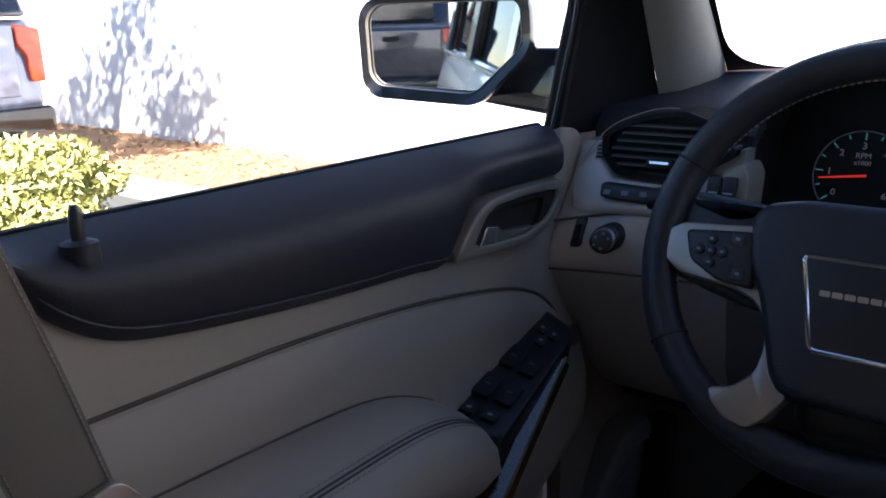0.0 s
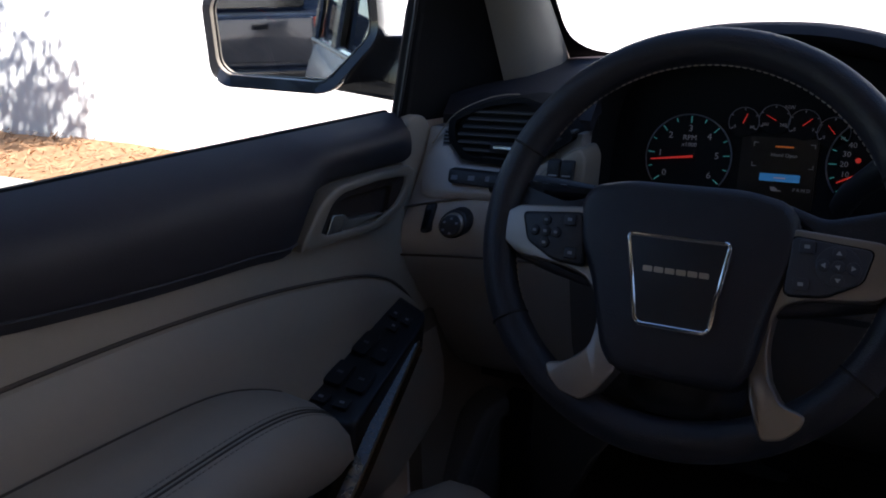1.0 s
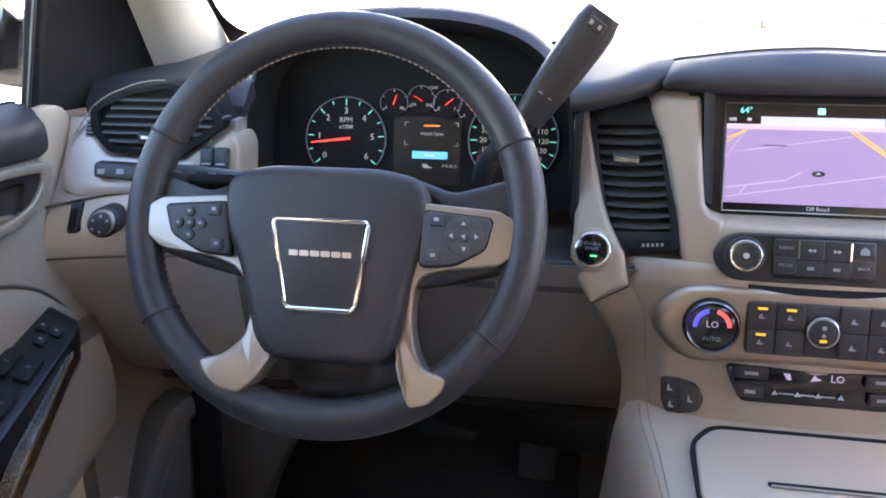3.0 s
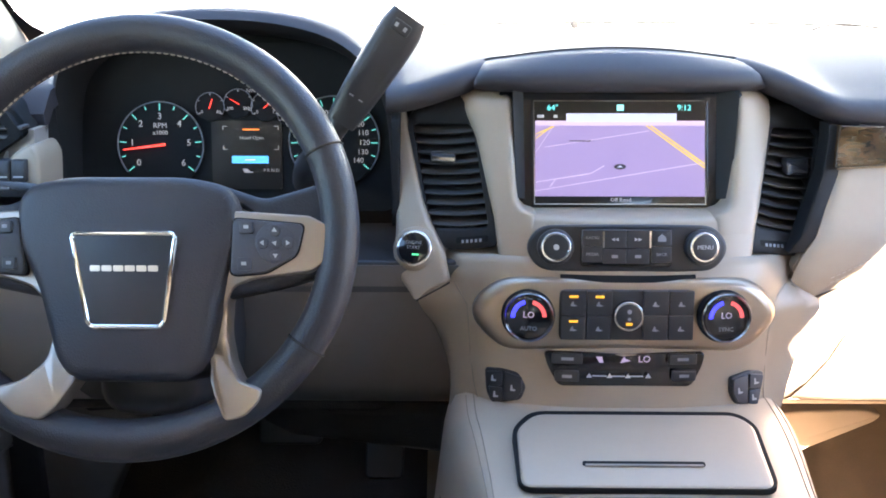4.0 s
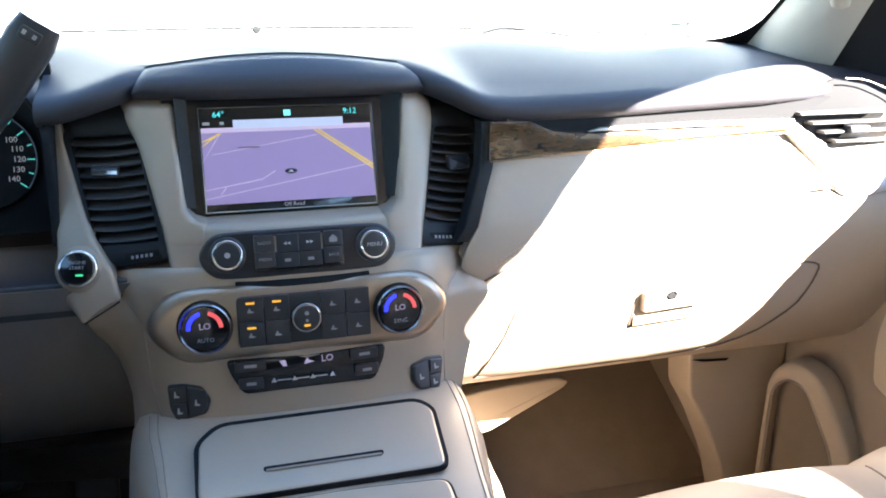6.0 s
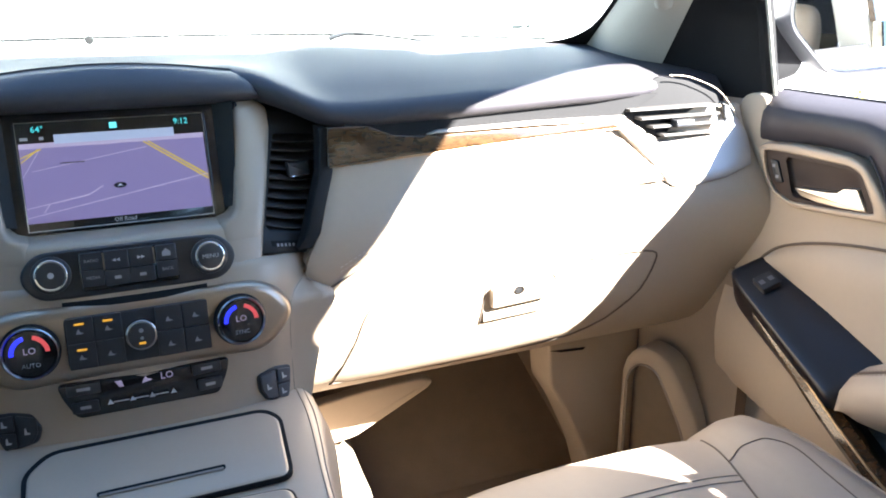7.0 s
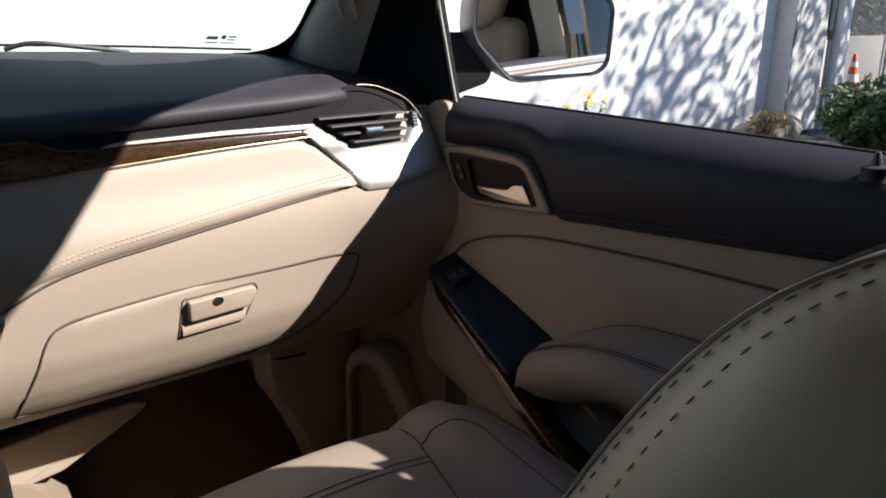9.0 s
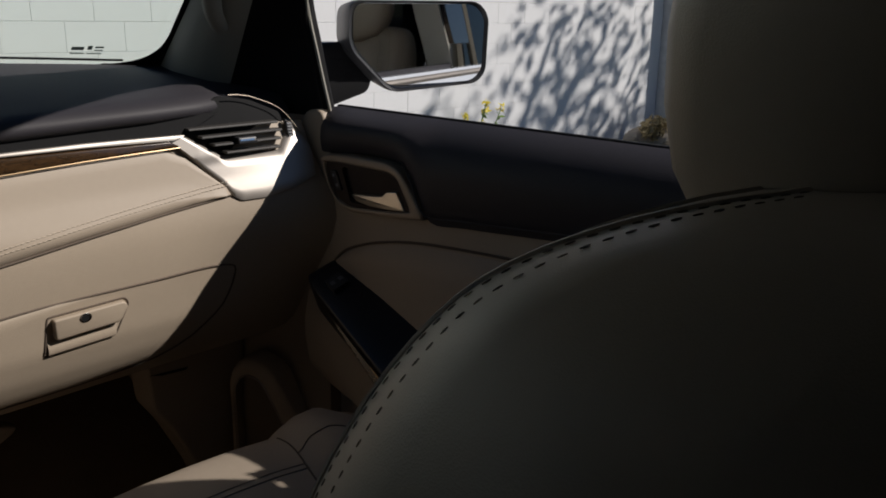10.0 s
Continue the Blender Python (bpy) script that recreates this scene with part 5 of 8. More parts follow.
    # glove box lid with a gap round it, latch and lock
    gap = [(0.636, 1.1425), (0.53, 1.1415), (0.40, 1.1405), (0.30, 1.1335), (0.264, 1.127), (0.247, 1.112), (0.232, 1.07), (0.214, 1.018), (0.23, 1.012), (0.40, 1.008), (0.55, 1.02), (0.628, 1.07), (0.654, 1.125)]
    sm = [p for p in curve_through([(x, z, 0) for x, z in gap], 4, True)]
    lid = bmesh.new()
    rows = []
    for k in range(15):
        z = 1.012 + (1.1405 - 1.012) * k / 14
        xsn = []
        for a, b in zip(sm, sm[1:] + sm[:1]):
            if (a.y - z) * (b.y - z) < 0:
                xsn.append(a.x + (b.x - a.x) * (z - a.y) / (b.y - a.y))
        if len(xsn) >= 2:
            x0, x1 = min(xsn) + 0.003, max(xsn) - 0.003
            rows.append([dash_fn(x0 + (x1 - x0) * j / 16, z, 0.0045 * min(1, 4 * j / 16, 4 * (16 - j) / 16) ** 0.5) for j in range(17)])
    add_sheet(lid, rows)
    glove = part("glove_box_lid", lid, BEIGE, d, "beige glove box lid", sharp=80)
    part("lid_gap", tube([dash_fn(p.x, p.y, 0.0008) for p in sm], 0.0014, 6, closed=True), SOFTSEAM, glove)
    lt = lambda u, v, n: dash_fn(u, v, n + 0.003)
    rim = rounded([(0.3995, 1.1275), (0.494, 1.1305), (0.4995, 1.1225), (0.482, 1.0825), (0.394, 1.0775)], 0.004)
    flap = rounded([(0.4035, 1.1250), (0.491, 1.1280), (0.4955, 1.1205), (0.485, 1.1015), (0.406, 1.0975)], 0.004)
    part("latch_recess", prism(rim, 0, 0.0016, lt), BEIGE, glove)
    part("recess_gap", tube([lt(p.x, p.y, 0.0015) for p in rim], 0.0013, 6, closed=True), SOFTSEAM, glove)
    bm = bmesh.new()
    add_rings(bm, [[lt(x, z, n) for x, z, n in ((0.398, z0, n0), (0.44, z0 + 0.0018, n0), (0.479 + 0.0010 * k, z0 + 0.0035, n0))] for k, (z0, n0) in enumerate(((1.0780, 0.0005), (1.0790, 0.0048), (1.0815, 0.0058), (1.0880, 0.0046), (1.0960, 0.0020)))], closed=False)
    part("latch_lip", bm, BEIGE, glove)
    latch = part("latch", prism(flap, 0.0, 0.0105, lt, 0.0025), BEIGE, glove, "beige pull latch")
    part("lock_ring", prism([(x * 1.25 + 0.4410, z + 1.1190) for x, z in circle(0.0062, 20)], 0.0098, 0.0112, lt, 0.0008), DIMCHROME, latch)
    part("keyhole", prism([(x * 1.2 + 0.4402, z + 1.1188) for x, z in circle(0.0040, 16)], 0.0108, 0.0118, lt), MATTBLACK, latch)
    # trim under the dashboard, coloured dark for the shade in the gap
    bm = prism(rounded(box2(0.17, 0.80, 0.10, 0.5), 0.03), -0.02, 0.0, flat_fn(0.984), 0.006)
    part("under_cover", bm, SHADECARPET, d)
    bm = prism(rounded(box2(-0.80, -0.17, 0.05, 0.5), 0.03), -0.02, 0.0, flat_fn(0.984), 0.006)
    part("under_cover", bm, SHADECARPET, d)
    # left: light switch, dimmer, fog and driver keypad
    lf = lambda u, v, n: dash_fn(u, v, n)
    knob = part("light_knob", prism(circle(0.0160, 28, -0.731, 1.222), 0.0, 0.018, lf, 0.003), BLACK, d, "black light switch")
    part("knob_ring", prism(circle(0.0134, 24, -0.731, 1.222), 0.017, 0.022, lf, 0.003), SATIN, knob)
    part("knob_face", prism(circle(0.0118, 24, -0.731, 1.222), 0.021, 0.0235, lf, 0.002), BLACK, knob)
    for a in range(5):
        q = a * 1.1 + 0.4
        part("symbol", prism(box2(-0.731 + 0.0080 * math.cos(q) - 0.0014, -0.731 + 0.0080 * math.cos(q) + 0.0014, 1.222 + 0.0080 * math.sin(q) - 0.0011, 1.222 + 0.0080 * math.sin(q) + 0.0011), 0.0233, 0.0240, lf), INK, knob)
    dim = part("dimmer", prism(rounded(box2(-0.772, -0.761, 1.209, 1.241), 0.004), 0.0, 0.006, lf, 0.002), BLACK, d)
    part("dimmer_wheel", prism(rounded(box2(-0.769, -0.764, 1.215, 1.235), 0.002), 0.005, 0.009, lf, 0.002), MATTBLACK, dim)
    fog = part("switch_strip", prism(rounded([(-0.752, 1.282), (-0.690, 1.279), (-0.692, 1.262), (-0.750, 1.266)], 0.005), 0.0, 0.017, lf, 0.003), BLACK, d, "black switch strip")
    for x in (-0.742, -0.721, -0.700):
        part("symbol", prism(box2(x - 0.004, x + 0.004, 1.270, 1.275), 0.0165, 0.0175, lf), INK, fog)
    part("panel_joint", tube(curve_through([lf(x, z, 0.002) for x, z in ((-0.80, 1.236), (-0.74, 1.246), (-0.68, 1.25), (-0.63, 1.25))], 4), 0.0014, 6), SOFTSEAM, d)
    part("panel_joint", tube(curve_through([lf(x, z, 0.002) for x, z in ((-0.80, 1.182), (-0.70, 1.180), (-0.60, 1.178), (-0.30, 1.17))], 4), 0.0014, 6), SOFTSEAM, d)
    # wedge beside the cluster with two small keys
    wd = [(-0.668, 1.258), (-0.632, 1.288), (-0.606, 1.309), (-0.594, 1.313), (-0.586, 1.30), (-0.585, 1.24), (-0.62, 1.23)]
    part("wedge", prism(rounded(wd, 0.006), -0.03, 0.020, lf, 0.004), CHAMPAGNE, d)
    for x in (-0.6205, -0.6045):
        key = part("keypad", prism(rounded(box2(x - 0.0075, x + 0.0075, 1.278, 1.300), 0.002), 0.016, 0.026, lf, 0.002), BLACK, d)
        part("symbol", prism(box2(x - 0.005, x + 0.005, 1.283, 1.2845), 0.0255, 0.0265, lf), WHITEPRINT, key)
    # cluster hood: an arch over the dials
    arch = [(-0.605, 1.24), (-0.603, 1.33), (-0.592, 1.378), (-0.560, 1.408), (-0.50, 1.426), (-0.43, 1.431), (-0.36, 1.427), (-0.30, 1.411), (-0.262, 1.380), (-0.240, 1.335), (-0.236, 1.24)]
    sm = curve_through([(x, z, 0) for x, z in arch], 4)
    cx, cz = -0.42, 1.30
    rings = []
    for y, f, dz in ((0.24, 1.02, -0.028), (0.16, 1.05, -0.006), (0.06, 1.045, 0.002), (0.035, 1.03, 0.002), (0.028, 1.0, 0.0), (0.036, 0.975, -0.003), (0.10, 0.955, -0.010)):
        rings.append([Vector((cx + (p.x - cx) * f, y + (1.437 - p.y) * 0.05, cz + (p.y - cz) * (1 + (f - 1) * 1.6) + dz)) for p in sm])
    bm = bmesh.new()
    add_sheet(bm, rings[:5])
    lining = bmesh.new()
    add_sheet(lining, rings[4:])
    inner = rings[-1]
    lining.faces.new([lining.verts.new(p + Vector((0, 0.012, 0.002))) for p in inner])
    for x in (-0.6075, -0.232):
        part("hood_cheek", prism(rounded([(-0.02, 1.22), (0.24, 1.22), (0.24, 1.37), (0.05, 1.355), (0.0, 1.33)], 0.01), -0.004, 0.004, lambda u, v, n, x=x: Vector((x + n, u, v)), 0.002), MATTBLACK, d)
    part("hood_lining", lining, MATTBLACK, d)
    part("cluster_hood", bm, DARKPAD, d, "dark hood over the instruments", sharp=80)
    # hood lip over the screen
    lipx = [-0.150, -0.140, -0.11, -0.06, 0, 0.06, 0.11, 0.140, 0.150]
    lift = [0.0, 0.002, 0.016, 0.030, 0.036, 0.030, 0.016, 0.002, 0.0]
    rows = []
    for dy, dz, k in ((0.02, -0.004, 0.0), (-0.004, -0.002, 0.0), (-0.014, 0.004, 0.0), (-0.016, 0.010, 0.05), (-0.006, 0.018, 0.35), (0.02, 0.022, 0.85), (0.035, 0.023, 1.0), (0.045, 0.015, 1.0)):
        rows.append([Vector((x * 1.0, 0.002 + dy + 0.02 * (x / 0.15) ** 4, 1.3615 + dz * (0.4 if abs(x) > 0.145 else 1) + h * 0.45 * k)) for x, h in zip(lipx, lift)])
    dense = [curve_through(r, 4) for r in rows]
    bm = bmesh.new()
    add_sheet(bm, dense)
    part("screen_hood", bm, DARKPAD, d, "dark hood above the screen", sharp=80)
    part("hood_seam", tube(curve_through([(x, 0.040 + 0.02 * (x / 0.15) ** 4, 1.3845 + h * 0.45 * (0.98) - (0.016 if abs(x) > 0.145 else 0)) for x, h in zip(lipx, lift)], 4), 0.0022, 5), SEAM, d)
    return d


def dial(parent, fn, cx, cz, r, marks, lo, hi, needle, numbers, size, lit):
    """A round gauge: ring, ticks, numerals and needle. Angles in degrees, clockwise from the top."""
    g = part("gauge", prism(circle(r, 40, cx, cz), 0.0, 0.004, fn, 0.001), MATTBLACK, parent)
    pts = []
    for k in range(41):
        a = radians(lo + (hi - lo) * k / 40)
        pts.append(fn(cx + r * 0.99 * math.sin(a), cz + r * 0.99 * math.cos(a), 0.005))
    part("gauge_ring", tube(pts, r * 0.012 + 0.0003, 6), GAUGERIM, g)
    for k in range(marks):
        a = radians(lo + (hi - lo) * k / (marks - 1))
        c, s_ = math.cos(a), math.sin(a)
        def tick(u, v, n, c=c, s_=s_):
            return fn(cx + v * s_ + u * c, cz + v * c - u * s_, n)
        part("tick", prism(box2(-0.0006, 0.0006, r * (0.86 if k % 2 else 0.80), r * 0.95), 0.004, 0.0047, tick), lit, g)
    for k, tx in enumerate(numbers):
        a = radians(lo + (hi - lo) * k / (len(numbers) - 1))
        if tx:
            writing(tx, size, fn, cx + r * 0.66 * math.sin(a), cz + r * 0.66 * math.cos(a), 0.0046, PRINTGLOW, g, "numeral")
    a = radians(needle)
    c, s_ = math.cos(a), math.sin(a)
    def arm(u, v, n):
        return fn(cx + v * s_ + u * c, cz + v * c - u * s_, n)
    nw, reach = (0.0005 + r * 0.018, 0.86) if r > 0.03 else (0.00045, 0.60)
    part("needle", prism([(-nw, -r * 0.12), (nw, -r * 0.12), (nw * 0.5, r * reach), (-nw * 0.5, r * reach)], 0.006, 0.0075, arm), NEEDLE, g)
    return g


PRINTGLOW = glowing("lit_numerals", (0.6, 0.64, 0.7), 0.0101)
GAUGERIM = material("grey_gauge_rim", (0.16, 0.17, 0.19), 0.4)
NEEDLE = glowing("red_needle", (1.0, 0.06, 0.04), 0.0612)
TEAL = glowing("teal_ticks", (0.08, 0.6, 0.56), 0.0324)
BLUEBAR = glowing("blue_menu_bar", (0.04, 0.30, 0.70), 0.0612)
WARMGLOW = glowing("amber_lamp", (1.0, 0.5, 0.05), 0.0346)
LCDGLOW = glowing("pale_display_print", (0.70, 0.60, 0.90), 0.0122)


def build_cluster():
    c = thing("instrument_cluster", (-0.42, 0.08, 1.24), "lit instrument cluster with round dials and red needles", "instrument cluster")
    fn = face_at(-0.42, 0.074, 1.29, 12)
    part("backing", prism(rounded(box2(-0.19, 0.185, -0.075, 0.115), 0.02), -0.01, 0.0, fn), MATTBLACK, c, "black instrument panel")
    dial(c, fn, -0.086, 0.0, 0.0495, 13, -128, 128, -97, ["0", "1", "2", "3", "4", "5", "6"], 0.0105, TEAL)
    writing("RPM", 0.0085, fn, -0.086, 0.022, 0.0046, PRINTGLOW, c)
    writing("x1000", 0.0070, fn, -0.086, 0.014, 0.0046, PRINTGLOW, c)
    dial(c, fn, 0.113, 0.004, 0.052, 15, -128, 128, -118, ["0", "10", "20", "30", "40", "", "60", "", "80", "", "100", "110", "120", "130", "140"], 0.0085, TEAL)
    for x, z, nd in ((-0.028, 0.043, 20), (0.004, 0.047, -60), (0.035, 0.043, 50), (0.065, 0.036, -40)):
        ends = {-0.028: ("0", "80"), 0.004: ("100", "260"), 0.035: ("E", "F"), 0.065: ("8", "18")}[x]
        dial(c, fn, x, z, 0.0165, 5, -120, 120, nd, [ends[0], "", "", ends[1]], 0.0050, PRINTGLOW)
    disp = part("centre_display", prism(rounded(box2(-0.028, 0.052, -0.05, 0.028), 0.003), 0.0, 0.0025, fn), DISPLAYBACK, c, "dark centre display")
    part("menu_bar", prism(rounded(box2(-0.005, 0.037, -0.0205, -0.0120), 0.001), 0.0025, 0.0030, fn), BLUEBAR, disp)
    part("message", prism(box2(0.008, 0.027, 0.0170, 0.0188), 0.0025, 0.0030, fn), AMBERPRINT, disp)
    writing("Hood Open", 0.0056, fn, 0.018, 0.0085, 0.0026, PRINTGLOW, disp)
    writing("P R N D", 0.0052, fn, 0.040, -0.0285, 0.0026, PRINTGLOW, disp)
    part("symbol", prism([(0.007, -0.0265), (0.012, -0.0265), (0.016, -0.0300), (0.019, -0.0300), (0.019, -0.0312), (0.009, -0.0312)], 0.0025, 0.0030, fn), PRINTGLOW, disp)
    part("menu_text", prism(box2(0.010, 0.022, -0.0172, -0.0158), 0.0030, 0.0033, fn), MAPLINE, disp)
    for x, o in ((-0.015, 1), (0.049, -1)):
        for z, q in ((0.022, -1), (-0.005, 1)):
            mark = [(x, z), (x + o * 0.005, z), (x + o * 0.005, z + q * 0.0008), (x + o * 0.0008, z + q * 0.0008), (x + o * 0.0008, z + q * 0.0045), (x, z + q * 0.0045)]
            part("corner_mark", prism(mark, 0.0025, 0.003, fn), PRINTGLOW, disp)
    writing("NW", 0.006, fn, 0.018, 0.0615, 0.001, PRINTGLOW, c)
    part("warning_lamp", prism(circle(0.0028, 12, 0.092, 0.008), 0.008, 0.0085, fn), NEEDLE, c)


DISPLAYBACK = glowing("display_backlight", (0.02, 0.018, 0.018), 0.0022)
AMBERPRINT = glowing("amber_print", (0.9, 0.25, 0.05), 0.036)

# ---- centre stack ----
STACK = [(0.98, -0.20), (1.03, -0.152), (1.06, -0.124), (1.10, -0.113), (1.16, -0.108), (1.19, -0.101), (1.37, -0.003)]
# outlines of the champagne face: x at height z
OUTER_L = [(1.03, -0.176), (1.05, -0.173), (1.08, -0.174), (1.108, -0.184), (1.125, -0.191), (1.145, -0.205), (1.158, -0.209), (1.179, -0.1745), (1.209, -0.180)]
CREASE_L = [(1.03, -0.138), (1.044, -0.140), (1.085, -0.152), (1.154, -0.156), (1.179, -0.1735), (1.209, -0.178)]
OUTER_R = [(1.03, 0.156), (1.046, 0.160), (1.097, 0.181), (1.15, 0.205), (1.157, 0.205), (1.175, 0.173), (1.209, 0.186)]
CREASE_R = [(1.03, 0.144), (1.056, 0.146), (1.15, 0.150), (1.163, 0.156), (1.175, 0.172), (1.209, 0.184)]
VENT_L = [(1.209, -0.1255), (1.241, -0.130), (1.313, -0.147), (1.345, -0.163), (1.354, -0.164), (1.3625, -0.152)]
VENT_R = [(1.209, 0.1275), (1.232, 0.133), (1.284, 0.148), (1.338, 0.163), (1.350, 0.160), (1.359, 0.150), (1.3625, 0.142)]
SCREEN_L = [(1.246, -0.088), (1.249, -0.098), (1.256, -0.1055), (1.276, -0.108), (1.353, -0.111), (1.3625, -0.116)]
SCREEN_R = [(1.246, 0.088), (1.249, 0.098), (1.256, 0.106), (1.276, 0.1095), (1.353, 0.1205), (1.3625, 0.124)]


def stack_face(x, z):
    """The rear face of the stack: y at (x, z). It bows in plan and falls back beside the vents."""
    return lerp_table(STACK, z) + 0.95 * min(x * x, 0.02) + 0.037 * ease((abs(x) - 0.13) / 0.06)


def stack_fn(x, z, n):
    return Vector((x, stack_face(x, z) - n, z))


def face_row(x0, x1, z, face, r=0.006, steps=14):
    """Points across a trim strip with rounded long edges."""
    ds = [0, r * 0.06, r * 0.25, r * 0.6]
    xs = [x0 + d for d in ds] + [x0 + r + (x1 - x0 - 2 * r) * k / steps for k in range(steps + 1)] + [x1 - d for d in reversed(ds)]
    out = []
    for x in xs:
        d = min(x - x0, x1 - x)
        out.append(Vector((x, face(x, z) + (r * (1 - math.sqrt(max(0, 1 - (1 - d / r) ** 2))) if d < r else 0), z)))
    return out


def bowed(fn, k):
    """A flat face bent back towards its ends."""
    return lambda u, v, n: fn(u, v, n - k * u * u)


def vent_plane(u, v, n):
    return Vector((u, -0.018 + 0.475 * (v - 1.26) + 0.337 * (abs(u) - 0.17) - n, v))


def build_stack():
    st = thing("centre_stack", (0, -0.05, 1.0), "champagne centre stack with screen, radio and climate controls", "control panel")
    rows = []
    for z in (1.03, 1.042, 1.055, 1.065, 1.075, 1.09, 1.108, 1.125, 1.14, 1.15, 1.158, 1.165, 1.172, 1.179, 1.19, 1.20, 1.209):
        ol, cl, cr, o_r = (lerp_table(t, z) for t in (OUTER_L, CREASE_L, CREASE_R, OUTER_R))
        yl = lerp_table([(1.03, -0.098), (1.05, -0.082), (1.08, -0.064), (1.108, -0.052), (1.158, -0.060), (1.179, -0.061)], z)
        yr = lerp_table([(1.03, -0.122), (1.05, -0.106), (1.08, -0.088), (1.108, -0.075), (1.158, -0.066), (1.179, -0.061)], z)
        ql, qr = stack_face(cl, z), stack_face(cr, z)
        sec = [Vector((ol + (cl - ol) * q, (yl if z < 1.179 else ql + 0.006) * (1 - q) + ql * q + 0.006 * (q - q * q), z)) for q in (0, 0.3, 0.6, 0.85)]
        sec += [Vector((cl + (cr - cl) * k / 24, stack_face(cl + (cr - cl) * k / 24, z), z)) for k in range(25)]
        sec += [Vector((o_r + (cr - o_r) * q, (yr if z < 1.175 else qr + 0.006) * (1 - q) + qr * q + 0.006 * (q - q * q), z)) for q in (0.85, 0.6, 0.3, 0)]
        rows.append([p + Vector((0, 0, -0.0095 * ease((abs(p.x) - 0.126) / 0.05) * ease((z - 1.178) / 0.02))) for p in sec])
    part("trim_panel", shell(rows, 0.03, (0, 1, 0)), CHAMPAGNE, st, "champagne painted trim", sharp=70)
    for t in (CREASE_L, CREASE_R):
        part("crease", tube([stack_fn(lerp_table(t, z), z, -0.0002) for z in (1.036, 1.055, 1.075, 1.10, 1.13, 1.155, 1.165, 1.174)], 0.0007, 5), FOLD, st)
    rows = [face_row(lerp_table(VENT_L, z), lerp_table(VENT_R, z), z, stack_face) for z in (1.2085, 1.22, 1.232, 1.240)]
    for dz, back in ((1.243, 0.001), (1.2452, 0.004), (1.246, 0.010), (1.2462, 0.034)):
        rows.append([p + Vector((0, back, 0)) for p in face_row(lerp_table(VENT_L, dz), lerp_table(VENT_R, dz), dz, stack_face)])
    part("radio_fascia", shell(rows, 0.02, (0, 1, 0)), CHAMPAGNE, st, "champagne fascia round the radio", sharp=70)
    # uprights beside the screen, flowing down into the fascia
    def upright_face(x, q):
        upper = lerp_table(STACK, q) + 0.95 * x * x - 0.002 + 0.018 * ease((abs(x) - 0.13) / 0.06) + 0.010 * ease((q - 1.350) / 0.014)
        f = ease((q - 1.226) / 0.034)
        return (stack_face(x, q) + 0.0006 - 0.0016 * ease((q - 1.226) / 0.008)) * (1 - f) + upper * f
    for tin, tout in ((VENT_L, SCREEN_L), (SCREEN_R, VENT_R)):
        rows = [face_row(lerp_table(tin, z), lerp_table(tout, z), z, upright_face, 0.007, 6) for z in (1.226, 1.230, 1.235, 1.242, 1.246, 1.249, 1.253, 1.258, 1.27, 1.285, 1.30, 1.315, 1.33, 1.342, 1.350, 1.355, 1.359, 1.3625)]
        part("upright", shell(rows, 0.035, (0, 1, 0)), CHAMPAGNE, st, sharp=70)
    # screen and its housing
    sf = face_at(0, 0, 1.35, 19)
    part("screen_housing", prism(rounded([(-0.125, 0.014), (0.128, 0.014), (0.122, -0.06), (0.116, -0.117), (-0.112, -0.117), (-0.119, -0.06)], 0.008), -0.05, -0.003, sf, 0.003), PIANO, st, "black screen surround")
    for x0, x1, x2, x3 in ((-0.111, -0.107, -0.097, -0.099), (0.120, 0.1095, 0.099, 0.100)):
        bm = bmesh.new()
        add_rings(bm, [[sf(x, v, n) for x, v in ((x0, 0.010), (x1, -0.100))] for x0, x1, n in ((x0, x1, 0.010), ((x0 + x3) / 2, (x1 + x2) / 2, 0.004), (x3, x2, -0.0025))], closed=False)
        part("housing_cheek", bm, VENTBLACK, st)
    scr = part("screen", prism(rounded(box2(-0.0905, 0.0905, -0.107, 0.0025), 0.002), -0.003, 0.0, sf, 0.0008), GLOSSBLACK, st, "lit navigation screen with a purple map")
    part("screen_edge", tube([sf(x, v, 0.0003) for x, v in ((-0.0885, 0.001), (0.0885, 0.001), (0.0875, -0.1055), (-0.0875, -0.1055))], 0.0006, 4, closed=True), SATIN, scr)
    fl = lambda n: (lambda u, v, q: sf(u, v, n + q))
    part("map_ground", prism(box2(-0.087, 0.087, -0.0975, -0.0195), 0, 0.0003, fl(0.0)), MAPPURPLE, scr)
    part("map_sky", prism(box2(-0.055, 0.058, -0.021, -0.012), 0.0003, 0.0006, fl(0.0)), MAPSKY, scr)
    part("map_haze", prism(box2(-0.087, 0.087, -0.0245, -0.0195), 0.0003, 0.0005, fl(0.0)), MAPHAZE, scr)
    def road(a, b, w, m, lab):
        a, b = Vector(a), Vector(b)
        t = (b - a).normalized()
        nn = Vector((-t.y, t.x)) * w / 2
        part(lab, prism([a - nn * 0.7, b - nn, b + nn, a + nn * 0.7], 0.0005, 0.0008, fl(0.0)), m, scr)
    for off in (0.0, 0.0045):
        road((0.027 + off, -0.0245), (0.0868, -0.068 + off * 0.8), 0.0018, MAPYELLOW, "map_road")
        road((-0.0865, -0.038 + off), (-0.070 + off * 0.5, -0.0255), 0.0014, MAPYELLOW, "map_road")
    road((-0.0868, -0.092), (0.0868, -0.0625), 0.0009, MAPLINE, "map_line")
    road((-0.0868, -0.053), (-0.068, -0.0245), 0.0007, MAPLINE, "map_line")
    road((-0.078, -0.047), (0.03, -0.030), 0.0006, MAPLINE, "map_line")
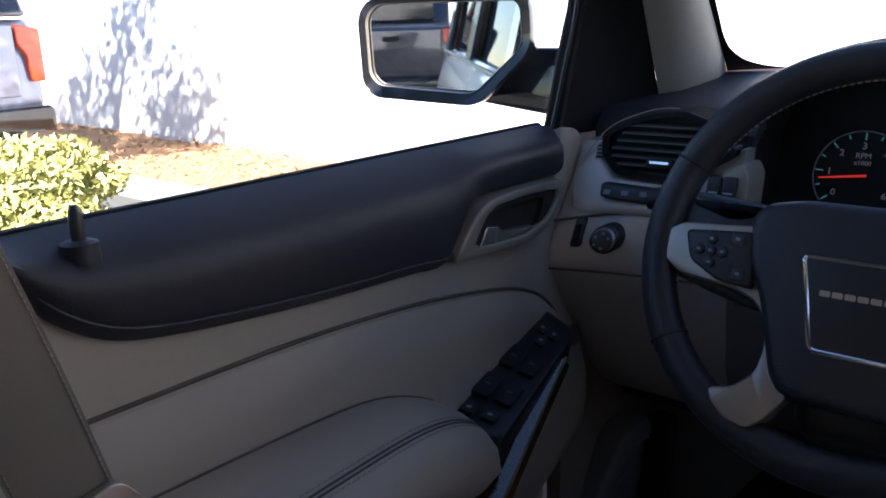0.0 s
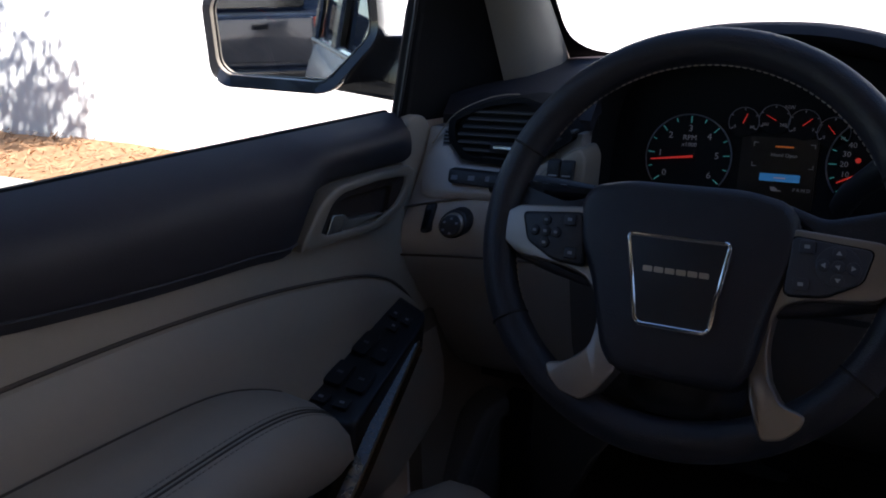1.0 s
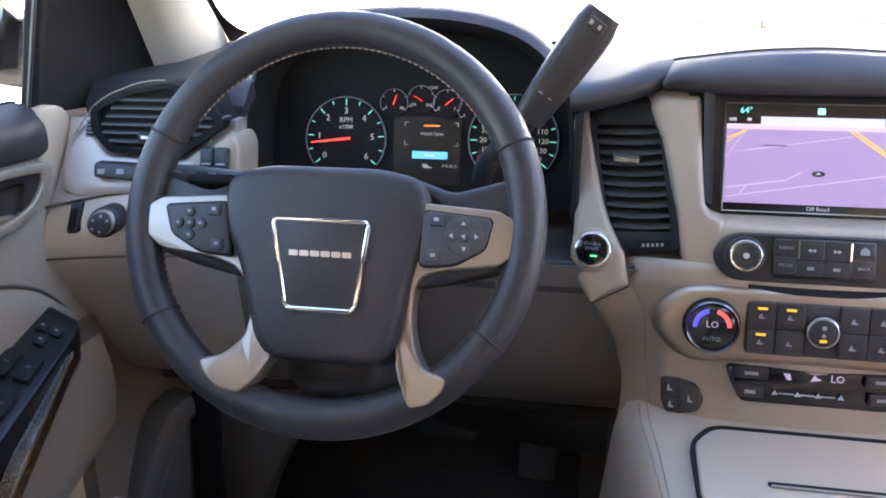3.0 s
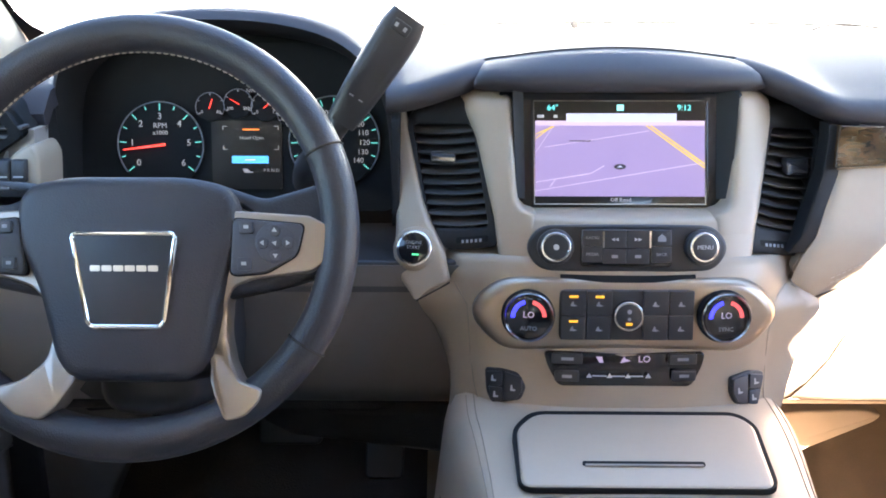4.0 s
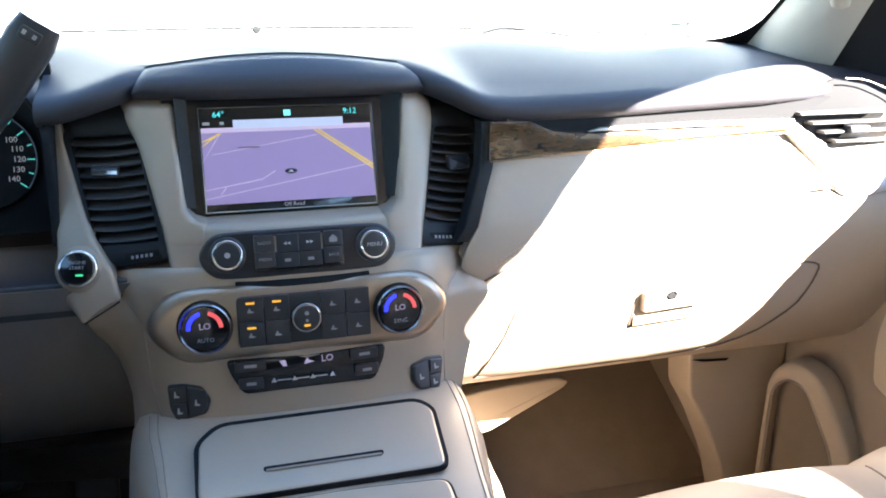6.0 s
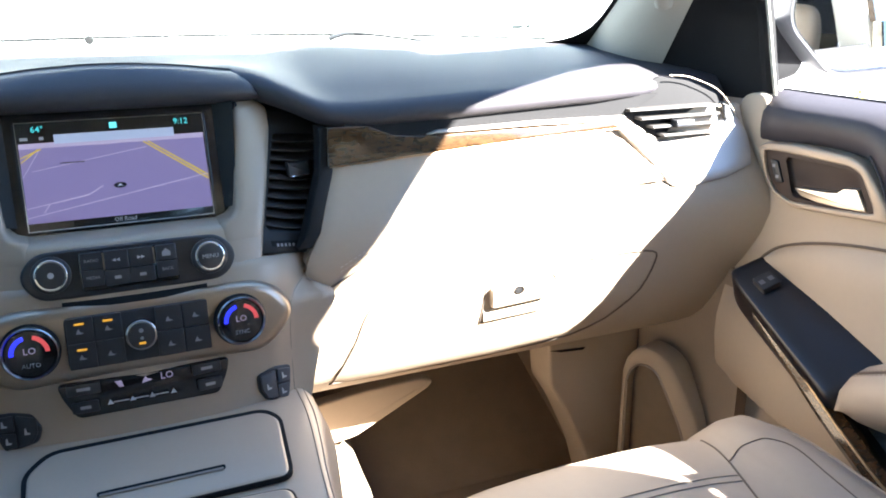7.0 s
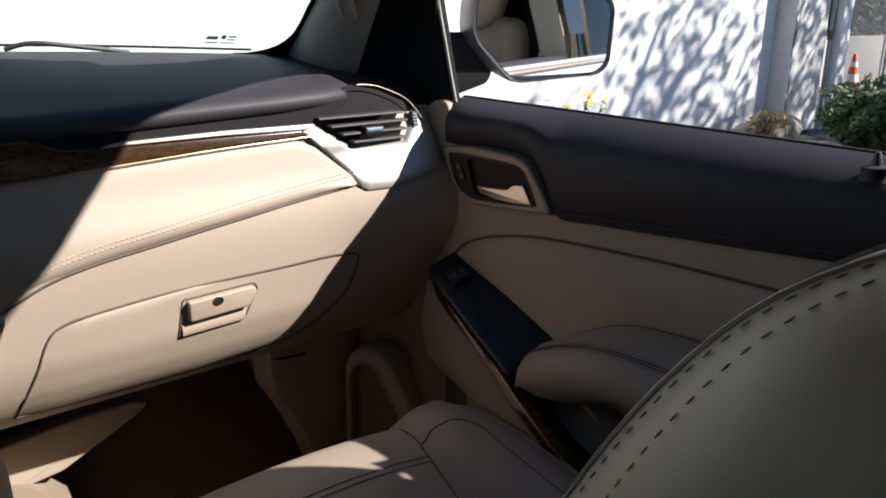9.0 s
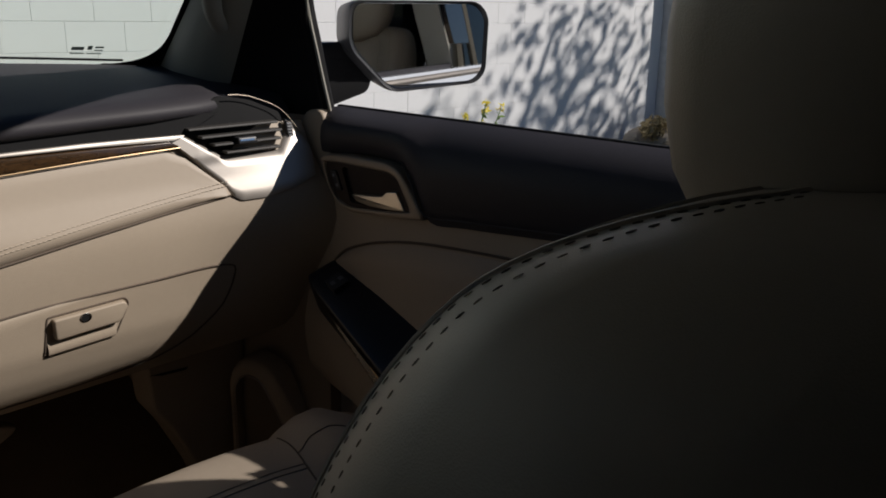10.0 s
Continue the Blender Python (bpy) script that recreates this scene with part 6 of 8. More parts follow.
    road((-0.0868, -0.083), (-0.03, -0.074), 0.0010, MAPLINE, "map_line")
    road((-0.03, -0.074), (-0.016, -0.066), 0.0010, MAPLINE, "map_line")
    road((-0.072, -0.088), (-0.066, -0.080), 0.0009, MAPLINE, "map_line")
    road((-0.052, -0.0405), (-0.03, -0.0405), 0.0014, MAPDARK, "map_label")
    part("position_ring", prism(circle(0.0062, 24), 0.0008, 0.0011, lambda u, v, q: sf(u, -0.067 + v * 0.45, q)), MAPDARK, scr)
    part("position_arrow", prism([(-0.003, -0.0012), (0, 0.0016), (0.003, -0.0012), (0, -0.0004)], 0.0011, 0.0014, lambda u, v, q: sf(u, -0.067 + v, q)), MAPSKY, scr)
    writing("64°", 0.0085, sf, -0.069, -0.0062, 0.0003, CYANPRINT, scr)
    writing("9:12", 0.0085, sf, 0.066, -0.0062, 0.0003, CYANPRINT, scr)
    part("symbol", prism(box2(-0.085, -0.078, -0.0165, -0.0135), 0.0, 0.0004, sf), PRINTGLOW, scr)
    part("symbol", prism(box2(-0.068, -0.064, -0.0165, -0.0135), 0.0, 0.0004, sf), PRINTGLOW, scr)
    part("symbol", prism(box2(-0.003, 0.004, -0.009, -0.003), 0.0, 0.0004, sf), DIMCYAN, scr)
    writing("Off Road", 0.0058, sf, 0.001, -0.1012, 0.0003, PRINTGLOW, scr)
    # vents beside the screen
    for s in (-1, 1):
        if s < 0:
            hole = [(-0.222, 1.322), (-0.216, 1.336), (-0.190, 1.349), (-0.160, 1.352), (-0.146, 1.313), (-0.130, 1.241), (-0.1250, 1.211), (-0.1785, 1.2025), (-0.200, 1.239)]
            inner = [(-0.215, 1.322), (-0.151, 1.3265), (-0.1345, 1.2275), (-0.1945, 1.2215)]
        else:
            hole = [(0.158, 1.345), (0.195, 1.343), (0.216, 1.331), (0.2255, 1.317), (0.2235, 1.282), (0.1995, 1.221), (0.1855, 1.1975), (0.1275, 1.2065), (0.133, 1.232), (0.147, 1.284)]
            inner = [(0.163, 1.3225), (0.2165, 1.317), (0.1895, 1.217), (0.1375, 1.2295)]
        edge = rounded(hole, 0.007)
        mid = Vector((sum(p[0] for p in inner) / 4, sum(p[1] for p in inner) / 4))
        ring = rounded(inner, 0.005, 10)
        pick = []
        for p in edge:
            d = (p - mid).normalized()
            pick.append(max(ring, key=lambda q: (q - mid).normalized().dot(d)))
        bm = bmesh.new()
        add_rings(bm, [[vent_plane(p.x, p.y, n) for p in e] for e, n in ((edge, -0.03), (edge, 0.001), ([p.lerp(q, 0.12) for p, q in zip(edge, pick)], 0.003), ([p.lerp(q, 0.9) for p, q in zip(edge, pick)], 0.0015), (pick, 0.0), (pick, -0.022))])
        vent = part("air_vent", bm, VENTBLACK, st, "black centre air vent", sharp=50)
        (ax, az), (bx, bz), (cx, cz), (dx, dz) = inner
        for k in range(10):
            f = (k + 0.5) / 10.2
            p, q = Vector((dx + (ax - dx) * f, dz + (az - dz) * f)), Vector((cx + (bx - cx) * f, cz + (bz - cz) * f))
            if s > 0:
                p, q = Vector((dx + (ax - dx) * f, dz + (az - dz) * f)), Vector((cx + (bx - cx) * f, cz + (bz - cz) * f))
            if p.x > q.x:
                p, q = q, p
            rows = []
            for i in range(9):
                g = p.lerp(q, i / 8)
                sag = 0.0015 * (1 - (2 * i / 8 - 1) ** 2)
                rows.append([vent_plane(g.x, g.y + v - sag, n + 0.002 * (1 - (2 * i / 8 - 1) ** 2)) for v, n in ((0.0048, -0.016), (0.0004, -0.0022), (-0.0003, -0.0010), (-0.0013, -0.0014), (-0.0016, -0.0030), (0.0022, -0.016))])
            bm = bmesh.new()
            add_rings(bm, rows)
            part("slat", bm, SLAT, vent)
        tx, tv = (-0.182, 1.2925) if s < 0 else (0.1865, 1.2815)
        tab = part("tab", prism(rounded(box2(tx - 0.013, tx + 0.013, tv - 0.0045, tv + (0.004 if s < 0 else 0.010)), 0.002), -0.004, 0.010, vent_plane, 0.002), BLACK, vent)
        part("tab_edge", prism(box2(tx - 0.012, tx + 0.012, tv - 0.002, tv + 0.0015) if s < 0 else box2(tx - 0.009, tx + 0.009, tv - 0.0040, tv - 0.0030), 0.0095, 0.0105, vent_plane), CHROME, tab)
        wx, wz, lean = (-0.152, 1.2145, 0.16) if s < 0 else (0.158, 1.2105, -0.16)
        wheel_fn = lambda u, v, n, wx=wx, wz=wz, lean=lean: vent_plane(wx + u, wz + v + u * lean, n)
        wl_ = part("vent_wheel", prism(rounded(box2(-0.0165, 0.0165, -0.0042, 0.0042), 0.002), 0.0, 0.0026, wheel_fn, 0.0008), MATTBLACK, vent)
        for k in range(5):
            part("ridge", prism(box2(-0.0105 + k * 0.0045, -0.0080 + k * 0.0045, -0.0012, 0.0016), 0.0022, 0.0034, wheel_fn), INK, wl_)
    for s in (-1, 1):
        part("vent_backing", prism(rounded(box2(0.118, 0.236, 1.19, 1.360), 0.004), 0, 0.02, lambda u, v, n, s=s: Vector((s * u, 0.062 - n, v))), MATTBLACK, st)
    # start button
    bf = face_at(-0.210, -0.046, 1.205, 24, -10)
    part("button_post", prism(circle(0.0235, 32), -0.03, 0.006, bf, 0.005), CHAMPAGNE, st)
    btn = part("start_ring", prism(circle(0.0190, 32), 0.004, 0.0095, bf, 0.003), CHROME, st, "chrome ring of the start button")
    part("start_button", prism(circle(0.0162, 32), 0.009, 0.0108, bf, 0.0015), GLOSSBLACK, btn)
    writing("ENGINE", 0.0048, bf, 0, 0.0055, 0.0109, INK, btn)
    writing("START", 0.0048, bf, 0, 0.0005, 0.0109, INK, btn)
    part("start_lamp", prism(box2(-0.001, 0.006, -0.0075, -0.0058), 0.0108, 0.0112, bf), GREENLAMP, btn)
    # pillar left of the vent
    left = [(1.158, -0.2105), (1.172, -0.224), (1.185, -0.231), (1.196, -0.2335), (1.219, -0.231), (1.272, -0.233), (1.334, -0.239)]
    right = [(1.158, -0.2085), (1.179, -0.1745), (1.204, -0.1795), (1.239, -0.2005), (1.328, -0.2215), (1.334, -0.223)]
    side = lambda x, z: vent_plane(x, z, 0.004).y - 0.014 * ease((1.27 - z) / 0.06)
    rows = [face_row(lerp_table(left, z), lerp_table(right, z), z, side, min(0.007, 0.3 * (lerp_table(right, z) - lerp_table(left, z))), 6) for z in (1.159, 1.163, 1.168, 1.174, 1.179, 1.187, 1.195, 1.204, 1.215, 1.23, 1.25, 1.275, 1.30, 1.32, 1.336)]
    part("side_upright", shell(rows, 0.05, (0, 1, 0)), CHAMPAGNE, st, sharp=70)
    part("upright_joint", tube([Vector((x, side(x, z) - 0.0004, z - 0.0006)) for x, z in ((-0.2085, 1.1585), (-0.20, 1.1635), (-0.19, 1.1695), (-0.18, 1.1755), (-0.1745, 1.179))], 0.0009, 6), SEAM, st)
    part("upright_joint", tube([Vector((x, y, z)) for x, y, z in ((0.174, -0.064, 1.1745), (0.186, -0.060, 1.167), (0.205, -0.062, 1.157))], 0.0007, 6), FOLD, st)
    # radio
    rf = bowed(face_at(0.0, -0.0885, 1.2205, 16), 0.8)
    cap = rounded([(-0.086, 0.0222), (-0.05, 0.0230), (0.05, 0.0230), (0.085, 0.0222), (0.1010, 0.001), (0.086, -0.0222), (0.05, -0.0230), (-0.05, -0.0230), (-0.087, -0.0222), (-0.1015, 0.001)], 0.014)
    radio = part("radio_panel", prism(cap, -0.03, 0.004, rf, 0.003), BLACK, st, "black radio control panel")
    for x in (-0.0715, 0.0715):
        kn = part("radio_knob", prism(circle(0.0175, 28, x, 0.001), 0.002, 0.010, rf, 0.002), BLACK, radio)
        part("knob_ring", prism(circle(0.0145, 28, x, 0.001), 0.009, 0.0140, rf, 0.0010), CHROME, kn)
        part("knob_face", prism(circle(0.0124, 28, x, 0.001), 0.013, 0.0145, rf, 0.001), BLACK, kn)
        if x > 0:
            writing("MENU", 0.0058, rf, x, 0.001, 0.0153, WHITEPRINT, kn)
        else:
            part("symbol", prism(circle(0.0028, 14, x, 0.001), 0.0152, 0.0157, rf), WHITEPRINT, kn)
    part("key_field", prism(rounded(box2(-0.047, 0.041, -0.018, 0.0185), 0.004), 0.003, 0.006, rf, 0.001), GLOSSBLACK, radio)
    keys = [(-0.036, 0.010, "RADIO"), (-0.036, -0.006, "MEDIA"), (0.031, -0.006, "BACK")]
    for x, v, tx in keys:
        k_ = part("key", prism(rounded(box2(x - 0.0096, x + 0.0096, v - 0.0077, v + 0.0077), 0.0012), 0.004, 0.0072, rf, 0.0006), BLACK, radio)
        writing(tx, 0.0042, rf, x, v, 0.0076, INK, k_)
    k_ = part("key", prism(rounded(box2(0.0214, 0.0406, 0.0023, 0.0177), 0.0012), 0.004, 0.0072, rf, 0.001), BLACK, radio)
    part("symbol", prism([(0.027, 0.0065), (0.035, 0.0065), (0.035, 0.0105), (0.031, 0.0140), (0.027, 0.0105)], 0.0075, 0.008, rf), INK, k_)
    for x, d_ in ((-0.0145, -1), (0.008, 1)):
        k_ = part("key", prism(rounded(box2(x - 0.0111, x + 0.0111, 0.0000, 0.0177), 0.0010), 0.004, 0.0072, rf, 0.0006), BLACK, radio)
        for q in (-0.0018, 0.0018):
            part("symbol", prism([(x + q + d_ * 0.0017, 0.0085), (x + q - d_ * 0.0017, 0.0102), (x + q - d_ * 0.0017, 0.0068)], 0.0075, 0.008, rf), WHITEPRINT, k_)
    for x in (-0.0255, 0.0195):
        part("bright_bar", prism(box2(x - 0.0009, x + 0.0009, 0.0005, 0.0165), 0.0055, 0.0085, rf), CHROME, radio)
    for x in (-0.0145, 0.008):
        k_ = part("key", prism(rounded(box2(x - 0.0111, x + 0.0111, -0.0150, -0.0008), 0.0010), 0.004, 0.0068, rf, 0.0006), BLACK, radio)
        part("symbol", prism(box2(x - 0.003, x + 0.003, -0.0095, -0.0065), 0.007, 0.0075, rf), INK, k_)
    # disc slot
    part("disc_slot", shell([[stack_fn(-0.066 + 0.0132 * k, z, 0.0012) for k in range(11)] for z in (1.1895, 1.1955)], 0.004, (0, 1, 0)), MATTBLACK, st, "dark disc slot")
    # climate panel
    cf = bowed(face_at(-0.001, -0.110, 1.1575, 10), 0.45)
    wing = rounded([(-0.158, 0.0), (-0.128, 0.036), (-0.075, 0.0385), (0.075, 0.0385), (0.128, 0.036), (0.158, 0.0), (0.122, -0.039), (0.075, -0.036), (-0.075, -0.036), (-0.122, -0.039)], 0.022)
    part("climate_bezel", prism(wing, -0.035, 0.001, cf, 0.013, seg=5), TAUPEMETAL, st, "satin taupe climate surround")
    pan = part("climate_panel", prism(rounded(box2(-0.066, 0.064, -0.0235, 0.0265), 0.006), -0.001, 0.0035, cf, 0.002), BLACK, st, "black climate control panel")
    for x, tx in ((-0.0965, "AUTO"), (0.0945, "SYNC")):
        ring = part("temperature_knob", prism(circle(0.0262, 36, x, 0.0), -0.002, 0.006, cf, 0.002), MATTBLACK, st, "round temperature dial")
        bm = bmesh.new()
        a, b = circle(0.0245, 40, x, 0), circle(0.0222, 40, x, 0)
        add_rings(bm, [[cf(p.x, p.y, 0.004) for p in a], [cf(p.x, p.y, 0.011) for p in a], [cf(p.x, p.y, 0.0125) for p in [q.lerp(r_, 0.5) for q, r_ in zip(a, b)]], [cf(p.x, p.y, 0.011) for p in b], [cf(p.x, p.y, 0.004) for p in b]], cap0=False, cap1=False)
        part("knob_ring", bm, DIMCHROME, ring)
        part("knob_face", prism(circle(0.0218, 36, x, 0), 0.004, 0.0095, cf, 0.001), GLOSSBLACK, ring)
        for lo, hi, mm in ((-1.62, -0.25, BLUEARC), (0.25, 1.55, REDARC)):
            bm = bmesh.new()
            pts = [(lo + (hi - lo) * k / 10) for k in range(11)]
            o = [Vector((x + 0.0172 * math.sin(q), 0.0172 * math.cos(q))) for q in pts]
            i_ = [Vector((x + 0.0132 * math.sin(q), 0.0132 * math.cos(q))) for q in pts]
            add_prism(bm, o + i_[::-1], 0.0095, 0.0100, cf)
            part("colour_arc", bm, mm, ring)
        writing("LO", 0.0086, cf, x, 0.0020, 0.0096, LCDGLOW, ring)
        writing(tx, 0.0058, cf, x, -0.0115, 0.0096, INK, ring)
    fan = part("fan_knob", prism(circle(0.0150, 32, 0.0, 0.0015), 0.002, 0.009, cf, 0.002), DIMCHROME, pan, "chrome-ringed fan dial")
    part("fan_face", prism(circle(0.0126, 32, 0.0, 0.0015), 0.008, 0.0096, cf, 0.001), BLACK, fan)
    part("lamp", prism(box2(-0.003, 0.003, -0.0068, -0.0045), 0.0099, 0.0105, cf), WARMGLOW, fan)
    part("symbol", prism(circle(0.0022, 10, 0.0, 0.0065), 0.0099, 0.0104, cf), INK, fan)
    part("symbol", prism(circle(0.0016, 10, 0.0, -0.0008), 0.0099, 0.0104, cf), INK, fan)
    for x in (-0.053, -0.028, 0.0265, 0.0515):
        for v, row in ((0.0140, 0), (-0.0105, 1)):
            k_ = part("key", prism(rounded(box2(x - 0.0121, x + 0.0121, v - 0.0122, v + 0.0120), 0.0015), 0.002, 0.0055, cf, 0.0007), BLACK, pan)
            part("symbol", prism([(x - 0.0034, v - 0.003), (x + 0.0010, v - 0.0034), (x + 0.0036, v - 0.0026), (x + 0.0004, v - 0.0014), (x - 0.0006, v + 0.0018), (x - 0.0020, v + 0.0002)], 0.0055, 0.0060, cf), INK, k_)
            if (x < -0.05) or (x < 0 and row == 0):
                part("lamp", prism(box2(x - 0.0042, x + 0.0042, v + 0.0052, v + 0.0072), 0.0055, 0.0061, cf), WARMGLOW, k_)
    # rear climate strip
    lf = bowed(face_at(0, -0.1145, 1.1035, 8), 0.8)
    strip = part("rear_climate_panel", prism(rounded([(-0.081, 0.0165), (0.079, 0.0165), (0.076, 0.002), (0.066, -0.0185), (-0.066, -0.0185), (-0.077, 0.002)], 0.006), -0.01, 0.0035, lf, 0.002), GLOSSBLACK, st, "gloss black rear climate strip")
    for x, v, w in ((-0.058, 0.0105, 0.015), (-0.058, -0.0075, 0.012), (0.0555, 0.0105, 0.014), (0.0575, -0.0065, 0.012)):
        k_ = part("key", prism(rounded(box2(x - w, x + w, v - 0.0055, v + 0.0055), 0.002), 0.002, 0.0055, lf, 0.001), BLACK, strip)
        part("symbol", prism(box2(x - w * 0.4, x + w * 0.4, v - 0.0015, v + 0.0015), 0.0055, 0.0060, lf), INK, k_)
    writing("LO", 0.0095, lf, 0.0175, 0.0105, 0.0036, LCDGLOW, strip)
    part("symbol", prism([(-0.030, 0.013), (-0.024, 0.013), (-0.0225, 0.007), (-0.0265, 0.007)], 0.0035, 0.0041, lf), LCDGLOW, strip)
    part("symbol", prism([(-0.006, 0.007), (0.004, 0.009), (-0.001, 0.011), (-0.002, 0.014), (-0.004, 0.011)], 0.0035, 0.0041, lf), LCDGLOW, strip)
    for x in (-0.028, -0.010, 0.008):
        part("slider_line", prism(box2(x - 0.005, x + 0.009, -0.0073, -0.0063), 0.0035, 0.0041, lf), WHITEPRINT, strip)
    for x in (-0.036, -0.016, 0.002, 0.022):
        part("slider_mark", prism([(x - 0.0028, -0.0085), (x + 0.0028, -0.0085), (x, -0.0038)], 0.0035, 0.0042, lf), WHITEPRINT, strip)
    # seat heater keys
    for s in (-1, 1):
        hf = face_at(s * 0.1185 if s < 0 else 0.1245, -0.104, 1.0775 if s < 0 else 1.076, 14, s * 17)
        poly = [(s * a, b) for a, b in ((0.0215, 0.0175), (0.006, 0.0195), (-0.013, 0.0165), (-0.0220, 0.003), (-0.018, -0.0105), (0.011, -0.0195), (0.0185, -0.006))]
        if s > 0:
            poly = [(-0.0185, 0.0150), (0.002, 0.0195), (0.0205, 0.0165), (0.0165, -0.004), (0.0115, -0.0195), (-0.0135, -0.0130), (-0.0195, -0.001)]
        hp = part("heater_panel", prism(rounded(poly, 0.004), -0.012, 0.0035, hf, 0.002), BLACK, st, "seat heater keys")
        keys = ([(0.0015, 0.0018), (0.0025, 0.0165), (0.0185, 0.0140), (0.0155, 0.0010)], [(0.0010, -0.0005), (0.0150, -0.0008), (0.0100, -0.0165), (-0.0005, -0.0135)], [(-0.0165, 0.0130), (0.0005, 0.0163), (-0.0012, -0.0130), (-0.0125, -0.0105), (-0.0175, -0.001)])
        for q in keys:
            q = [(s * x * (1 if s > 0 else 1.08), v) for x, v in q]
            k_ = part("key", prism(rounded(q, 0.002), 0.003, 0.0058, hf, 0.001), KEYGREY if s > 0 else BLACK, hp)
            mx, mv = sum(p[0] for p in q) / len(q), sum(p[1] for p in q) / len(q)
            part("symbol", prism([(mx - 0.0028, mv - 0.0030), (mx + 0.0020, mv - 0.0026), (mx + 0.0026, mv - 0.0012), (mx - 0.0004, mv - 0.0008), (mx - 0.0014, mv + 0.0034), (mx - 0.0026, mv + 0.0030)], 0.0056, 0.0063, hf), PALEPRINT, k_)
    return st


MAPPURPLE = glowing("map_purple", (0.37, 0.31, 0.60), 0.0217)
MAPSKY = glowing("map_sky", (0.55, 0.66, 0.90), 0.0259)
MAPHAZE = glowing("map_haze", (0.58, 0.50, 0.72), 0.0285)
MAPYELLOW = glowing("map_yellow", (0.90, 0.66, 0.10), 0.0259)
MAPLINE = glowing("map_line", (0.66, 0.58, 0.82), 0.0290)
MAPDARK = material("map_dark_print", (0.03, 0.03, 0.04), 0.3)
CYANPRINT = glowing("cyan_print", (0.08, 0.70, 0.75), 0.0504)
DIMCYAN = glowing("dim_cyan", (0.05, 0.25, 0.28), 0.216)
GREENLAMP = glowing("green_lamp", (0.05, 0.8, 0.35), 0.0432)
BLUEARC = glowing("blue_arc", (0.02, 0.03, 0.95), 0.1008)
REDARC = glowing("red_arc", (0.75, 0.10, 0.11), 0.0396)
PALEPRINT = material("pale_key_print", (0.42, 0.43, 0.45), 0.6)
KEYGREY = material("grey_key", (0.062, 0.065, 0.076), 0.42, vary=0.06, scale=60)


# ---- steering wheel ----
def build_wheel():
    w = thing("steering_wheel", (-0.438, -0.10, 1.25), "dark leather steering wheel with satin metal spokes", "steering wheel")
    fn = plane_fn(pose(-0.438, -0.200, 1.268, 90 - 24, 0, 0))
    lean = lambda u, v, n: fn(u - 0.07 * v, v, n)      # the spokes sit a little off the vertical
    R, r = 0.1735, 0.0165
    rings = []
    for k in range(96):
        a = 2 * math.pi * k / 96
        bottom = max(0, -math.sin(a)) ** 4
        grip = 1 + 0.12 * max(0, math.cos(2 * (a - 0.6))) * 0 + 0.10 * bottom
        sec = []
        for j in range(14):
            b = 2 * math.pi * j / 14
            q = R - 0.004 * bottom + (r * grip) * math.cos(b) * 0.98
            sec.append(fn(q * math.cos(a), q * math.sin(a), r * 1.06 * math.sin(b)))
        rings.append(sec)
    rings.append(rings[0])
    bm = bmesh.new()
    add_rings(bm, rings, cap0=False, cap1=False)
    bmesh.ops.remove_doubles(bm, verts=bm.verts, dist=1e-6)
    rim = part("rim", bm, WHEELHIDE, w, "dark leather wheel rim")
    for a in (24, 156, 212, 328):
        a = radians(a)
        loop = [fn((R + r * 1.0 * math.cos(b)) * math.cos(a), (R + r * 1.0 * math.cos(b)) * math.sin(a), r * 1.08 * math.sin(b)) for b in (2 * math.pi * j / 16 for j in range(16))]
        part("seam", tube(loop, 0.0012, 5, closed=True, up=(0.3, 0.2, 1)), SEAM, rim)
    for a0, a1 in ((30, 150), (-120, -60), (-30, 10), (170, 210)):
        stitches("stitching", [fn((R - r * 0.99) * math.cos(radians(a)), (R - r * 0.99) * math.sin(radians(a)), -0.002) for a in np.arange(a0, a1, 2.0)], rim, THREAD, 0.006, 0.004, 0.0008)
    # column shroud behind
    cf = plane_fn(pose(-0.438, -0.200, 1.258, 90 - 24, 0, 0))
    part("column_shroud", prism(rounded([(-0.05, 0.05), (0.05, 0.05), (0.042, -0.145), (-0.042, -0.145)], 0.03), -0.20, -0.03, cf, 0.02), BLACK, w, "black column shroud")
    # hub
    hub = rounded([(-0.082, 0.040), (-0.05, 0.047), (0.05, 0.047), (0.082, 0.040), (0.093, 0.025), (0.092, -0.010), (0.077, -0.042), (0.062, -0.106), (0.048, -0.122), (-0.048, -0.122), (-0.062, -0.106), (-0.077, -0.042), (-0.093, -0.010), (-0.093, 0.025)], 0.014)
    part("hub", prism(hub, -0.045, 0.0160, lean, 0.012, 0.003, 5), WHEELHIDE, w, "dark padded airbag cover")
    # arms from hub to rim, their metal covers and key pads
    dropped = lambda u, v, n: lean(u, v, n - 0.019 * min(1, max(0, (-0.030 - v) / 0.035)) * min(1, max(0, (v + 0.128) / 0.030)) + 0.007 * min(1, max(0, (-0.108 - v) / 0.012)))
    for s in (-1, 1):
        arm = rounded([(s * 0.07, 0.044), (s * 0.11, 0.030), (s * 0.166, 0.046), (s * 0.172, -0.03), (s * 0.12, -0.045), (s * 0.07, -0.055)], 0.008)
        part("spoke", prism(arm, -0.022, 0.001, lean, 0.008), WHEELHIDE, w)
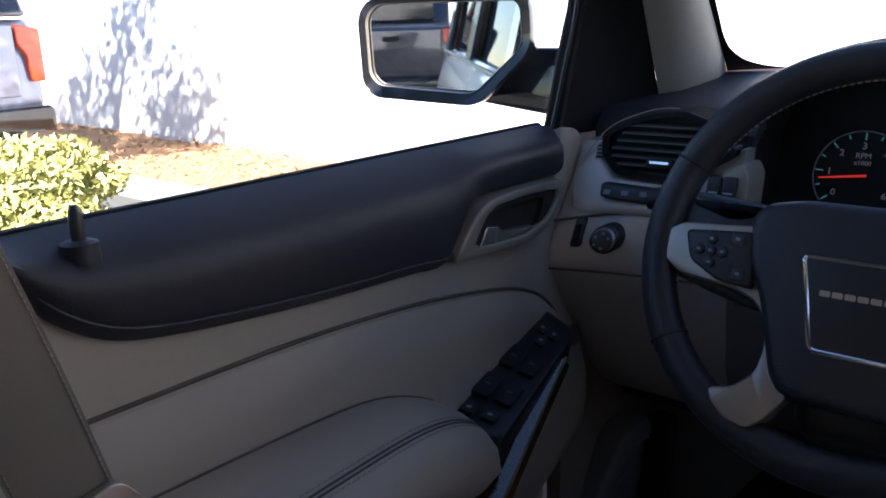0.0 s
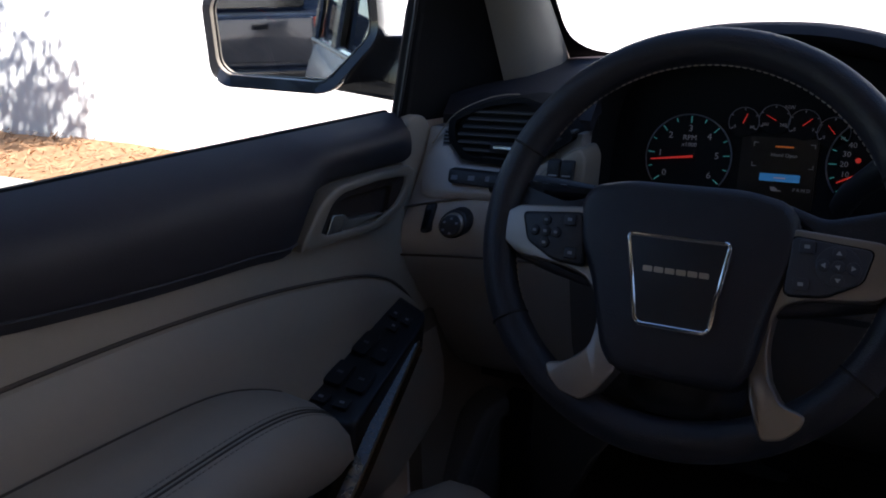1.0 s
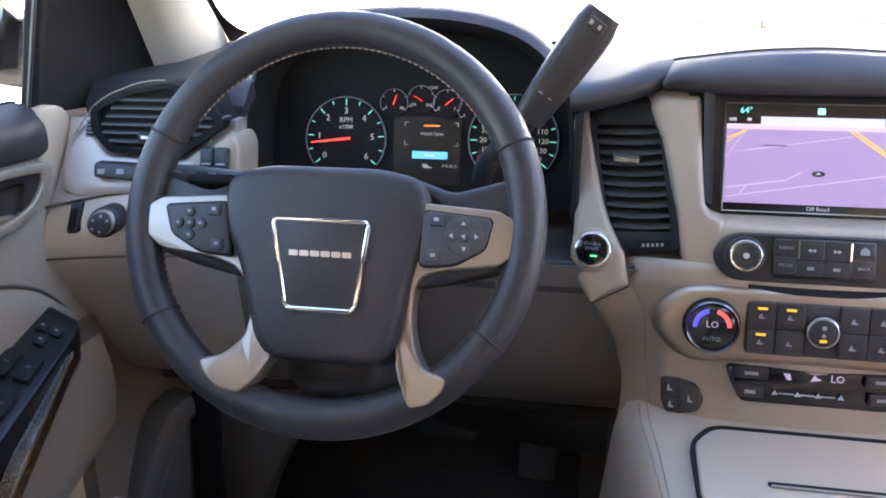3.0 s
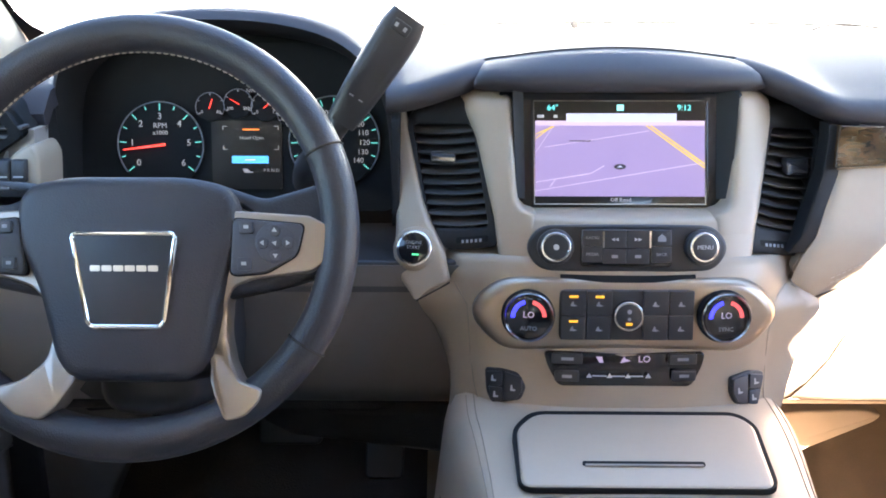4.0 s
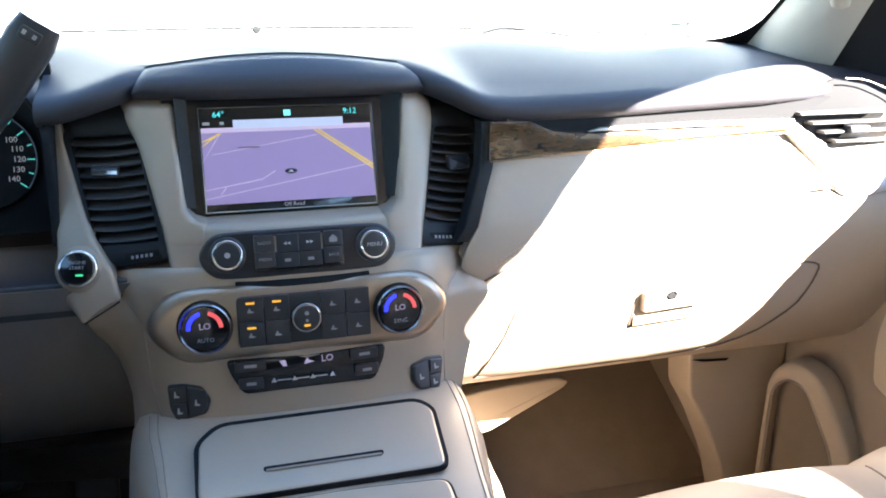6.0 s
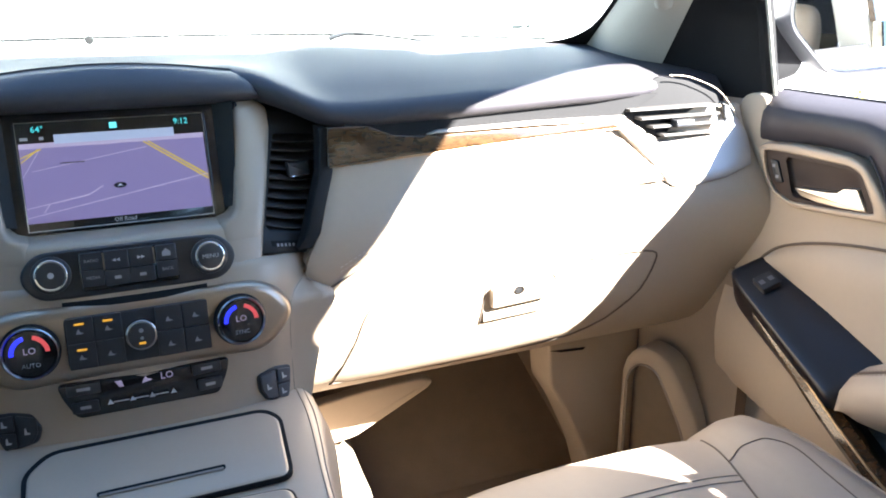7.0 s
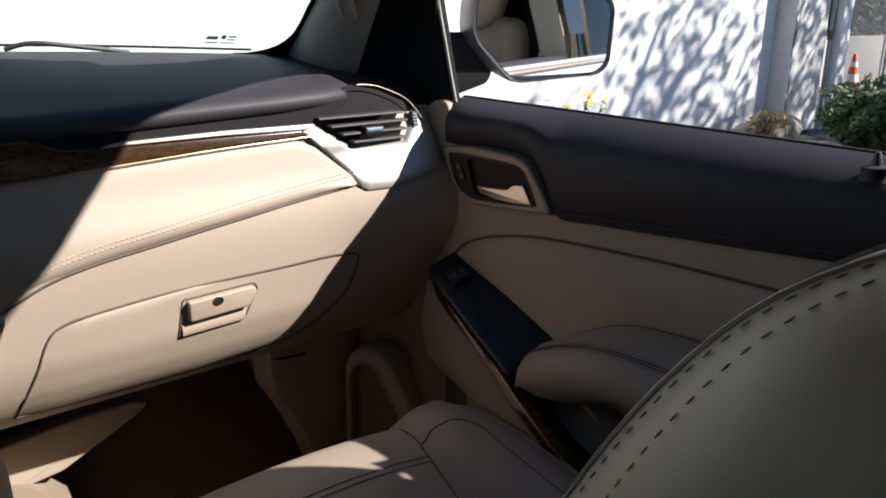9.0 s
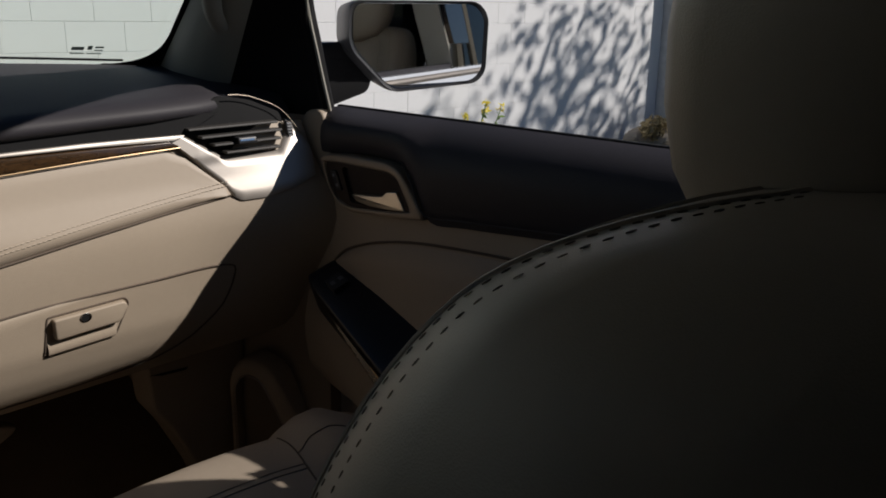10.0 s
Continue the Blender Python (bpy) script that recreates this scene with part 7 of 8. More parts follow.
        horn = rounded([(s * a, b) for a, b in ((0.088, 0.0180), (0.151, 0.0140), (0.168, 0.004), (0.167, -0.019), (0.149, -0.0325), (0.103, -0.0375), (0.084, -0.044), (0.0765, -0.055), (0.0735, -0.070), (0.0730, -0.085), (0.077, -0.105), (0.0885, -0.1205), (0.1075, -0.1255), (0.1045, -0.136), (0.092, -0.148)) + (((0.076, -0.152), (0.070, -0.136), (0.063, -0.116)) if s > 0 else ((0.072, -0.152), (0.058, -0.141), (0.044, -0.119), (0.054, -0.105))) + ( (0.056, -0.085), (0.058, -0.05), (0.070, 0.010))], 0.005)
        part("spoke_trim", prism(horn, -0.012, 0.0125, dropped, 0.002), SATIN, w, "satin metal spoke trim")
        field = rounded([(s * a, b) for a, b in ((0.088, 0.0115), (0.146, 0.0065), (0.139, -0.019), (0.113, -0.0335), (0.084, -0.0355))], 0.006)
        pad = part("key_pad", prism(field, 0.006, 0.0150, lean, 0.0015), BLACK if s < 0 else KEYGREY, w, "spoke key pad")
        mid = Vector((s * 0.113, -0.013))
        part("pad_gap", prism([mid + (p - mid) * 1.045 for p in field], 0.006, 0.0131, lean), MATTBLACK, pad)
        cx, cv = s * 0.122, -0.009
        if s > 0:
            part("key_ring", prism(circle(0.0165, 28, cx, cv), 0.0140, 0.0158, lean, 0.001), KEYGREY, pad)
        for dx, dv in ((0, 0), (0.0105, 0), (-0.0105, 0), (0, 0.0105), (0, -0.0105)):
            k_ = part("key", prism(circle(0.0050, 14, cx + dx, cv + dv), 0.0140, 0.0168, lean, 0.001), BLACK if s < 0 else KEYGREY, pad)
            ux, uv = (dx / 0.0105, dv / 0.0105) if (dx or dv) else (0.7, 0.7)
            part("symbol", prism([(cx + dx + ux * 0.0020, cv + dv + uv * 0.0020), (cx + dx - ux * 0.0014 - uv * 0.0022, cv + dv - uv * 0.0014 + ux * 0.0022), (cx + dx - ux * 0.0014 + uv * 0.0022, cv + dv - uv * 0.0014 - ux * 0.0022)] if s > 0 else box2(cx + dx - 0.0016, cx + dx + 0.0016, cv + dv - 0.0012, cv + dv + 0.0012), 0.0167, 0.0173, lean), INK if s < 0 else PALEPRINT, k_)
        for x, v in ((s * 0.099, 0.004), (s * 0.096, -0.026)):
            k_ = part("key", prism(rounded(box2(x - 0.0058, x + 0.0058, v - 0.0055, v + 0.0050), 0.002), 0.0140, 0.0168, lean, 0.001), BLACK if s < 0 else KEYGREY, pad)
            part("symbol", prism(box2(x - 0.0020, x + 0.0020, v - 0.0014, v + 0.0014), 0.0167, 0.0173, lean), INK if s < 0 else PALEPRINT, k_)
    # emblem frame with bar lettering
    em = rounded([(-0.0428, -0.002), (0.0428, -0.002), (0.0300, -0.0775), (-0.0300, -0.0775)], 0.006)
    plate = part("emblem", prism(em, 0.012, 0.0208, lean, 0.001), BLACK, w, "black plate with a chrome frame")
    part("emblem_frame", tube([lean(p.x, p.y, 0.0205) for p in em], 0.0020, 8, closed=True), CHROME, plate)
    for k in range(6):
        x = -0.0235 + k * 0.0094
        part("letter_bar", prism(rounded(box2(x - 0.0040, x + 0.0040, -0.0330, -0.0282), 0.001, 2), 0.0203, 0.0215, lean), LEVER, plate)
    # stalk with printed end
    st = thing("wiper_stalk", (-0.50, -0.11, 1.28), "black turn signal and wiper stalk", "stalk")
    part("lever", tube(curve_through([(-0.47, -0.115, 1.268), (-0.54, -0.12, 1.278), (-0.60, -0.13, 1.285), (-0.655, -0.14, 1.288)], 4), [0.008, 0.008, 0.009, 0.010, 0.011, 0.0115, 0.012, 0.012, 0.0125, 0.0125, 0.0125, 0.0125, 0.011], 10), BLACK, st)
    for k in range(4):
        x = -0.575 - k * 0.019
        part("symbol", tube([(x - 0.003, -0.139 - k * 0.002, 1.291), (x + 0.003, -0.138 - k * 0.002, 1.2905)], 0.0025, 5), INK, st)
    # gear lever on the column
    g = thing("gear_lever", (-0.30, -0.06, 1.30), "dark column gear lever with a thick grip", "gear lever")
    pts = curve_through([(-0.335, 0.02, 1.26), (-0.322, -0.03, 1.288), (-0.300, -0.058, 1.315), (-0.268, -0.066, 1.358)], 4)
    part("shaft", tube(pts, 0.012, 10), BLACK, g)
    a, b = Vector((-0.279, -0.066, 1.340)), Vector((-0.2115, -0.064, 1.4385))
    ax = (b - a).normalized()
    pts = [a.lerp(b, k / 8) for k in range(9)]
    bm = bmesh.new()
    u = ax.cross(Vector((0, 1, 0))).normalized()
    wv = u.cross(ax)
    rings = []
    for p, q in zip(pts, (0.0145, 0.0165, 0.0180, 0.019, 0.0197, 0.0203, 0.0207, 0.0205, 0.0175)):
        rings.append([p + u * q * math.copysign(abs(math.cos(t)) ** 0.6, math.cos(t)) + wv * 0.9 * q * math.copysign(abs(math.sin(t)) ** 0.6, math.sin(t)) for t in (2 * math.pi * j / 16 for j in range(16))])
    add_rings(bm, rings)
    grip = part("grip", bm, BLACK, g, "dark grip")
    gf = lambda x, y, n: a + ax * (0.03 + y) + u * x - wv * (0.0165 + n)
    for x in (-0.005, 0.005):
        part("symbol", prism(box2(x - 0.0022, x + 0.0022, -0.0006, 0.0006), 0, 0.002, gf), INK, grip)
    gf2 = lambda x, y, n: a + ax * (0.108 + y) + u * x - wv * (0.0180 + n)
    part("button", prism(rounded(box2(-0.009, 0.009, -0.007, 0.004), 0.002), -0.003, 0.0012, gf2, 0.001), BLACK, grip)
    for x in (-0.004, 0.005):
        part("symbol", prism(box2(x - 0.0016, x + 0.0016, -0.003, 0.001), 0.001, 0.0018, gf2), INK, grip)


# ---- centre console and footwells ----
def build_console():
    c = thing("centre_console", (0, -0.4, 0.70), "champagne centre console with a closed storage lid", "console")
    ys = [-0.08, -0.13, -0.16, -0.20, -0.26, -0.33, -0.42, -0.55, -0.72]
    tops = [1.064, 1.062, 1.060, 1.057, 1.050, 1.036, 1.018, 1.005, 1.0]
    lefts = [0.150, 0.148, 0.144, 0.140, 0.135, 0.133, 0.133, 0.135, 0.135]
    rights = [0.148, 0.147, 0.145, 0.140, 0.132, 0.127, 0.127, 0.130, 0.130]
    rings = []
    for y, t, hl, hr in zip(ys, tops, lefts, rights):
        sec = []
        out = 0.026 - 0.010 * ease((-0.12 - y) / 0.16)
        for h, x, z in ((-hl, -0.055, 0.66), (-hl, -0.050, 0.80), (-hl, -0.042, 0.92), (-hl, -out - 0.004, t - 0.040), (-hl, -out, t - 0.022), (-hl, -out * 0.7, t - 0.008), (-hl, -out * 0.3, t - 0.002), (-hl, 0, t), (-hl * 0.5, 0, t + 0.001), (0, 0, t + 0.002), (hr * 0.5, 0, t + 0.001), (hr, 0, t), (hr, out * 0.3, t - 0.002), (hr, out * 0.55, t - 0.008), (hr, out * 0.8, t - 0.022), (hr, out + 0.002, t - 0.040), (hr, 0.030, 0.92), (hr, 0.036, 0.80), (hr, 0.040, 0.66)):
            sec.append(Vector((h + x, y, z)))
        rings.append(sec)
    dense = [curve_through([r[j] for r in rings], 3) for j in range(len(rings[0]))]
    rr = [[dense[j][i] for j in range(len(dense))] for i in range(len(dense[0]))]
    bm = bmesh.new()
    add_rings(bm, rr)
    part("body", bm, SKYLITTRIM, c, "champagne console body", sharp=60)
    for j in (6, 7, 11, 12):
        part("crease", tube([r[j] + Vector((0, 0, 0.0001)) for r in rr[1:20]], 0.0006, 5), FOLD, c)
    top = lambda u, v, n: Vector((u, v, lerp_table([(-0.72, 1.0), (-0.55, 1.005), (-0.42, 1.018), (-0.33, 1.036), (-0.26, 1.050), (-0.20, 1.057), (-0.16, 1.060), (-0.13, 1.062)], v) + 0.002 + n))
    part("lid_gap", prism(rounded([(-0.1155, -0.168), (-0.0945, -0.1375), (0.1050, -0.1375), (0.1180, -0.158), (0.1075, -0.2508), (-0.1140, -0.2508)], 0.014), 0.0, 0.0052, top), MATTBLACK, c)
    lid = part("storage_lid", prism(rounded([(-0.1120, -0.169), (-0.092, -0.1430), (0.102, -0.1430), (0.1150, -0.160), (0.1048, -0.2505), (-0.1130, -0.2505)], 0.012), 0.0, 0.0065, top, 0.004), SKYLITTRIM, c, "closed storage lid")
    part("lid_slot", prism(rounded(box2(-0.056, 0.052, -0.2230, -0.2175), 0.0025), 0.0062, 0.0072, top), MATTBLACK, lid)
    part("slot_edge", prism(rounded(box2(-0.054, 0.050, -0.2245, -0.2225), 0.001), 0.0064, 0.0082, top), SATIN, lid)
    # the cup holder's lid behind it
    part("lid_gap", prism(rounded([(-0.112, -0.262), (-0.09, -0.2575), (0.02, -0.2575), (0.103, -0.2625), (0.102, -0.50), (-0.112, -0.50)], 0.012), 0.0, 0.0024, top), SEAM, c)
    part("cup_lid", prism(rounded([(-0.1100, -0.2645), (-0.089, -0.2600), (0.02, -0.2600), (0.1010, -0.2650), (0.1000, -0.498), (-0.1100, -0.498)], 0.012), 0.0, 0.0062, top, 0.004), SKYLITTRIM, c, "closed cup holder lid")
    part("armrest_lid", prism(rounded(box2(-0.15, 0.15, -1.0, -0.60), 0.04), -0.02, 0.05, flat_fn(1.0), 0.025), SEATHIDE, c, "beige leather armrest lid")
    # flank panels flaring out into the footwells
    def flare(u, v, n):
        return Vector((-(0.178 + max(0, u) * 0.235 + max(0, u) ** 2 * 0.01 + n * 0.6), -0.01 + u * 0.17 - n * 0.8, v))
    poly = rounded([(-1.6, 0.66), (-1.6, 0.93), (-0.1, 0.998), (0.0, 0.996), (0.9, 0.918), (1.03, 0.900), (1.02, 0.884), (0.85, 0.880), (0.0, 0.945), (-0.3, 0.93), (-0.5, 0.66)], 0.03)
    # left flank is coloured dark for the driver's footwell shade
    part("flank_panel", prism(poly, -0.02, 0.010, flare, 0.005), SHADECARPET, c)
    poly = rounded([(0.10, 0.905), (0.206, 0.910), (0.300, 0.917), (0.390, 0.917), (0.412, 0.908), (0.404, 0.898), (0.338, 0.869), (0.285, 0.846), (0.240, 0.842), (0.200, 0.828), (0.10, 0.80)], 0.008)
    part("flank_panel", prism(poly, -0.02, 0.0, lambda u, v, n: Vector((u, 0.135 + 0.06 * (u - 0.3) - n, v)), 0.004), BEIGE, c, "beige footwell side panel")
    prof = [(0.12, 0.90), (0.19, 0.886), (0.230, 0.872), (0.262, 0.845), (0.286, 0.795), (0.300, 0.72), (0.312, 0.645)]
    rows = [[(x + dx, y, z + dz) for x, z in prof] for y, dx, dz in ((-0.30, -0.075, 0.0), (-0.12, -0.045, 0.0), (0.0, -0.015, -0.004), (0.10, 0.006, -0.020), (0.16, 0.014, -0.030), (0.30, 0.03, -0.035), (0.5, 0.04, -0.03))]
    bm = bmesh.new()
    add_sheet(bm, rows)
    part("tunnel_carpet", bm, CARPET, c, "tan carpet over the tunnel", sharp=80)
    return c


def build_footwells():
    for s in (-1, 1):
        k = thing("kick_panel", (s * 0.74, 0.10, 0.66), "beige kick panel with a recessed speaker grille, shade in its colours", "kick panel", "kick panels")
        rows = [[(s * (0.80 - 0.22 * max(0, y - 0.02) - 0.02), y, z) for y in (-0.10, 0.0, 0.1, 0.25, 0.5)] for z in (0.62, 0.8, 0.98, 1.10)]
        # side sheet wears the darkened beige in place of real shade
        part("panel", shell(rows, 0.02, (s, 0, 0)), KICKSHADE, k)
        gf = lambda u, v, n, s=s: Vector((s * (0.72 + 0.3 * u - 0.95 * n), 0.09 - 0.95 * u - 0.3 * n, v))
        outer = rounded([(0.009, 0.66), (0.010, 0.915), (0.042, 0.950), (0.095, 0.938), (0.148, 0.855), (0.20, 0.66)], 0.025)
        # driver's side gets the dark copy of the beige for footwell shade
        trim = BEIGE if s > 0 else SHADETAUPE
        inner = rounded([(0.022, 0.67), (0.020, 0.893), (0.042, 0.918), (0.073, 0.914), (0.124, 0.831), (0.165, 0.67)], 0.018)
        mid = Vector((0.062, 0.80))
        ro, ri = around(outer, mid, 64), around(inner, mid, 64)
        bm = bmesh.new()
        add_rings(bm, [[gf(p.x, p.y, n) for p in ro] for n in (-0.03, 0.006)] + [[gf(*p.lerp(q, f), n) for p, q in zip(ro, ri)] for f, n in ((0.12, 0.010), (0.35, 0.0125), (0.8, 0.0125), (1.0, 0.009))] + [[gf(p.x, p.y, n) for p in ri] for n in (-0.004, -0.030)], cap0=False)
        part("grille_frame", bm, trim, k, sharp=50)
        part("grille_edge", tube([gf(p.x, p.y, 0.0095) for p in inner], 0.0022, 6, closed=True), SATIN if s > 0 else SHADETAUPE, k)
        part("grille", prism([mid + (p - mid) * 0.99 for p in inner], -0.012, -0.006, gf, 0.001), GRILLESHADE if s > 0 else SHADETAUPE, k)
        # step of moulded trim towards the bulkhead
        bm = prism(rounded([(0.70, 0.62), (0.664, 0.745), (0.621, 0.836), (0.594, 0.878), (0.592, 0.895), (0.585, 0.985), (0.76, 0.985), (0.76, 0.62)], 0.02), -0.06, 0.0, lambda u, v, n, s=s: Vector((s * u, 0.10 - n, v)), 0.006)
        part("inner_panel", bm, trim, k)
        part("panel_slot", prism(rounded([(0.590, 0.9405), (0.655, 0.9355), (0.650, 0.9320), (0.610, 0.9350)], 0.001, 2), 0.0, 0.0012, lambda u, v, n, s=s: Vector((s * u, 0.0995 - n, v))), MATTBLACK, k)
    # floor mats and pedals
    # driver's mat is widened and darkened to paint the footwell's shade
    for s, m_ in ((-1, SHADECARPET), (1, CARPET)):
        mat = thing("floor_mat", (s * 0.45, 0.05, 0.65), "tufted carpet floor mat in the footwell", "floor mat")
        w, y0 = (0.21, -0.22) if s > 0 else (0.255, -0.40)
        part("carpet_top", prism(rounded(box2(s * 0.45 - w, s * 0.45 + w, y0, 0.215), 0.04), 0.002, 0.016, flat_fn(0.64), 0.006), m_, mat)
        # added dark sheet over the tan slope, again for shade
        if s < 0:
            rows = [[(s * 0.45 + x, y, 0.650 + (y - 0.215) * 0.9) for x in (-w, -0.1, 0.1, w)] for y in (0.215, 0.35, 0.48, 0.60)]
            part("toe_shade_sheet", shell(rows, 0.010, (0, 0.5, -0.5)), m_, mat)
    p = thing("pedals", (-0.40, 0.30, 0.68), "black rubber brake and accelerator pedals", "pedals")
    for x, w, z in ((-0.43, 0.05, 0.80), (-0.28, 0.03, 0.78)):
        f = face_at(x, 0.30, z, 30)
        part("pedal", prism(rounded(box2(-w, w, -0.035 if w > 0.04 else -0.07, 0.035 if w > 0.04 else 0.07), 0.012), -0.01, 0.008, f, 0.004), BLACK, p)
        part("pedal_arm", tube([(x, 0.31, z), (x, 0.40, z + 0.1), (x, 0.46, z + 0.2)], 0.009, 8), MATTBLACK, p)
    # footrest opening beside the driver's door
    f = thing("fuse_cover", (-0.70, -0.02, 0.95), "dark recessed panel beside the driver's door", "cover")
    part("cover", prism(rounded([(-0.745, 0.70), (-0.700, 0.70), (-0.690, 0.955), (-0.728, 0.955)], 0.012), 0, 0.01, lambda u, v, n: Vector((u, 0.05 - n, v)), 0.003), MATTBLACK, f)


# ---- seats ----
def build_seat(xc, dy=0.0, head=0.0, left=1.0, right=1.0):
    t = thing("front_seat", (xc, -0.6, 0.66), "beige perforated leather bucket seat", "car seat", "front seats")
    # cushion: sections from front to rear
    keys = [(-0.232, 0.86, 0.225, 0.905), (-0.236, 0.84, 0.245, 0.95), (-0.250, 0.82, 0.255, 0.975), (-0.275, 0.80, 0.260, 0.988), (-0.34, 0.80, 0.262, 0.992), (-0.45, 0.80, 0.262, 0.984), (-0.60, 0.80, 0.262, 0.965), (-0.74, 0.80, 0.258, 0.95)]
    rings = []
    for i, (y, z0, h, z1) in enumerate(keys):
        bol = 0.020 if i > 2 else 0.008 + 0.004 * i
        sec = [Vector((xc - h * 0.94, y, z0)), Vector((xc - h, y, (z0 + z1) / 2)), Vector((xc - h * 0.985, y, z1 - 0.012))]
        for u in (-0.93, -0.84, -0.74, -0.66, -0.62, -0.4, -0.2, 0, 0.2, 0.4, 0.62, 0.66, 0.74, 0.84, 0.93):
            a = abs(u)
            b = bol * max(0, min(1, (a - 0.6) / 0.15)) if a < 0.9 else bol * 0.5
            crown = 0.006 * (1 - (a / 0.62) ** 2) if a < 0.62 else 0
            yy = y + (0.012 * (1 - a * a) if i < 4 else 0) - (0.030 * max(0, (a - 0.86) / 0.1) ** 2 if i < 4 else 0)
            sec.append(Vector((xc + h * u, yy, z1 + b + crown - (0.004 if a in (0.62,) else 0))))
        sec += [Vector((xc + h * 0.985, y, z1 - 0.012)), Vector((xc + h, y, (z0 + z1) / 2)), Vector((xc + h * 0.94, y, z0))]
        rings.append(sec)
    dense = [curve_through([r[j] for r in rings], 3) for j in range(len(rings[0]))]
    bm = bmesh.new()
    rr = [[dense[j][i] for j in range(len(dense))] for i in range(len(dense[0]))]
    add_rings(bm, rr)
    cush = part("cushion", bm, SEATHIDE, t, "beige leather seat cushion", sharp=80)
    def seat_top(x, y):
        """A point on the cushion's upper face."""
        for r0, r1 in zip(rr, rr[1:]):
            za, ya = [lerp_table([(p.x, v) for p, v in ((q, q[k]) for q in r0[3:18])], x) for k in (2, 1)]
            zb, yb = [lerp_table([(p.x, v) for p, v in ((q, q[k]) for q in r1[3:18])], x) for k in (2, 1)]
            if yb <= y <= ya and ya - yb > 1e-5:
                return Vector((x, y, za + (zb - za) * (ya - y) / (ya - yb) + 0.0004))
        return Vector((x, y, rr[8][10].z))
    for o in (-1, 1):
        lines = ([(0.160, -0.262), (0.158, -0.285), (0.151, -0.313), (0.132, -0.369), (0.116, -0.424), (0.10, -0.50), (0.09, -0.60)], [(0.149, -0.317), (0.165, -0.309), (0.180, -0.311), (0.200, -0.325), (0.209, -0.350), (0.203, -0.402), (0.198, -0.48), (0.195, -0.60)])
        for pts, r in zip(lines, (0.0011, 0.0008)):
            part("seam", tube([seat_top(xc + o * p.x, p.y) for p in curve_through([(x, y, 0) for x, y in pts], 5)], r, 5), SOFTSEAM, cush)
        part("piping", tube([Vector(r[17 if o > 0 else 3]) + Vector((o * 0.001, 0, -0.001)) for r in rr[2:]], 0.0022, 6), SEATHIDE, cush)
    for y in (-0.331, -0.341):
        part("seam", tube([seat_top(xc - 0.14 + 0.014 * k, y - 0.010 * abs(k / 10 - 1) ** 2) for k in range(21)], 0.0008, 5), FOLD, cush)
    part("base", prism(rounded(box2(xc - 0.24, xc + 0.24, -0.74, -0.27), 0.04), -0.10, 0.03, flat_fn(0.79), 0.01), BEIGE, t, "beige seat base cover")
    for x in (-0.19, 0.19):
        part("rail", prism(rounded(box2(xc + x - 0.02, xc + x + 0.02, -0.8, -0.25), 0.006), 0, 0.05, flat_fn(0.64), 0.004), BLACK, t)
    # backrest: sections from bottom to top
    keys = [(0.93, -0.735, 0.245, 0.055), (0.98, -0.750, 0.258, 0.072), (1.06, -0.785, 0.264, 0.084), (1.15, -0.825, 0.266, 0.084), (1.24, -0.861, 0.258, 0.078), (1.31, -0.879, 0.249, 0.062), (1.36, -0.894, 0.243, 0.054), (1.396, -0.905, 0.232, 0.044), (1.418, -0.915, 0.218, 0.033), (1.432, -0.930, 0.188, 0.018), (1.437, -0.949, 0.130, 0.002)]
    rings = []
    for z, yf, h, bol in keys:
        yf = yf + dy
        sec = []
        for u in (-1.0, -0.97, -0.90, -0.80, -0.70, -0.60, -0.55, -0.3, 0, 0.3, 0.55, 0.60, 0.70, 0.80, 0.90, 0.97, 1.0):
            a = abs(u)
            b = bol * math.sin(max(0, min(1, (a - 0.52) / 0.33)) * math.pi / 2) if a < 0.88 else bol * (1 - ((a - 0.86) / 0.14) ** 2 * 0.75)
            dip = 0.034 * max(0, (z - 1.38) / 0.06) * max(0, 1 - (u / 0.8) ** 2)
            sec.append(Vector((xc + h * u, yf + b * (left if u < 0 else right), z - dip)))
        back = yf - 0.085
        sec += [Vector((xc + h * 0.98, back + 0.04, z)), Vector((xc + h * 0.8, back, z)), Vector((xc, back - 0.012, z)), Vector((xc - h * 0.8, back, z)), Vector((xc - h * 0.98, back + 0.04, z))]
        rings.append(sec)
    dense = [curve_through([r[j] for r in rings], 4) for j in range(len(rings[0]))]
    rr = [[dense[j][i] for j in range(len(dense))] for i in range(len(dense[0]))]
    bm = bmesh.new()
    add_rings(bm, rr)
    back = part("backrest", bm, SEATHIDE, t, "beige leather backrest with side bolsters", sharp=80)
    for j in (6, 10):
        part("seam", tube([Vector(r[j]) + Vector((0, 0.0005, 0)) for r in rr[3:-3]], 0.0010, 5), FOLD, back)
    for j, o in ((3, -1), (13, 1)):
        part("seam", tube([Vector(r[j]) + Vector((0, 0.0008, 0)) for r in rr[2:-2]], 0.0009, 5), FOLD, back)
        n2, n1 = (2, 1) if o < 0 else (14, 15)
        part("piping", tube([Vector(r[n2]).lerp(Vector(r[n1]), 0.02) for r in rr[2:-2]], 0.0010, 6), SEATHIDE, back)
        for f in (0.20, 0.62):
            stitches("stitching", [Vector(r[n2]).lerp(Vector(r[n1]), f) + Vector((o * 0.0003, 0.0003, 0.0001)) for r in rr[2:-2]], back, DARKSTITCH, 0.0054, 0.0026, 0.00028)
    # headrest on two posts
    for x in (-0.07, 0.07):
        part("headrest_post", tube([(xc + x, -0.945 + head, 1.38), (xc + x, -0.935 + head, 1.47)], 0.006, 8), CHROME, t)
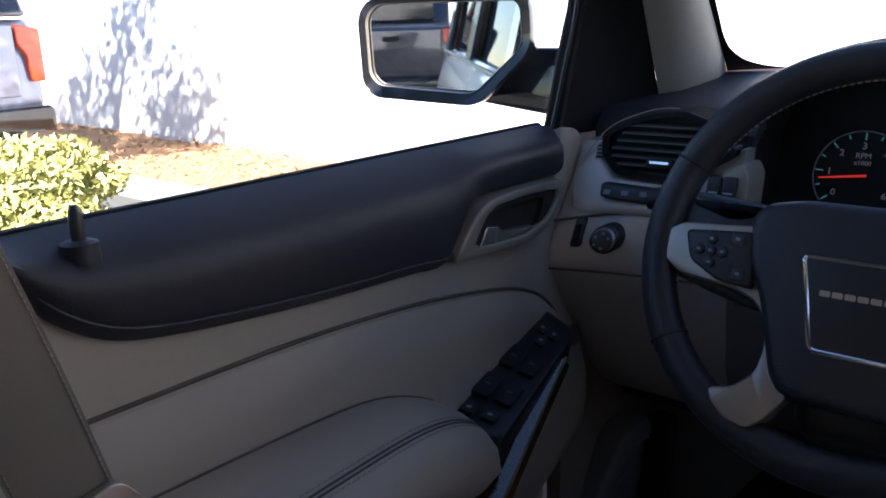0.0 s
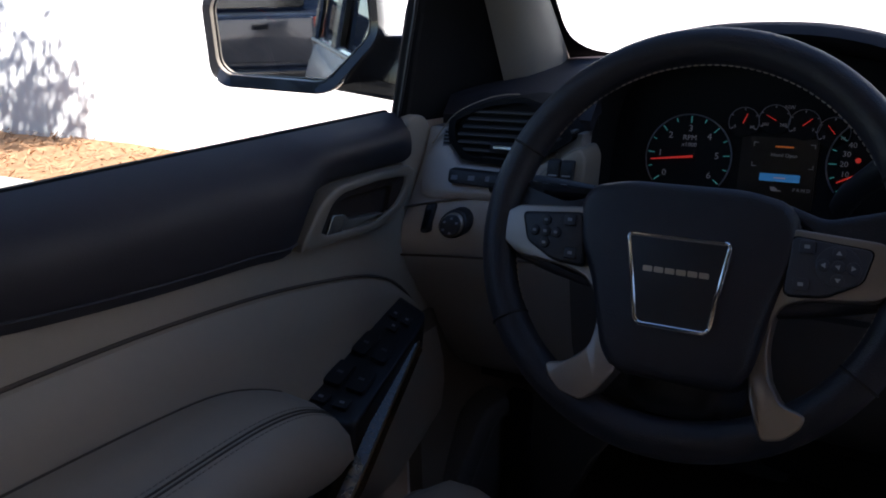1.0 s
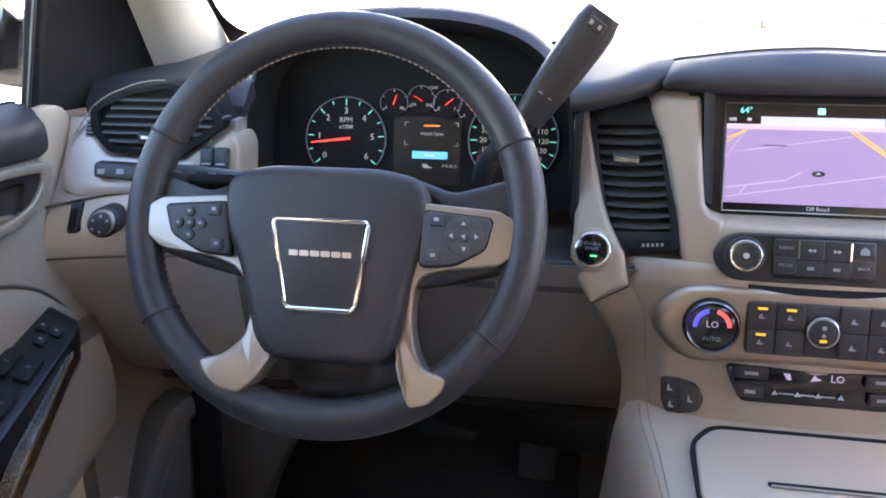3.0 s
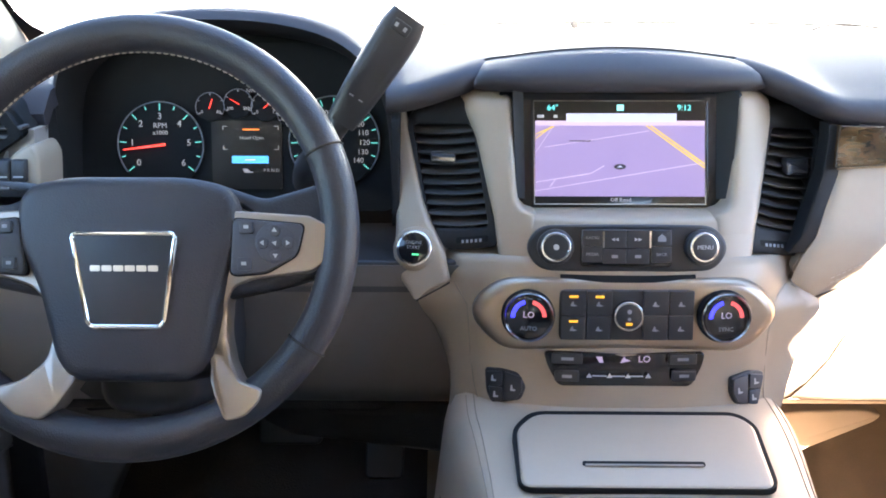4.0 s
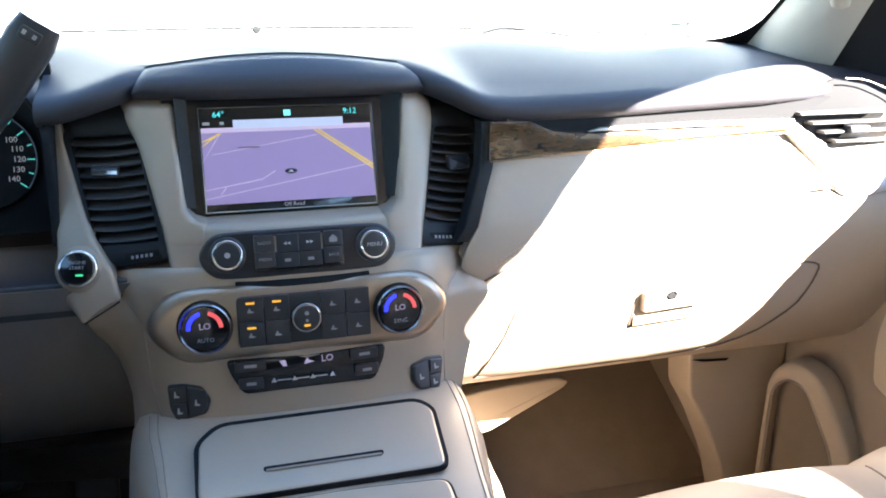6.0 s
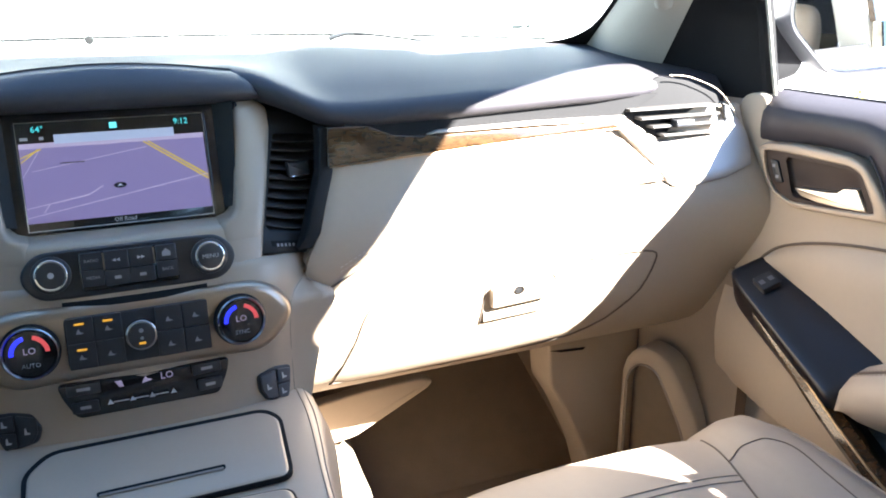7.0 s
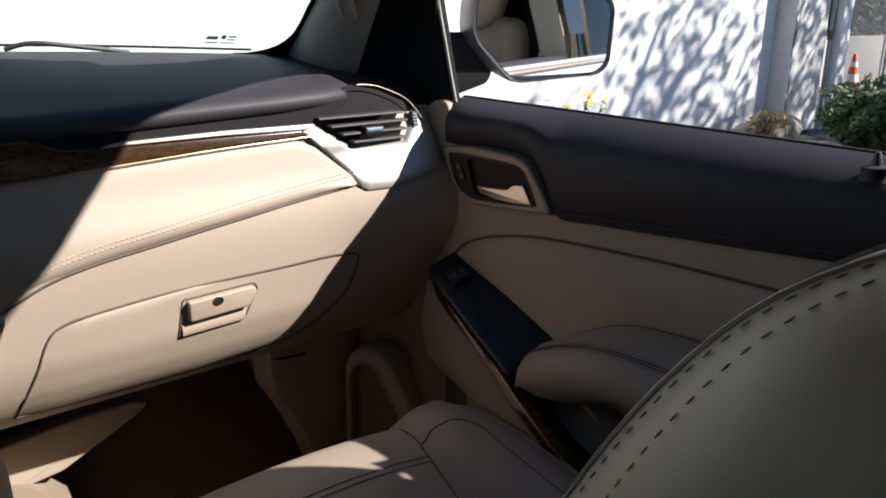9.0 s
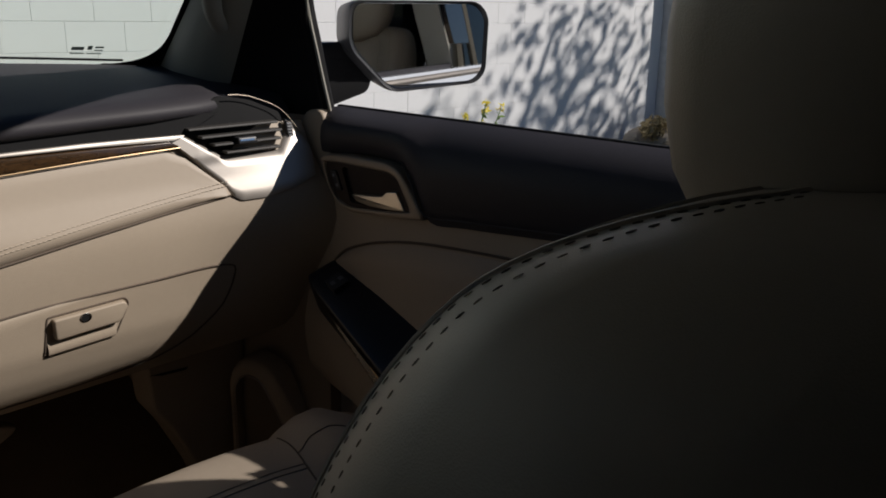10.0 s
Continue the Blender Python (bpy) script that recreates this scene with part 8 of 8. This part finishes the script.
    rings = []
    for k in range(13):
        q = -1 + 2 * k / 12
        z = 1.512 + 0.120 * q
        f = (1 - abs(q) ** (4 if q > 0 else 2.4)) ** (0.4 if q > 0 else 0.5) if abs(q) < 1 else 0.12
        low = 0.55 if q > 0 else 0.32
        hw, hd = 0.157 * (low + (1 - low) * f) * (1 - 0.06 * q), 0.055 * (0.4 + 0.6 * f)
        yc = -0.922 + head - 0.02 * q
        rings.append([Vector((xc + hw * math.copysign(abs(math.cos(a)) ** 0.55, math.cos(a)), yc + hd * math.copysign(abs(math.sin(a)) ** 0.6, math.sin(a)), z)) for a in (2 * math.pi * j / 28 for j in range(28))])
    bm = bmesh.new()
    add_rings(bm, rings)
    part("headrest", bm, SEATHIDE, t, "beige leather headrest", sharp=80)
    return t


def build_seat_belt():
    t = thing("seat_belt", (-0.70, -0.72, 0.9), "grey woven seat belt hanging beside the door pillar", "seat belt")
    front = [Vector(p) for p in ((-0.735, -0.86, 1.70), (-0.705, -0.772, 1.46), (-0.700, -0.745, 1.367), (-0.700, -0.717, 1.258), (-0.701, -0.690, 1.13), (-0.705, -0.665, 0.95), (-0.71, -0.66, 0.82))]
    line = curve_through(front, 6)
    across = Vector((-0.010, -0.046, -0.010))
    rows = [[p + across * f + Vector((0.0012 * math.sin(f * math.pi), 0, 0)) for f in (0, 0.04, 0.25, 0.5, 0.75, 0.96, 1.0)] for p in line]
    strap = part("strap", shell(rows, 0.0016, (-1, 0, 0)), WEBBING, t)
    for f in (0.05, 0.95):
        stitches("stitching", [p + across * f + Vector((0.0008, 0, 0)) for p in line], strap, DARKTHREAD, 0.004, 0.0028, 0.0006)
    tf = lambda u, v, n: Vector((-0.697 + n, -0.722 + u, 1.205 + v))
    part("tongue", prism(rounded([(-0.02, -0.05), (-0.02, 0.02), (0.012, 0.026), (0.032, 0.0), (0.034, -0.05)], 0.008), -0.003, 0.003, tf, 0.001), SATIN, t, "metal latch tongue")


build_dashboard()
build_cluster()
build_stack()
build_wheel()
build_console()
build_footwells()
build_seat(0.408, 0.0, -0.013)
build_seat(-0.425, -0.06, -0.14, 0.8, 0.35)
build_seat_belt()
